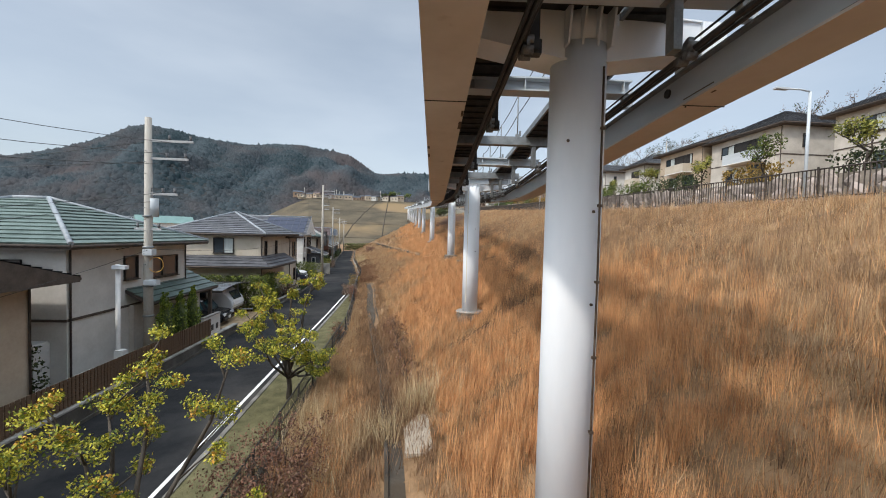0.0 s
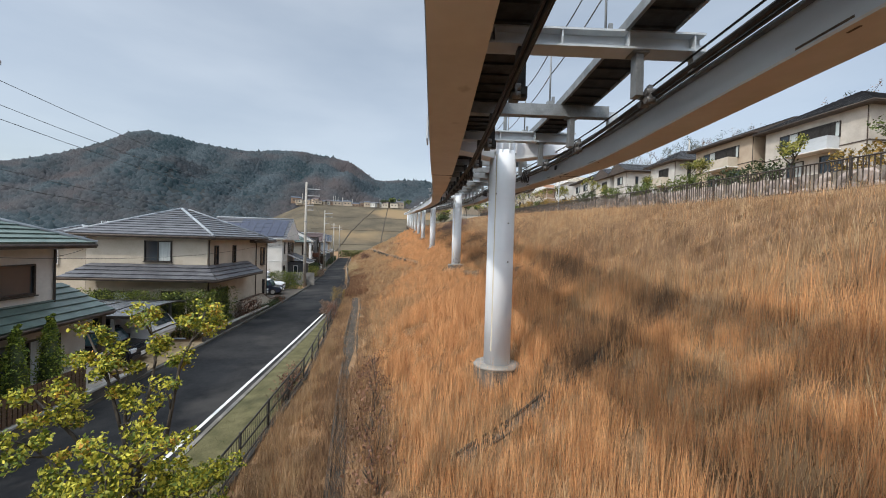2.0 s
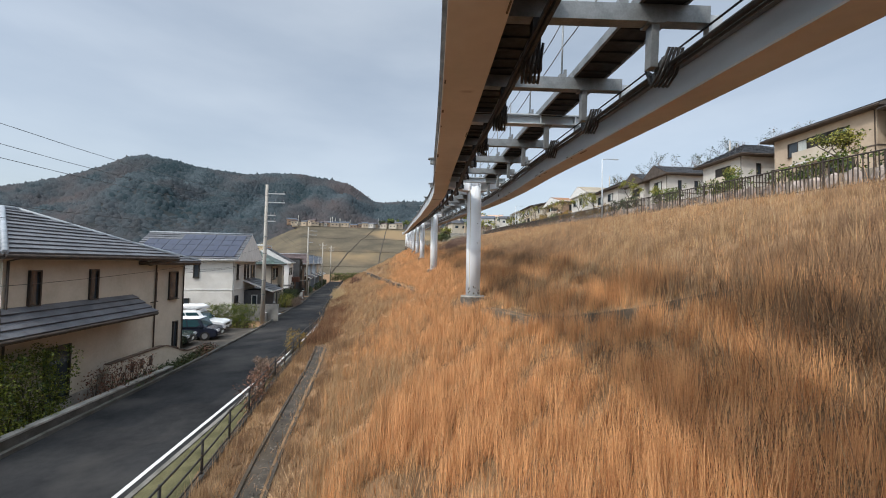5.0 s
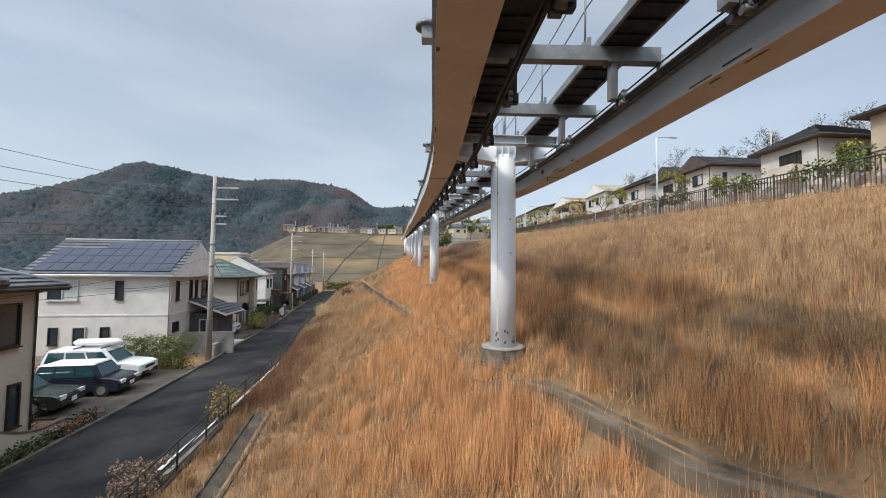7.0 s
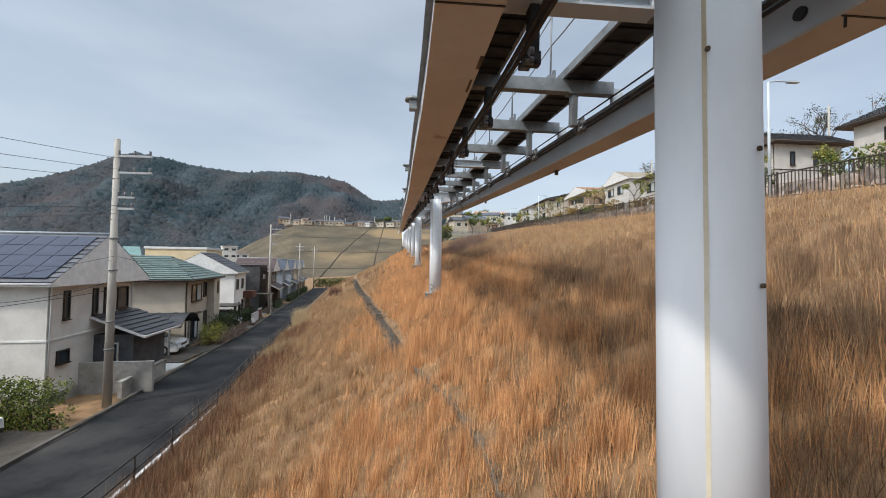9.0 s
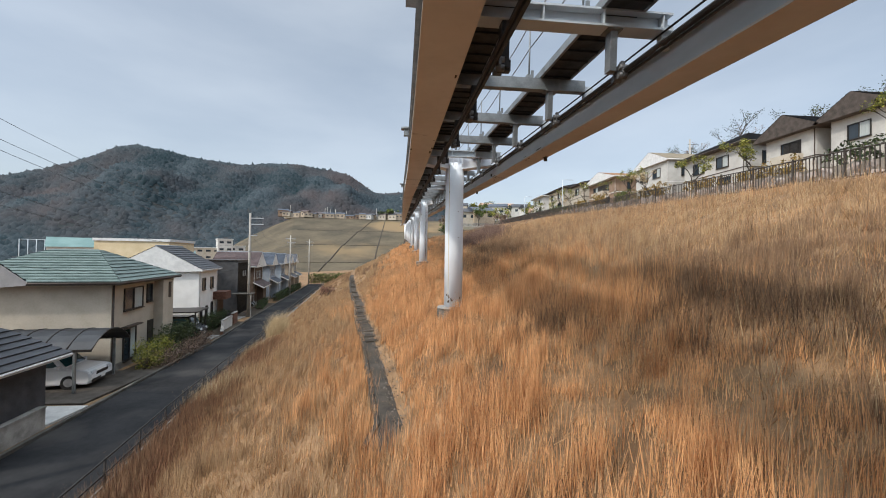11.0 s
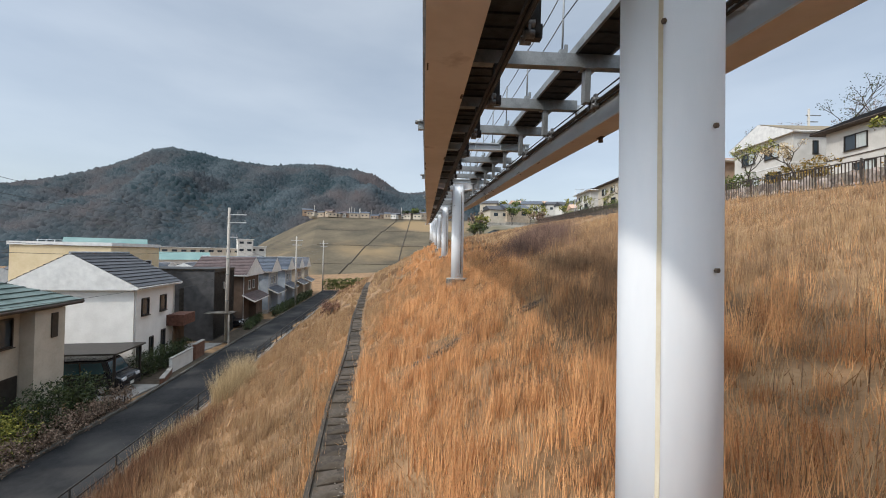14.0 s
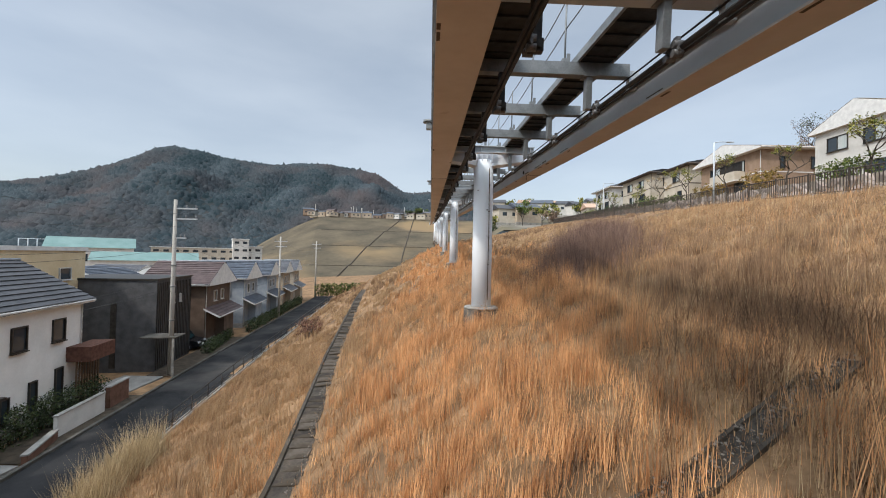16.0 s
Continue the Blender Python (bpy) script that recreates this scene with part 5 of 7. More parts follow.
def car(label, m, L, W, H, body, kind="suv", roofmat=None):
    """A car with its nose along +x, standing on z = 0."""
    c = thing("car", m, label, "car", "parked cars")
    belt, clear = H * 0.58, 0.2
    hood = {"suv": 0.24, "wagon": 0.24, "van": 0.12, "mini": 0.22, "sedan": 0.27}[kind]
    tail = {"suv": 0.03, "wagon": 0.03, "van": 0.02, "mini": 0.06, "sedan": 0.16}[kind]
    xf, xr = L / 2, -L / 2
    prof = [(xr, clear + 0.1), (xr + 0.05, clear), (xf - 0.1, clear), (xf, clear + 0.15), (xf - 0.02, belt * 0.78), (xf - 0.25, belt * 0.9), (xf - hood * L, belt), (xr + 0.12, belt), (xr + 0.02, belt * 0.85)]
    bm = bmesh.new()
    rings = []
    for s, inset in ((-1, 0.05), (-1, 0.0), (1, 0.0), (1, 0.05)):
        yy = s * (W / 2 - (0.0 if inset else 0.06)) if not inset else s * (W / 2)
        k = 0.93 if inset else 1.0
        rings.append([bm.verts.new((x * (0.985 if inset else 1), yy, clear + (z - clear) * (0.95 if inset else 1) + (0.02 if inset else 0))) for x, z in prof])
    order = [rings[0], rings[1], rings[2], rings[3]]
    for a, b in zip(order, order[1:]):
        for i in range(len(prof)):
            j = (i + 1) % len(prof)
            bm.faces.new((a[i], a[j], b[j], b[i]))
    bm.faces.new(rings[0])
    bm.faces.new(rings[3][::-1])
    bmesh.ops.recalc_face_normals(bm, faces=bm.faces)
    bmesh.ops.bevel(bm, geom=bm.edges[:], offset=0.05, segments=2, affect="EDGES")
    part("body", bm, body, c)
    # cabin
    f0, r0 = xf - hood * L, xr + tail * L
    f1, r1 = f0 - (0.35 if kind in ("van", "mini") else 0.62), r0 + (0.18 if kind != "sedan" else 0.5)
    w0, w1 = W / 2 - 0.06, W / 2 - 0.2
    lo = [(r0, -w0), (f0, -w0), (f0, w0), (r0, w0)]
    hi = [(r1, -w1), (f1, -w1), (f1, w1), (r1, w1)]
    bm = bmesh.new()
    a = [bm.verts.new((x, y, belt - 0.01)) for x, y in lo]
    b = [bm.verts.new((x, y, H - 0.06)) for x, y in hi]
    for i in range(4):
        bm.faces.new((a[i], a[(i + 1) % 4], b[(i + 1) % 4], b[i]))
    bm.faces.new(b)
    bm.faces.new(a[::-1])
    bmesh.ops.recalc_face_normals(bm, faces=bm.faces)
    bmesh.ops.bevel(bm, geom=bm.edges[:], offset=0.035, segments=2, affect="EDGES")
    part("cabin", bm, body, c)
    bm = bmesh.new()
    t = [bm.verts.new((x * 0.99, y * 0.98, H - 0.055)) for x, y in hi]
    u = [bm.verts.new((x * 0.94, y * 0.88, H)) for x, y in hi]
    bm.faces.new(t[::-1])
    bm.faces.new(u)
    for i in range(4):
        bm.faces.new((t[i], t[(i + 1) % 4], u[(i + 1) % 4], u[i]))
    part("car_roof", bm, roofmat or body, c)

    def pane(name, p00, p10, p11, p01, nrm):
        """A pane let over part of a cabin face."""
        q = [Vector(p) + Vector(nrm) * 0.012 for p in (p00, p10, p11, p01)]
        part(name, prism(q, Vector(nrm) * 0.006), CAR_GLASS, c)

    def on(i, j, s, h):
        lo_p, hi_p = Vector((*lo[i], belt)).lerp(Vector((*lo[j], belt)), s), Vector((*hi[i], H - 0.06)).lerp(Vector((*hi[j], H - 0.06)), s)
        return lo_p.lerp(hi_p, h)

    for i, j, nrm, cuts in ((1, 2, (0.8, 0, 0.6), ((0.06, 0.94),)), (3, 0, (-1, 0, 0.2), ((0.1, 0.9),)), (0, 1, (0, -1, 0.2), ((0.05, 0.3), (0.33, 0.62), (0.65, 0.93))), (2, 3, (0, 1, 0.2), ((0.07, 0.35), (0.38, 0.67), (0.7, 0.95)))):
        for s0, s1 in cuts:
            pane("windscreen" if i in (1, 3) else "side_window", on(i, j, s0, 0.1), on(i, j, s1, 0.1), on(i, j, s1, 0.9), on(i, j, s0, 0.9), Vector(nrm).normalized())
    r = 0.33 if kind != "mini" else 0.29
    for sx in (xf - 0.2 * L, xr + 0.19 * L):
        for s in (-1, 1):
            wh = part("wheel", tube([(sx, s * (W / 2 - 0.2), r), (sx, s * (W / 2 + 0.01), r)], r, 18), M_TYRE, c)
            part("rim", tube([(sx, s * (W / 2 + 0.01), r), (sx, s * (W / 2 + 0.02), r)], r * 0.62, 12), M_RIM, wh)
            part("wheel_arch", tube([(sx, s * (W / 2 - 0.12), r + 0.02), (sx, s * (W / 2 - 0.004), r + 0.02)], r * 1.16, 18), M_TYRE, c)
    for s in (-1, 1):
        part("headlight", box((xf - 0.07, s * (W / 2 - 0.28), belt * 0.74), (0.14, 0.36, 0.15)), M_LAMP, c)
        part("tail_light", box((xr + 0.03, s * (W / 2 - 0.14), belt * 0.78), (0.08, 0.16, 0.26)), mat("red_tail_light", (0.2, 0.01, 0.01), (0.35, 0.02, 0.02), 5, 0.2), c)
        part("door_mirror", box((f0 - 0.25, s * (W / 2 + 0.08), belt + 0.08), (0.12, 0.2, 0.14)), body, c)
    part("grille", box((xf - 0.02, 0, belt * 0.66), (0.05, W * 0.5, 0.14)), M_FRAME, c)
    part("bumper", box((xf - 0.02, 0, clear + 0.16), (0.1, W * 0.86, 0.14)), M_FRAME, c)
    part("number_plate", box((xf + 0.035, 0, clear + 0.24), (0.02, 0.33, 0.16)), M_PLATE, c)
    return c


def on_ground(x, y, rz, dz=0.02):
    return pose(x, y, ground_at(x, y) + dz, 0, 0, rz)


# paved forecourts
def forecourt(x0, x1, y0, y1, material, label, rz=0.0, top=0.06):
    zz = max(ground_at((x0 + x1) / 2, y0), ground_at((x0 + x1) / 2, y1), ground_at(x0, y0)) + top
    solid("forecourt", box(((x0 + x1) / 2, (y0 + y1) / 2, zz - 0.2), (x1 - x0, y1 - y0, 0.4)), material, label, "forecourt", kind="structure")
    return zz


M_GRAVEL = mat("tan_gravel", (0.24, 0.17, 0.10), (0.38, 0.28, 0.17), 4.0, 0.95, 0.0, 0.6, bump_scale=40)
M_PAVE = mat("pale_concrete_paving", (0.15, 0.143, 0.133), (0.25, 0.24, 0.225), 1.5, 0.9, 0.0, 0.15)
M_DRIVE = mat("white_concrete_drive", (0.34, 0.335, 0.32), (0.50, 0.49, 0.47), 1.5, 0.9, 0.0, 0.1)
M_EARTH = mat("grey_brown_drive", (0.040, 0.034, 0.028), (0.085, 0.073, 0.062), 2.0, 0.95, 0.0, 0.4, bump_scale=30)
z1 = forecourt(-17, -9.45, 27.6, 32.2, M_GRAVEL, "tan gravel forecourt under the carport")
z2 = forecourt(-18.5, -9.9, 46.2, 53.6, M_EARTH, "brown earth parking place beside the white house")
z3 = forecourt(-19, -12.1, 64.0, 69.0, M_EARTH, "brown earth drive under the arched carport")
z6 = forecourt(-14.2, -11.6, 60.6, 63.6, M_DRIVE, "pale concrete drive between the houses")
z4 = forecourt(-21, -13.9, 77.6, 80.2, M_PAVE, "pale concrete drive beside the white house")
z5 = forecourt(-19, -16.4, 88.2, 91.4, M_PAVE, "pale concrete drive in front of the dark house")
car("dark green sedan parked on brown earth", pose(-13.8, 46.9, z2, 0, 0, 10), 4.3, 1.7, 1.45, P_DGREEN, "sedan")
car("small navy car with a white roof and bonnet stripes", pose(-12.85, 49.4, z2, 0, 0, 6), 3.7, 1.65, 1.42, P_NAVY, "mini", P_WHITE)
cw = car("white estate car with a white roof box", pose(-14.0, 51.8, z2, 0, 0, 6), 4.6, 1.75, 1.6, P_WHITE, "wagon")
bm = tube([(-1.3, 0.1, 1.86), (-1.1, 0.1, 1.88), (0.6, 0.1, 1.88), (0.95, 0.1, 1.82)], [0.1, 0.3, 0.32, 0.1], 14)
for v in bm.verts:
    v.co.z = 1.84 + (v.co.z - 1.86) * 0.6
part("roof_box", bm, P_WHITE, cw, "white roof box")
bm = box((-0.8, 0, 1.66), (0.05, 1.4, 0.05))
add_box(bm, (0.4, 0, 1.66), (0.05, 1.4, 0.05))
part("roof_rack", bm, M_FRAME, cw)
car("white sport utility car under an arched carport", pose(-15.7, 66.5, z3, 0, 0, 8), 4.6, 1.8, 1.7, P_WHITE, "suv")
car("black minivan on a concrete drive", pose(-17.0, 78.9, z4, 0, 0, 10), 4.5, 1.75, 1.8, P_BLACK, "van")
car("black hatchback beside the caravan", pose(-12.3, 28.6, z1, 0, 0, 4), 4.0, 1.7, 1.5, P_BLACK, "mini")
car("dark hatchback parked before the brown house", on_ground(-20.6, 99.0, 10), 3.9, 1.7, 1.5, P_BLACK, "mini")

# caravan
cv = thing("caravan", pose(-13.0, 30.9, z1, 0, 0, 3), "white moulded touring caravan with dark windows under a carport", "caravan")
prof = [(-2.3, 0.35), (1.9, 0.35), (2.35, 0.75), (2.3, 1.15), (1.75, 1.72), (1.2, 2.02), (-1.9, 2.05), (-2.4, 1.7)]
bm = prism([(x, -0.95, z) for x, z in prof], (0, 1.9, 0))
bmesh.ops.bevel(bm, geom=bm.edges[:], offset=0.09, segments=3, affect="EDGES")
part("shell", bm, P_WHITE, cv)
part("side_window", box((0.2, -0.965, 1.45), (0.9, 0.03, 0.5)), GLASS, cv)
part("side_window", box((-1.3, -0.965, 1.45), (0.7, 0.03, 0.5)), GLASS, cv)
part("front_window", box((0.0, 0, 0.06), (0.62, 1.3, 0.03), Matrix.Translation((2.03, 0, 1.42)) @ Matrix.Rotation(radians(56), 4, "Y")), GLASS, cv)
part("wheel", tube([(-0.4, -0.98, 0.3), (-0.4, -0.8, 0.3)], 0.3, 16), M_TYRE, cv)
part("wheel", tube([(-0.4, 0.98, 0.3), (-0.4, 0.8, 0.3)], 0.3, 16), M_TYRE, cv)
part("drawbar", tube([(2.2, 0, 0.45), (3.2, 0, 0.45)], 0.04, 8), M_GALV, cv)

# carports
M_POLYC = mat("smoked_polycarbonate", (0.014, 0.015, 0.017), (0.030, 0.032, 0.036), 2.0, 0.45, 0.0, 0.0, spec=0.3)


M_POLYG = mat("grey_polycarbonate", (0.09, 0.10, 0.115), (0.15, 0.165, 0.185), 2.0, 0.25, 0.0, 0.0, spec=0.6)


def carport(label, m, L, W, H, curve, sheet=None, screen=False):
    """An arched carport open at the sides; its length along x, arch across y."""
    c = thing("carport", m, label, "carport", "carports")
    n = 9
    pts = [(W * (i / (n - 1) - 0.5), H + curve * (1 - (2 * i / (n - 1) - 1) ** 2)) for i in range(n)]
    bm = prism([(-L / 2, y0, h0) for y0, h0 in pts] + [(-L / 2, y0, h0 + 0.02) for y0, h0 in pts[::-1]], (L, 0, 0))
    if screen:
        part("side_screen", box((0, W / 2 - 0.02, H * 0.62), (L - 0.2, 0.02, H * 0.7)), M_POLYC, c, "dark side screen")
    part("roof_sheet", bm, sheet or M_POLYC, c, "smoked plastic roof sheet")
    for x in np.linspace(-L / 2, L / 2, 6):
        part("rib", tube([(x, y, h + 0.03) for y, h in pts], 0.03, 6), M_FRAME, c)
    for y in (-W / 2, W / 2):
        part("edge_beam", box((0, y, H), (L, 0.07, 0.12)), M_FRAME, c)
    for x in (-L / 2 + 0.5, L / 2 - 0.7):
        part("post", box((x, -W / 2 + 0.05, H / 2), (0.1, 0.1, H)), M_GALV, c)
        part("post", box((x, W / 2 - 0.05, H / 2), (0.1, 0.1, H)), M_GALV, c)
    return c


carport("low arched carport with a smoked plastic roof over a caravan", pose(-13.4, 30.3, z1, 0, 0, 3), 5.6, 4.4, 2.02, 0.14, M_POLYG)
carport("arched carport with a dark smoked plastic roof", pose(-15.6, 66.5, z3, 0, 0, 8), 5.2, 3.2, 2.0, 0.75)
flat = thing("pergola_carport", pose(-17.3, 79.2, z4, 0, 0, 10), "flat dark carport frame on slim posts", "carport", "carports")
part("flat_roof", box((0, 0, 2.2), (4.6, 2.8, 0.09)), M_FRAME, flat)
for x in (-2.1, 2.1):
    for y in (-1.2, 1.2):
        part("post", box((x, y, 1.1), (0.1, 0.1, 2.2)), M_FRAME, flat)

# ---- garden walls, fences and screens ----
M_BRICKR = mat("red_brown_block", (0.11, 0.055, 0.035), (0.19, 0.10, 0.07), 3.0, 0.85)


def wall_run(label, x0, y0, x1, y1, h, thick, material, name="garden_wall", category="wall", dz=-0.3):
    zz = min(ground_at(x0, y0), ground_at(x1, y1))
    L = math.hypot(x1 - x0, y1 - y0)
    w = thing(name, pose(x0, y0, zz, 0, 0, math.degrees(math.atan2(y1 - y0, x1 - x0))), label, category)
    part("body", box((L / 2, 0, (h + dz) / 2), (L, thick, h - dz)), material, w)
    part("coping", box((L / 2, 0, h + 0.03), (L + 0.04, thick + 0.06, 0.06)), M_CONC, w)
    return w


wall_run("low grey concrete retaining wall along the lane", -9.35, 8, -9.35, 27.4, 0.75, 0.2, M_KERB)
wall_run("low grey retaining wall below the hedge", -9.6, 32.4, -9.6, 41.5, 0.4, 0.2, M_KERB)
cw_ = thing("garden_wall", pose(0, 0, 0), "cream garden wall with slots and a curved brown coping", "wall")
wy_ = np.linspace(38.6, 45.2, 23)
wt_ = [ground_at(-10.3, y) + (1.15 if y < 41.8 else 0.42 + 0.73 * (0.5 + 0.5 * math.cos(min(1.0, (y - 41.8) / 2.6) * math.pi))) for y in wy_]
bm, cap = bmesh.new(), bmesh.new()
for (y0, z0), (y1, z1) in zip(zip(wy_, wt_), zip(wy_[1:], wt_[1:])):
    add_prism(bm, [(-10.4, y0, 3.8), (-10.4, y1, 3.8), (-10.4, y1, z1), (-10.4, y0, z0)], (0.16, 0, 0))
    add_prism(cap, [(-10.43, y0, z0 + 0.002), (-10.43, y1, z1 + 0.002), (-10.43, y1, z1 + 0.06), (-10.43, y0, z0 + 0.06)], (0.22, 0, 0))
part("body", bm, M_WCREAM, cw_)
part("coping", cap, M_WUMBER, cw_, "dark brown coping")
for y in (39.9, 40.5, 41.1):
    part("slot", box((-10.235, y, ground_at(-10.3, y) + 0.72), (0.02, 0.2, 0.42)), M_FRAME, cw_)
wall_run("grey concrete garden wall by the entrance", -11.0, 57.2, -11.6, 61.5, 0.8, 0.18, M_CONC)
wall_run("white garden wall panel beside the drive", -14.9, 82.6, -15.4, 85.6, 1.0, 0.16, M_WWHITE)
wall_run("brown block gate wall beside the drive", -15.5, 86.0, -15.8, 87.6, 1.15, 0.22, M_BRICKR)
wall_run("low block edging along the flower bed", -13.9, 80.4, -14.8, 82.5, 0.4, 0.2, M_BRICKR)
wg = wall_run("white arched garden wall panel by the gate", -9.5, 24.0, -9.5, 25.7, 1.5, 0.14, M_WWHITE)
bm = bmesh.new()
for q in (0.35, 0.85, 1.35):
    add_box(bm, (q, -0.075, 0.9), (0.22, 0.02, 0.3))
part("slot", bm, M_FRAME, wg)
wf = thing("wooden_fence", pose(-9.35, 9.5, ground_at(-9.35, 15) + 0.75), "brown wooden slat fence on a concrete wall", "fence")
slat = mesh_of("slat", box((0, 0, 0.42), (0.03, 0.1, 0.85)), M_WOOD)
for y in np.arange(0, 15, 0.14):
    o = new("slat", slat)
    o.location, o.parent = (0, y, 0), wf
part("rail", box((-0.04, 7.5, 0.7), (0.04, 15, 0.07)), M_WOOD, wf)
part("rail", box((-0.04, 7.5, 0.2), (0.04, 15, 0.07)), M_WOOD, wf)
tank = thing("water_heater", pose(-12.2, 18.0, 3.9), "tall pale grey water heater tank beside the house", "water heater")
bm = box((0, 0, 0.95), (1.1, 0.7, 1.9))
bmesh.ops.bevel(bm, geom=bm.edges[:], offset=0.05, segments=2, affect="EDGES")
part("tank", bm, M_TRIM, tank)
part("pipe", tube([(0.3, -0.3, 0), (0.3, -0.38, 0.4), (0.3, -0.3, 0.6)], 0.03, 6), M_GALV, tank)
ac = thing("air_conditioner", pose(-10.6, 18.6, 3.95), "white outdoor air conditioner unit", "air conditioner")
part("case", box((0, 0, 0.35), (0.35, 0.85, 0.65)), M_TRIM, ac)
part("fan_grille", tube([(0.18, 0.1, 0.35), (0.2, 0.1, 0.35)], 0.25, 16), M_GALV, ac)

# ---- upper fence, lamps and boulder wall ----
uf = thing("bank_fence", pose(0, 0, 0), "dark metal picket fence along the top of the bank", "fence")
uy = np.arange(-4, 150, 2.0)
ux, uz = np.interp(uy, Y_T, X_T) + 0.3, np.interp(uy, Y_T, Z_T)
M_FENCE2 = mat("weathered_brown_fence", (0.03, 0.024, 0.020), (0.075, 0.060, 0.050), 8.0, 0.6)
up_me = mesh_of("fence_post", box((0, 0, 0.5), (0.05, 0.05, 1.4)), M_FENCE2)
for x, y, z in zip(ux, uy, uz):
    o = new("fence_post", up_me)
    o.location, o.parent = (x, y, z), uf
for hh in (1.12, 0.2):
    part("fence_rail", tube([(x, y, z + hh) for x, y, z in zip(ux, uy, uz)], 0.026, 6), M_FENCE2, uf)
bm = bmesh.new()
for y in np.arange(-4, 148, 0.15):
    x, z = np.interp(y, uy, ux), np.interp(y, uy, uz)
    add_box(bm, (x, y, z + 0.66), (0.026, 0.026, 0.9))
tagged(part("fence_infill", bm, M_FENCE2, uf), kind="stuff")
for x, y, hh, lean in ((14.5, 16.6, 3.9, -1), (16.9, 52.4, 5.0, 1), (20.6, 92.5, 4.6, 1), (22.6, 116.0, 4.6, 1)):
    z = ground_at(x, y)
    lp = thing("street_lamp", pose(x, y, z), "slim pale grey street lamp with a flat arm", "street lamp", "street lamps")
    part("pole", tube([(0, 0, -0.3), (0, 0, hh)], [0.06, 0.045], 10), M_STEEL, lp)
    part("arm", tube([(0, 0, hh), (lean * 0.35, 0, hh + 0.06), (lean * 1.0, 0, hh + 0.06)], 0.03, 8), M_STEEL, lp)
    part("lamp_head", box((lean * 1.1, 0, hh + 0.05), (0.5, 0.16, 0.06)), M_STEEL, lp)
ly = np.arange(-10, 160, 2.0)
ribbon("upper_road", ly, np.interp(ly, Y_T, X_T) + 0.9, np.interp(ly, Y_T, X_T) + 5.3, np.interp(ly, Y_T, Z_T) + 0.04, M_ASPHALT, "asphalt lane behind the fence above the bank", "road")
M_BOULDER = mat("pale_boulder", (0.13, 0.105, 0.09), (0.34, 0.285, 0.25), 1.5, 0.9, 0.0, 0.5, bump_scale=8, rand=0.4)
M_WALLB = mat("retaining_wall_earth", (0.11, 0.09, 0.07), (0.22, 0.185, 0.15), 1.5, 0.95, 0.0, 0.5, bump_scale=9)
bw = thing("boulder_wall", pose(0, 0, 0), "retaining wall of pale boulders above the upper lane", "retaining wall", kind="structure")
bm = bmesh.new()
prev = None
for y in np.arange(-8, 156, 2.0):
    x, z = float(np.interp(y, Y_T, X_T)) + 5.9, float(np.interp(y, Y_T, Z_T))
    ring = [bm.verts.new(v) for v in ((x - 0.35, y, z - 0.3), (x + 0.2, y, z + 1.75), (x + 1.2, y, z + 1.75), (x + 1.2, y, z - 0.3))]
    if prev:
        for i in range(4):
            bm.faces.new((prev[i], prev[(i + 1) % 4], ring[(i + 1) % 4], ring[i]))
    prev = ring
part("backing", bm, M_WALLB, bw)
stones = []
rr = random.Random(8)
for q in range(6):
    bm = bmesh.new()
    bmesh.ops.create_icosphere(bm, subdivisions=1, radius=0.5)
    for v in bm.verts:
        v.co *= rr.uniform(0.72, 1.1)
        v.co.x *= 0.6
    stones.append(mesh_of("boulder", bm, M_BOULDER))
for q in range(300):
    y = 14 + 96 * (q + rr.random()) / 300
    row = q % 3
    x, z = float(np.interp(y, Y_T, X_T)) + 5.72 + 0.17 * row, float(np.interp(y, Y_T, Z_T)) + 0.25 + 0.55 * row
    o = new("boulder", stones[q % 6])
    o.parent = bw
    o.location, o.rotation_euler, o.scale = (x, y, z), (rr.uniform(0, 6), 0, rr.uniform(-0.3, 0.3)), (1, rr.uniform(0.9, 1.5), rr.uniform(0.7, 1.1))
# pole above the upper houses
up = thing("utility_pole", pose(42.0, 99.0, 19.5), "concrete utility pole behind the upper houses", "utility pole", "utility poles")
part("shaft", tube([(0, 0, -1), (0, 0, 8.6)], [0.16, 0.1], 10), M_POLE, up)
part("crossarm", box((0.5, 0, 7.9), (1.6, 0.08, 0.08)), M_GALV, up)
part("crossarm", box((0.4, 0, 7.2), (1.2, 0.08, 0.08)), M_GALV, up)
up2 = thing("utility_pole", pose(52.0, 80.0, 21), "concrete utility pole on the hill", "utility pole", "utility poles")
part("shaft", tube([(0, 0, -1), (0, 0, 9)], [0.16, 0.1], 10), M_POLE, up2)
part("crossarm", box((0, 0, 8.0), (2.0, 0.08, 0.08)), M_GALV, up2)

# ---- vegetation ----
UPRIGHT = (1, 1, 0.06)
M_ORANGE_G = mat("orange_dry_grass", (0.34, 0.145, 0.058), (0.81, 0.46, 0.22), 2.6, 0.85, 0.0, 0.0, stretch=UPRIGHT, island=0.30, spec=0.2, span=(0.28, 0.70))
M_STRAW_G = mat("straw_dry_grass", (0.23, 0.138, 0.074), (0.53, 0.368, 0.212), 2.6, 0.85, 0.0, 0.0, stretch=UPRIGHT, island=0.30, spec=0.2, span=(0.28, 0.70))
M_BROWN_G = mat("dark_brown_weeds", (0.105, 0.064, 0.040), (0.34, 0.215, 0.13), 2.6, 0.9, 0.0, 0.0, stretch=UPRIGHT, island=0.3, spec=0.2, span=(0.28, 0.70))
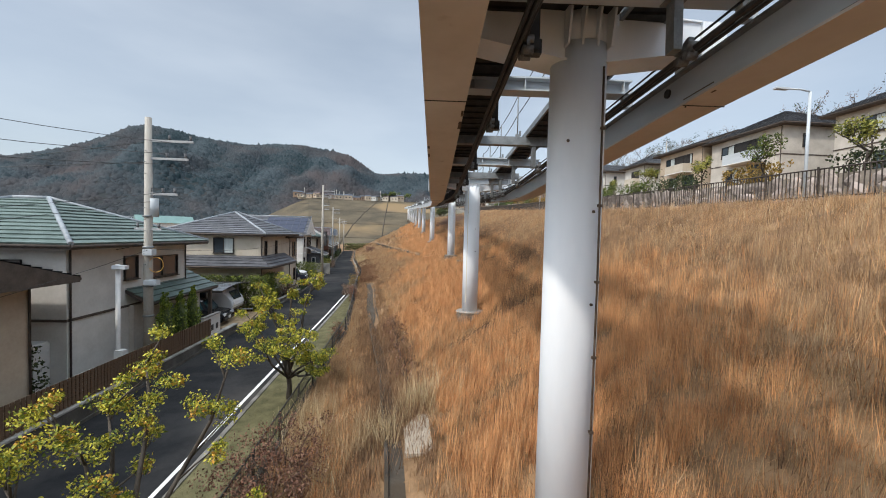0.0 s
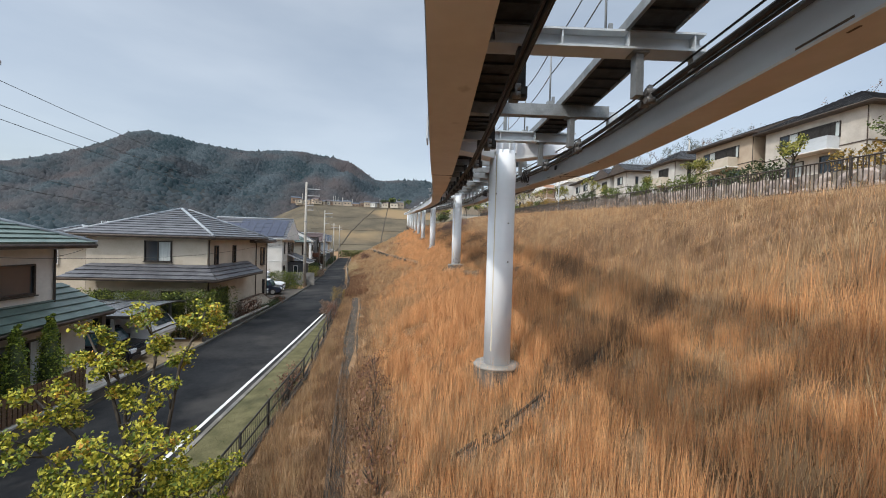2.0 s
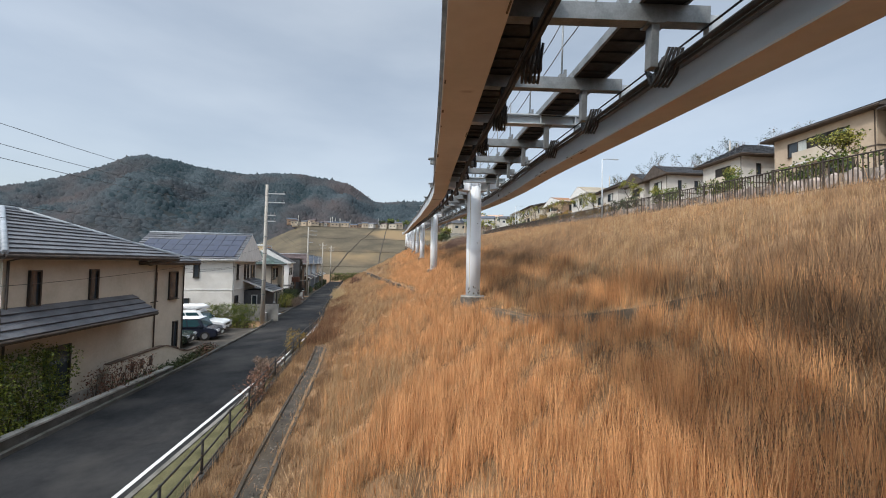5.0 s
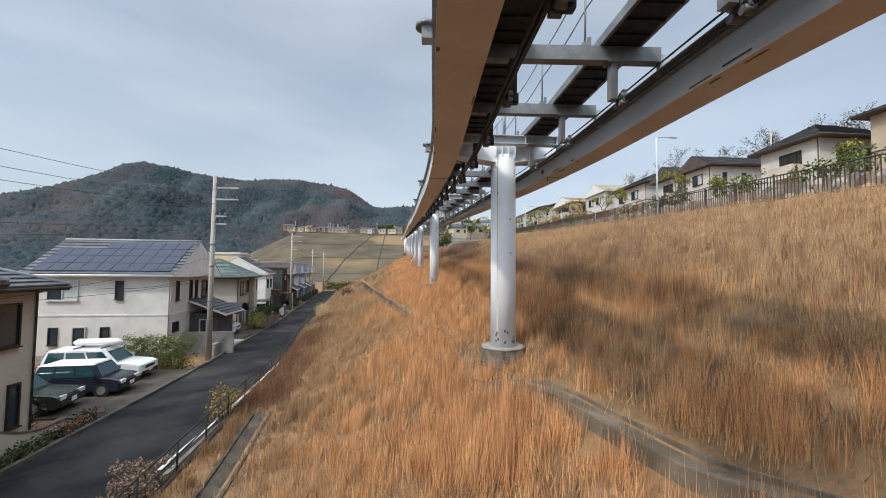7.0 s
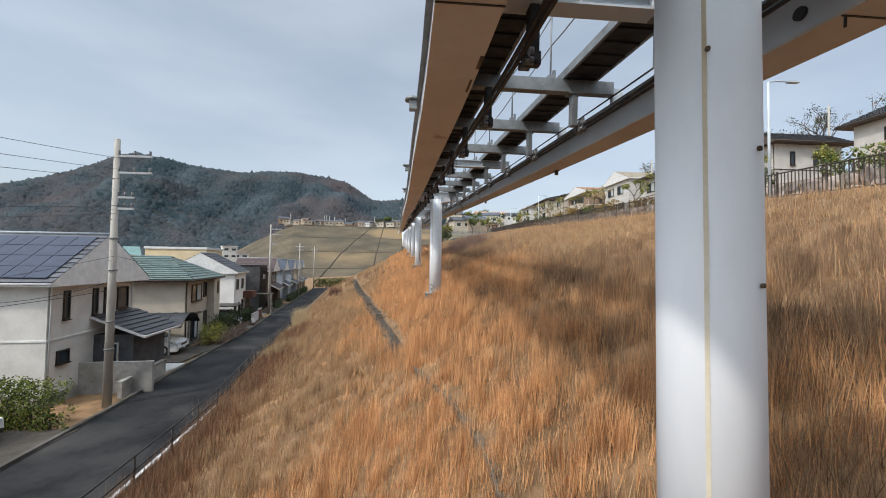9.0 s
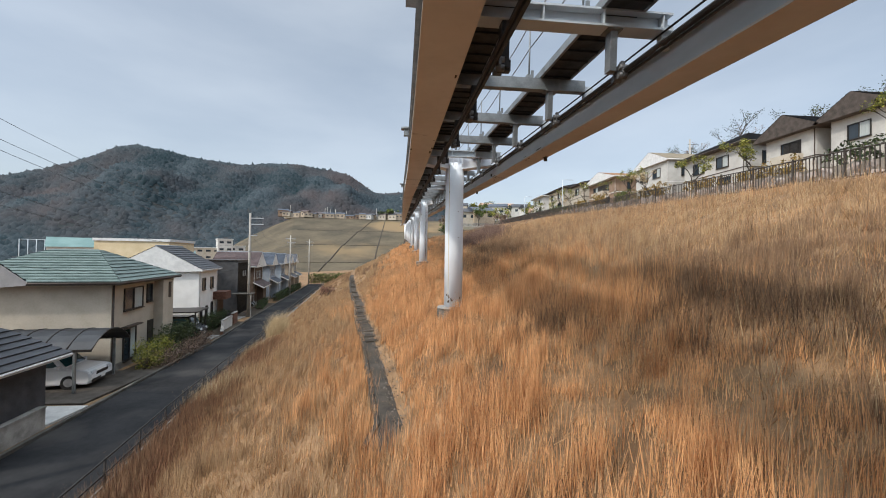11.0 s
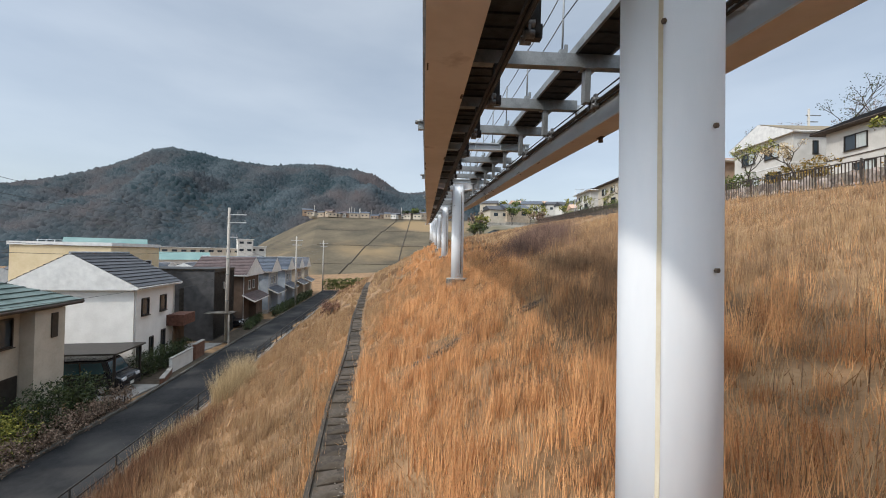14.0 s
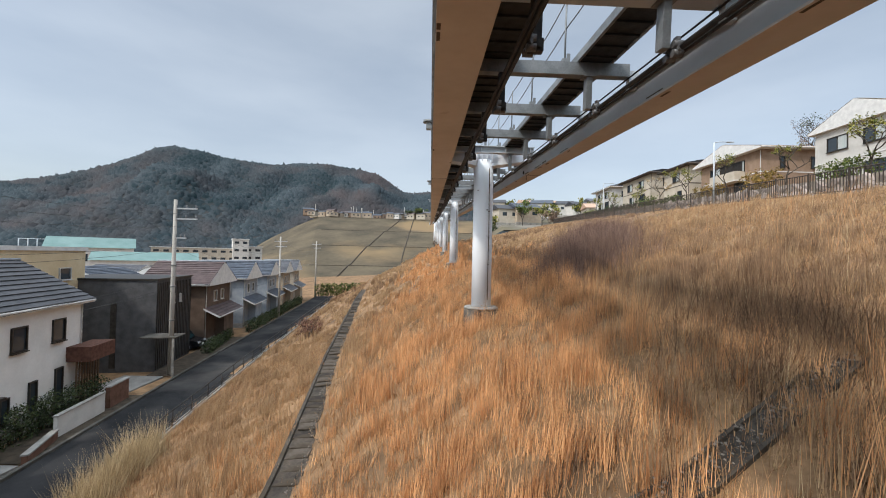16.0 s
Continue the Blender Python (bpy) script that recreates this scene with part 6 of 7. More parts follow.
M_THATCH = mat("matted_brown_thatch", (0.19, 0.105, 0.05), (0.50, 0.31, 0.165), 1.6, 0.95, 0.0, 0.0, island=0.4, spec=0.1)
M_REED = mat("pale_reed", (0.34, 0.25, 0.14), (0.62, 0.49, 0.30), 0.5, 0.85, 0.0, 0.0, island=0.9, spec=0.2)
M_YLEAF = mat("yellow_green_leaf", (0.10, 0.135, 0.016), (0.46, 0.41, 0.045), 1.2, 0.6, 0.0, 0.0, island=1.0)
M_GLEAF = mat("green_hedge_leaf", (0.035, 0.06, 0.012), (0.13, 0.16, 0.03), 1.2, 0.6, 0.0, 0.0, island=1.0)
M_DLEAF = mat("dark_shrub_leaf", (0.02, 0.035, 0.014), (0.07, 0.09, 0.03), 1.2, 0.6, 0.0, 0.0, island=1.0)
M_RLEAF = mat("russet_shrub_twig", (0.078, 0.040, 0.027), (0.23, 0.118, 0.078), 1.2, 0.8, 0.0, 0.0, island=1.0)
M_OLEAF = mat("orange_green_shrub_leaf", (0.12, 0.09, 0.02), (0.32, 0.20, 0.05), 1.2, 0.7, 0.0, 0.0, island=1.0)
M_CONIF = mat("golden_conifer_leaf", (0.055, 0.095, 0.014), (0.25, 0.30, 0.04), 1.2, 0.7, 0.0, 0.0, island=1.0)
M_YOUNG = mat("orange_young_leaf", (0.22, 0.13, 0.02), (0.58, 0.31, 0.05), 1.2, 0.6, 0.0, 0.0, island=0.9)
M_HEDGE = mat("clipped_hedge_leaf", (0.028, 0.050, 0.010), (0.17, 0.195, 0.028), 1.2, 0.6, 0.0, 0.0, island=0.9)
M_OLIVE = mat("olive_garden_leaf", (0.06, 0.08, 0.014), (0.32, 0.30, 0.06), 1.2, 0.6, 0.0, 0.0, island=1.0)
M_PURP = mat("purple_brown_stem", (0.10, 0.062, 0.048), (0.27, 0.175, 0.135), 1.5, 0.9, 0.0, 0.0, island=0.8)
M_BRAMBLE = mat("withered_bramble", (0.095, 0.055, 0.032), (0.30, 0.18, 0.10), 1.5, 0.9, 0.0, 0.0, island=0.7)
M_SEED = mat("russet_seed_head", (0.085, 0.038, 0.022), (0.30, 0.155, 0.085), 1.5, 0.9, 0.0, 0.0, island=0.8)
M_TWIG = mat("grey_brown_twig", (0.11, 0.075, 0.055), (0.28, 0.20, 0.15), 1.5, 0.9, 0.0, 0.0, island=0.9)
M_BARK = mat("dark_bark", (0.035, 0.028, 0.022), (0.10, 0.085, 0.07), 6.0, 0.95, 0.0, 0.6, stretch=(1, 1, 0.3))
RNG = np.random.default_rng(4)


def waves(x, y, s):
    """A smooth wandering field between about -1 and 1."""
    return (np.sin(x / s * 1.7 + y / s * 0.9 + 1.3) + np.sin(x / s * -0.8 + y / s * 1.9 + 4.1) + np.sin(x / s * 2.9 - y / s * 1.3 + 0.4) * 0.7 + np.sin((x + y) / s * 4.1) * 0.5) / 2.6


def blades(name, x, y, n, height, width, lean, material, label, spread=0.12, wind=(0.03, 0.01), top_bend=0.3, tilt=0.09):
    """Tufts of n tapering blades at each x, y; each blade is a thin tapering sliver."""
    m = len(x)
    bx = np.repeat(x, n) + RNG.normal(0, spread, m * n)
    by = np.repeat(y, n) + RNG.normal(0, spread, m * n)
    bz = ground(bx, by) - 0.02
    hh = np.repeat(height, n) * RNG.uniform(0.5, 1.2, m * n)
    ang = RNG.uniform(0, 2 * np.pi, m * n)
    ln = RNG.uniform(0, lean, m * n) * hh
    tx_, ty_ = np.repeat(RNG.normal(wind[0], tilt, m), n), np.repeat(RNG.normal(wind[1], tilt, m), n)
    dx, dy = np.cos(ang) * ln + tx_ * hh, np.sin(ang) * ln + ty_ * hh
    wa = RNG.uniform(0, np.pi, m * n)
    w = np.repeat(width, n) * RNG.uniform(0.6, 1.3, m * n) if np.ndim(width) else width * RNG.uniform(0.6, 1.3, m * n)
    wx, wy = np.cos(wa) * w, np.sin(wa) * w
    k = m * n
    v = np.empty((k, 3, 3), np.float32)
    v[:, 0] = np.stack([bx - wx, by - wy, bz], -1)
    v[:, 1] = np.stack([bx + wx, by + wy, bz], -1)
    v[:, 2] = np.stack([bx + dx, by + dy, bz + hh * (1 - top_bend * RNG.uniform(0, 0.3, k))], -1)
    f = np.arange(3 * k).reshape(-1, 3)
    return tagged(soup(name, v.reshape(-1, 3), f, material), label, "grass", kind="stuff")


def scatter(count, y0, y1, a0=0.0, a1=1.0):
    """Points on the bank, a running from the roadside fence (0) to the upper fence (1)."""
    y = RNG.uniform(y0, y1, count)
    a = RNG.uniform(a0, a1, count)
    x0, x1 = fence_x(y) + 0.2, np.interp(y, Y_T, X_T) + 0.2
    x = x0 + (x1 - x0) * a
    return x, y, a


def clear(x, y):
    """False on drains and at pillar footings."""
    path_x = np.where(y < 46, np.interp(y, FOOT_Y, FOOT_X), np.interp(y, Y_D, X_D))
    ok = np.abs(x - path_x) > np.where(y > 46, 0.44, 0.36) + 0.10 * waves(x, y, 0.8)
    ok &= (x - 1.05) ** 2 / 0.13 + (y - 12.8) ** 2 / 0.7 > 0.8 + 0.35 * waves(x, y, 0.5)
    ok |= (y > 46) & (y < 53)
    for px, py in PILLARS:
        ok &= (x - px) ** 2 + (y - py) ** 2 > (0.40 if 15 < py < 50 else 0.34)
    ok &= ~((y > 29.5) & (y < 50) & (np.abs(x - np.interp(y, SLANT_Y, SLANT_X)) < np.where(y > 39.5, 0.10, 0.44) + np.where(y > 39.5, 0.3, 0.12) * waves(x, y, 0.7)))
    ok &= ~((x > 1.4) & (x < 7.2) & (np.abs(y - np.interp(x, CROSS_X, CROSS_Y)) < 0.13 + 0.14 * waves(x, y, 0.6)))
    ok &= ~((x > 2.1) & (x < 7.6) & (np.abs(y - np.interp(x, DITCH_X, DITCH_Y)) < 0.12 + 0.22 * waves(x, y, 0.6)))
    return ok


def species(x, y, a):
    """Which grass grows where: 0 orange, 1 straw, 2 dark weeds."""
    u = x - np.interp(y, PY, [p[0] for p in PILLARS])
    n1, n2, n3, n4 = waves(x, y, 5.0), waves(x + 40, y - 13, 2.0), waves(x - 17, y + 31, 7.0), waves(x + 9, y + 5, 0.9)
    orange = 0.90 - np.abs((u - 0.4) / 4.3) ** 1.6 + 0.45 * n1 + 0.35 * n2 + 0.2 * n4 + np.where((y > 46) & (u < -1), 0.34, 0)
    straw = 0.12 + np.clip((u - 4.0) * 0.13, 0, 0.62) + np.clip((-2.2 - u) * 0.3, 0, np.where(y > 46, 0.06, 0.2)) - 0.35 * n1 + 0.6 * n2 + 0.15 * n4
    dark = -0.17 + np.where(y > 40, 0.06, 0) + 0.42 * np.exp(-((u - 5.6) / 2.6) ** 2 - ((y - 58) / 8.0) ** 2) + np.clip((u - 1.5) * 0.11, -0.3, 0.5) - np.clip((u - 8.0) * 0.06, 0, 0.12) + 0.75 * n3 + 0.5 * n2 + 0.25 * n4
    k = len(x)
    return np.argmax(np.stack([orange + RNG.normal(0, 0.42, k), straw + RNG.normal(0, 0.42, k), dark + RNG.normal(0, 0.25, k)]), 0)


for y0, y1, cnt, nb, wd in ((1, 40, 42000, 16, 0.0053), (40, 92, 47000, 15, 0.0057), (92, 150, 13000, 8, 0.026)):
    # a part of the tufts stands in clumps of one height
    nc = cnt // 12
    x, y, a = scatter(nc, y0, y1)
    lift = RNG.uniform(0.6, 1.35, nc)
    x, y, a, lift = (np.repeat(v, 9) for v in (x, y, a, lift))
    x, y = x + RNG.normal(0, 0.15, len(x)), y + RNG.normal(0, 0.15, len(y))
    x2, y2, a2 = scatter(cnt - len(x), y0, y1)
    x, y, a, lift = np.concatenate([x, x2]), np.concatenate([y, y2]), np.concatenate([a, a2]), np.concatenate([lift, RNG.uniform(0.4, 0.85, len(x2))])
    # bare gaps between the clumps
    bare = 0.55 * waves(x - 5, y + 2, 0.62) + 0.45 * waves(x + 11, y, 0.27) + RNG.normal(0, 0.18, len(x)) < -0.62
    g = clear(x, y) & (x > fence_x(y) + np.where(y > 48, 0.35, 0.1)) & ~bare
    x, y, a, lift = x[g], y[g], a[g], lift[g]
    s = species(x, y, a)
    # low russet weeds along the drain at the foot of the bank
    by = (np.abs(x - np.interp(y, FOOT_Y, FOOT_X)) < 1.0 + 0.35 * waves(x, y, 1.4)) & (y < 46)
    s = np.where(by & (RNG.uniform(0, 1, len(x)) < 0.75), 2, s)
    lift = np.where(by, lift * 0.62, lift)
    tall = (0.52 + 0.22 * (waves(x, y, 1.6) + 0.3) + 0.14 * waves(x, y, 0.6)) * lift
    # the sward is short and matted below the upper fence
    tall = tall * np.interp(a, [0, 0.66, 0.86, 1], [1, 1, 0.55, 0.45])
    for kind_, nm, mt, lab, hs in ((0, "orange_grass", M_ORANGE_G, "tall orange-brown dry grass covering the bank", 1.05), (1, "straw_grass", M_STRAW_G, "straw-coloured dry grass on the bank", 0.72), (2, "dark_weeds", M_BROWN_G, "dark brown withered weeds among the grass", 0.85)):
        q = s == kind_
        if q.sum():
            blades(nm, x[q], y[q], nb, np.clip(tall[q], 0.22, 1.3) * hs, wd, 0.2, mt, lab, 0.085)
# taller plume stems standing out of the sward
x, y, a = scatter(3200, 2, 92)
g = clear(x, y)
x, y = x[g], y[g]
blades("tall_stems", x, y, 3, RNG.uniform(0.7, 1.2, len(x)), 0.0035, 0.25, M_ORANGE_G, "thin tall stems rising above the grass", 0.1)
x, y, a = scatter(2600, 2, 92, 0.45, 1.0)
blades("pale_stems", x, y, 4, RNG.uniform(0.5, 1.0, len(x)), 0.0032, 0.3, M_REED, "thin pale stems rising above the grass", 0.12)
# brown thatch under the stems
x, y, a = scatter(29000, 1, 92)
g = clear(x, y)
x, y = x[g], y[g]
blades("thatch", x, y, 9, RNG.uniform(0.18, 0.42, len(x)), 0.008, 0.6, M_THATCH, "matted brown thatch between the grass stems", 0.17, tilt=0.22)
# stones and litter lying in the drains
yk = np.concatenate([RNG.uniform(12, 46, 900), RNG.uniform(53, 84, 2200)])
xk = np.where(yk < 46, np.interp(yk, FOOT_Y, FOOT_X), np.interp(yk, Y_D, X_D)) + RNG.normal(0, 0.2, len(yk))
xq = RNG.uniform(2.1, 7.4, 700)
yq = np.interp(xq, DITCH_X, DITCH_Y) + RNG.normal(0, 0.12, 700)
xw = RNG.uniform(1.4, 7.2, 700)
yw = np.interp(xw, CROSS_X, CROSS_Y) + RNG.normal(0, 0.1, 700)
xk, yk = np.concatenate([xk, xq, xw]), np.concatenate([yk, yq, yw])
base = np.array([[1, 0, 0], [0, 1, 0], [-1, 0, 0], [0, -1, 0], [0, 0, 0.7]], float)
size = RNG.uniform(0.008, 0.035, len(xk))
v = base[None] * RNG.uniform(0.6, 1.3, (len(xk), 5, 3)) * size[:, None, None] + np.stack([xk, yk, ground(xk, yk) + np.where(yk > 46, 0.10, 0.03)], -1)[:, None]
f = np.array([[0, 1, 4], [1, 2, 4], [2, 3, 4], [3, 0, 4]])
tagged(soup("drain_gravel", v.reshape(-1, 3), (np.arange(len(xk)) * 5)[:, None, None].repeat(4, 1).reshape(-1, 1) + np.tile(f, (len(xk), 1)), mat("grey_gravel", (0.04, 0.034, 0.028), (0.19, 0.165, 0.14), 1.0, 0.95, 0.0, 0.0, island=1.0)), "grey gravel and crumbs lying in the drains", "gravel", kind="stuff")
g = np.arange(0, len(xk), 3)
blades("drain_litter", xk[g], yk[g], 2, RNG.uniform(0.1, 0.22, len(g)), 0.005, 1.9, M_THATCH, "dead stems fallen into the drains", 0.2, tilt=0.8)
# flattened straw in patches, and single dark stalks
x, y, a = scatter(26000, 2, 92)
g = clear(x, y) & (waves(x + 3, y - 8, 1.9) + 0.6 * waves(x, y, 0.8) > 0.75)
x, y = x[g], y[g]
blades("flattened_grass", x, y, 10, RNG.uniform(0.2, 0.42, len(x)), 0.006, 1.5, M_STRAW_G, "pale flattened grass lying in patches", 0.14, tilt=0.5)
x, y, a = scatter(5200, 2, 92, 0.25, 1.0)
g = clear(x, y)
x, y = x[g], y[g]
blades("dead_stalks", x, y, 2, RNG.uniform(0.55, 0.95, len(x)), 0.007, 0.16, M_BROWN_G, "dark dead stalks standing in the grass", 0.1)
# reed clumps
cx, cy = np.array([-0.1, 1.0, -1.9, -2.2, -6.2, -6.4, -5.9, -8.0, -7.7, -1.6]), np.array([13.2, 14.4, 14.4, 16.0, 62.5, 63.4, 64.2, 71.5, 72.6, 12.0])
x, y = np.repeat(cx, 60) + RNG.normal(0, 0.35, 600), np.repeat(cy, 60) + RNG.normal(0, 0.4, 600)
blades("reed_clump", x, y, 8, RNG.uniform(0.5, 1.05, 600), 0.007, 0.55, M_REED, "pale dry reed clumps beside the fence", 0.08)
y = RNG.uniform(76.2, 80.2, 520)
x = fence_x(y) + 0.35 + np.abs(RNG.normal(0, 0.45, 520))
blades("reed_clump", x, y, 9, RNG.uniform(0.9, 1.75, 520), 0.009, 0.4, M_REED, "tall pale dry reeds leaning over the fence", 0.1, tilt=0.14)
# russet seed heads beside the fence
y = RNG.uniform(46, 74, 2600)
x = fence_x(y) + 0.25 + np.abs(RNG.normal(0, 0.8, 2600))
blades("seed_weeds", x, y, 9, RNG.uniform(0.35, 0.8, 2600), 0.009, 0.45, M_SEED, "dark russet seed heads among the grass by the fence", 0.1)
# low turf on the verge
y = RNG.uniform(-5, 44, 9000)
x = line_x(y) + 0.5 + RNG.uniform(0, 1, 9000) * (fence_x(y) - line_x(y) - 0.7)
blades("verge_grass", x, y, 4, RNG.uniform(0.08, 0.2, 9000), 0.008, 0.6, mat("dull_green_grass", (0.06, 0.058, 0.022), (0.16, 0.14, 0.065), 0.5, 0.9, 0, 0, island=0.9), "short dull green and straw turf on the verge", 0.1)


def leaf_cloud(centres, radii, per, size, squash=1.0):
    """Small leaf quads on and in a set of balls: verts and faces."""
    c = np.repeat(np.asarray(centres, float), per, 0)
    r = np.repeat(np.asarray(radii, float), per)
    k = len(c)
    d = RNG.normal(0, 1, (k, 3))
    d /= np.linalg.norm(d, axis=1)[:, None]
    p = c + d * (r * RNG.uniform(0.35, 1.08, k))[:, None] * np.array([1, 1, squash])
    t = RNG.normal(0, 1, (k, 3))
    t /= np.linalg.norm(t, axis=1)[:, None]
    b = np.cross(t, RNG.normal(0, 1, (k, 3)))
    b /= np.linalg.norm(b, axis=1)[:, None]
    s = (size * RNG.uniform(0.6, 1.4, k))[:, None]
    v = np.stack([p - t * s, p - b * s * 0.55, p + t * s, p + b * s * 0.55], 1).reshape(-1, 3)
    return v, np.arange(4 * k).reshape(-1, 4)


def tree(x, y, hgt, spread, leafmat, label, seed, per=90, leaf=0.055, trunk=0.08, category="tree", group="", density=1.0, z=None, puff=0.24, stem=0.42, rise=0.22):
    """A tree: a tapered trunk, forking limbs and a loose crown of small leaves at the limbs' ends."""
    r = random.Random(seed)
    t = thing("tree", pose(x, y, ground_at(x, y) if z is None else z), label, category, group)
    bm = bmesh.new()
    tips = []

    def limb(p, d, ln, rad, depth):
        pts, q = [p], p
        for i in range(3):
            d = (d + Vector((r.uniform(-0.25, 0.25), r.uniform(-0.25, 0.25), r.uniform(-0.05, 0.2)))).normalized()
            q = q + d * ln / 3
            pts.append(q)
        add_tube(bm, pts, [rad, rad * 0.88, rad * 0.75, rad * 0.6], 6)
        if depth == 0:
            tips.extend((pts[2], pts[3]))
            return
        for i in range(4 if stem < 0.4 and depth == 3 else 3):
            a = r.uniform(0, 6.28)
            side = Vector((math.cos(a), math.sin(a), 0)) * spread
            limb(pts[3] if i else pts[2], (d * 0.55 + side * 0.75 + Vector((0, 0, rise))).normalized(), ln * r.uniform(0.55, 0.85) * (2.1 if depth == 3 and stem < 0.4 else 1.0), rad * 0.6, depth - 1)

    limb(Vector((0, 0, -0.1)), Vector((0.03, 0.02, 1)), hgt * stem, trunk, 3)
    part("trunk", bm, M_BARK, t)
    use = [p for p in tips if r.random() < density]
    v, fc = leaf_cloud([tuple(p) for p in use], [puff * r.uniform(0.7, 1.5) for _ in use], per, leaf)
    crown = soup("crown", v, fc, leafmat)
    crown.parent = t
    return t


def verge_tree(x, y, hgt, radius, seed, per=90, leaf=0.036):
    """A low street tree: crooked limbs from a short trunk, tufts of small leaves at the twigs' ends."""
    r = random.Random(seed)
    t = thing("tree", pose(x, y, ground_at(x, y)), "small street tree with tufts of yellow-green leaves on the verge", "tree", "verge trees")
    part("trunk", tube([(0, 0, -0.1), (0.03, 0.02, 0.5), (-0.02, 0.03, 1.0), (0.02, 0, 1.45)], [0.11, 0.09, 0.08, 0.06], 9), M_BARK, t)
    cs, rs = [], []
    for q in range(11):
        a = q * 2.4 + r.uniform(-0.3, 0.3)
        z0, top = r.uniform(0.75, 1.45), 0.9 + (hgt - 1.1) * ((q * 7) % 11 + r.random()) / 11.5
        reach = radius * math.sqrt(max(0.12, 1 - ((top - hgt * 0.52) / (hgt * 0.52)) ** 2)) * r.uniform(0.7, 1.0)
        p0 = Vector((0, 0, z0))
        p3 = Vector((math.cos(a) * reach, math.sin(a) * reach, top))
        p1 = p0.lerp(p3, 0.35) + Vector((r.uniform(-0.12, 0.12), r.uniform(-0.12, 0.12), r.uniform(-0.15, 0.05)))
        p2 = p0.lerp(p3, 0.7) + Vector((r.uniform(-0.15, 0.15), r.uniform(-0.15, 0.15), r.uniform(-0.1, 0.15)))
        bm = tube([p0, p1, p2, p3], [0.05, 0.04, 0.028, 0.014], 6)
        ends = [p3, p2 + Vector((0, 0, 0.15))]
        for k_ in range(5):
            b = p1.lerp(p2, r.random()) if k_ < 2 else p2.lerp(p3, r.random())
            e = b + Vector((r.uniform(-0.5, 0.5), r.uniform(-0.5, 0.5), r.uniform(0.1, 0.55)))
            add_tube(bm, [b, b.lerp(e, 0.5) + Vector((0.04, -0.03, 0.05)), e], [0.02, 0.014, 0.008], 5)
            ends.append(e)
        part("limb", bm, M_BARK, t)
        for e in ends:
            for k_ in range(2):
                cs.append(tuple(e + Vector((r.uniform(-0.16, 0.16), r.uniform(-0.16, 0.16), r.uniform(-0.04, 0.12)))))
                rs.append(r.uniform(0.13, 0.24))
    v, fc = leaf_cloud(cs, rs, per, leaf, 0.75)
    soup("crown", v, fc, M_YLEAF).parent = t
    v, fc = leaf_cloud([c for c in cs if c[2] > hgt * 0.45][::4], [0.13] * len([c for c in cs if c[2] > hgt * 0.45][::4]), 40, 0.03)
    young = soup("young_leaves", v, fc, M_YOUNG)
    young.parent = t
    tagged(young, "orange young leaves at the shoot tips")


verge_tree(-3.55, 18.1, 5.1, 1.55, 3)
verge_tree(-3.2, 9.6, 4.6, 1.9, 8, 150, 0.025)


def shrub(label, x0, y0, x1, y1, w, h, leafmat, per=26, leaf=0.05, name="hedge", seed=1, step=0.28, rough=0.16, z=None):
    """A hedge or bush along a line: a dark core of twigs and a skin of leaves."""
    r = random.Random(seed)
    L = math.hypot(x1 - x0, y1 - y0)
    n = max(1, int(L / step))
    zz = ground_at((x0 + x1) / 2, (y0 + y1) / 2) if z is None else z
    s = thing(name, pose(x0, y0, zz), label, name)
    cs, rs = [], []
    for i in range(n + 1):
        f = i / max(n, 1)
        for j in np.arange(0.1, 1.0, 0.3 / max(h, 0.6)):
            for k_ in (-0.34, 0, 0.34):
                cs.append(((x1 - x0) * f + k_ * w + r.uniform(-rough, rough), (y1 - y0) * f + r.uniform(-rough, rough), h * j + r.uniform(-rough, rough) * 0.7))
                rs.append(r.uniform(0.16, 0.3))
    v, fc = leaf_cloud(cs, rs, per, leaf)
    lf = soup("leaves", v, fc, leafmat)
    lf.parent = s
    bm = bmesh.new()
    for i in range(n + 1):
        f = i / max(n, 1)
        p = Vector(((x1 - x0) * f, (y1 - y0) * f, -0.1))
        for q in range(3):
            add_tube(bm, [p, p + Vector((r.uniform(-w, w) * 0.35, r.uniform(-0.2, 0.2), h * r.uniform(0.6, 0.9)))], [0.025, 0.008], 4)
    tagged(part("stem", bm, M_BARK, s), kind="stuff")
    return s


shrub("clipped yellow-green hedge round the grey-roofed house", -10.3, 32.9, -10.3, 36.2, 1.3, 2.5, M_HEDGE, 44, 0.04, seed=2)
shrub("clipped yellow-green hedge round the grey-roofed house", -17.0, 32.9, -10.6, 32.9, 0.9, 2.5, M_HEDGE, 44, 0.04, seed=3)
shrub("rounded green bush beside the parked cars", -10.9, 53.6, -14.2, 53.9, 1.3, 1.75, M_HEDGE, 44, 0.045, "bush", 4)
shrub("russet shrubs under the white wall", -13.8, 54.6, -18.5, 54.6, 0.8, 1.0, M_OLEAF, 20, 0.05, "bush", 5)
shrub("yellow-green shrubs in front of the cream house", -13.2, 69.6, -13.6, 72.4, 0.9, 1.6, M_OLIVE, 26, 0.05, "bush", 6, rough=0.4)
shrub("dark green shrubs in front of the cream house", -13.9, 72.6, -14.4, 76.4, 0.9, 2.0, M_DLEAF, 30, 0.05, "bush", 33, rough=0.4)
shrub("withered brown shrubs at the edge of the lane", -12.55, 70.2, -13.7, 77.4, 0.7, 0.8, M_TWIG, 40, 0.04, "bush", 34, rough=0.35)
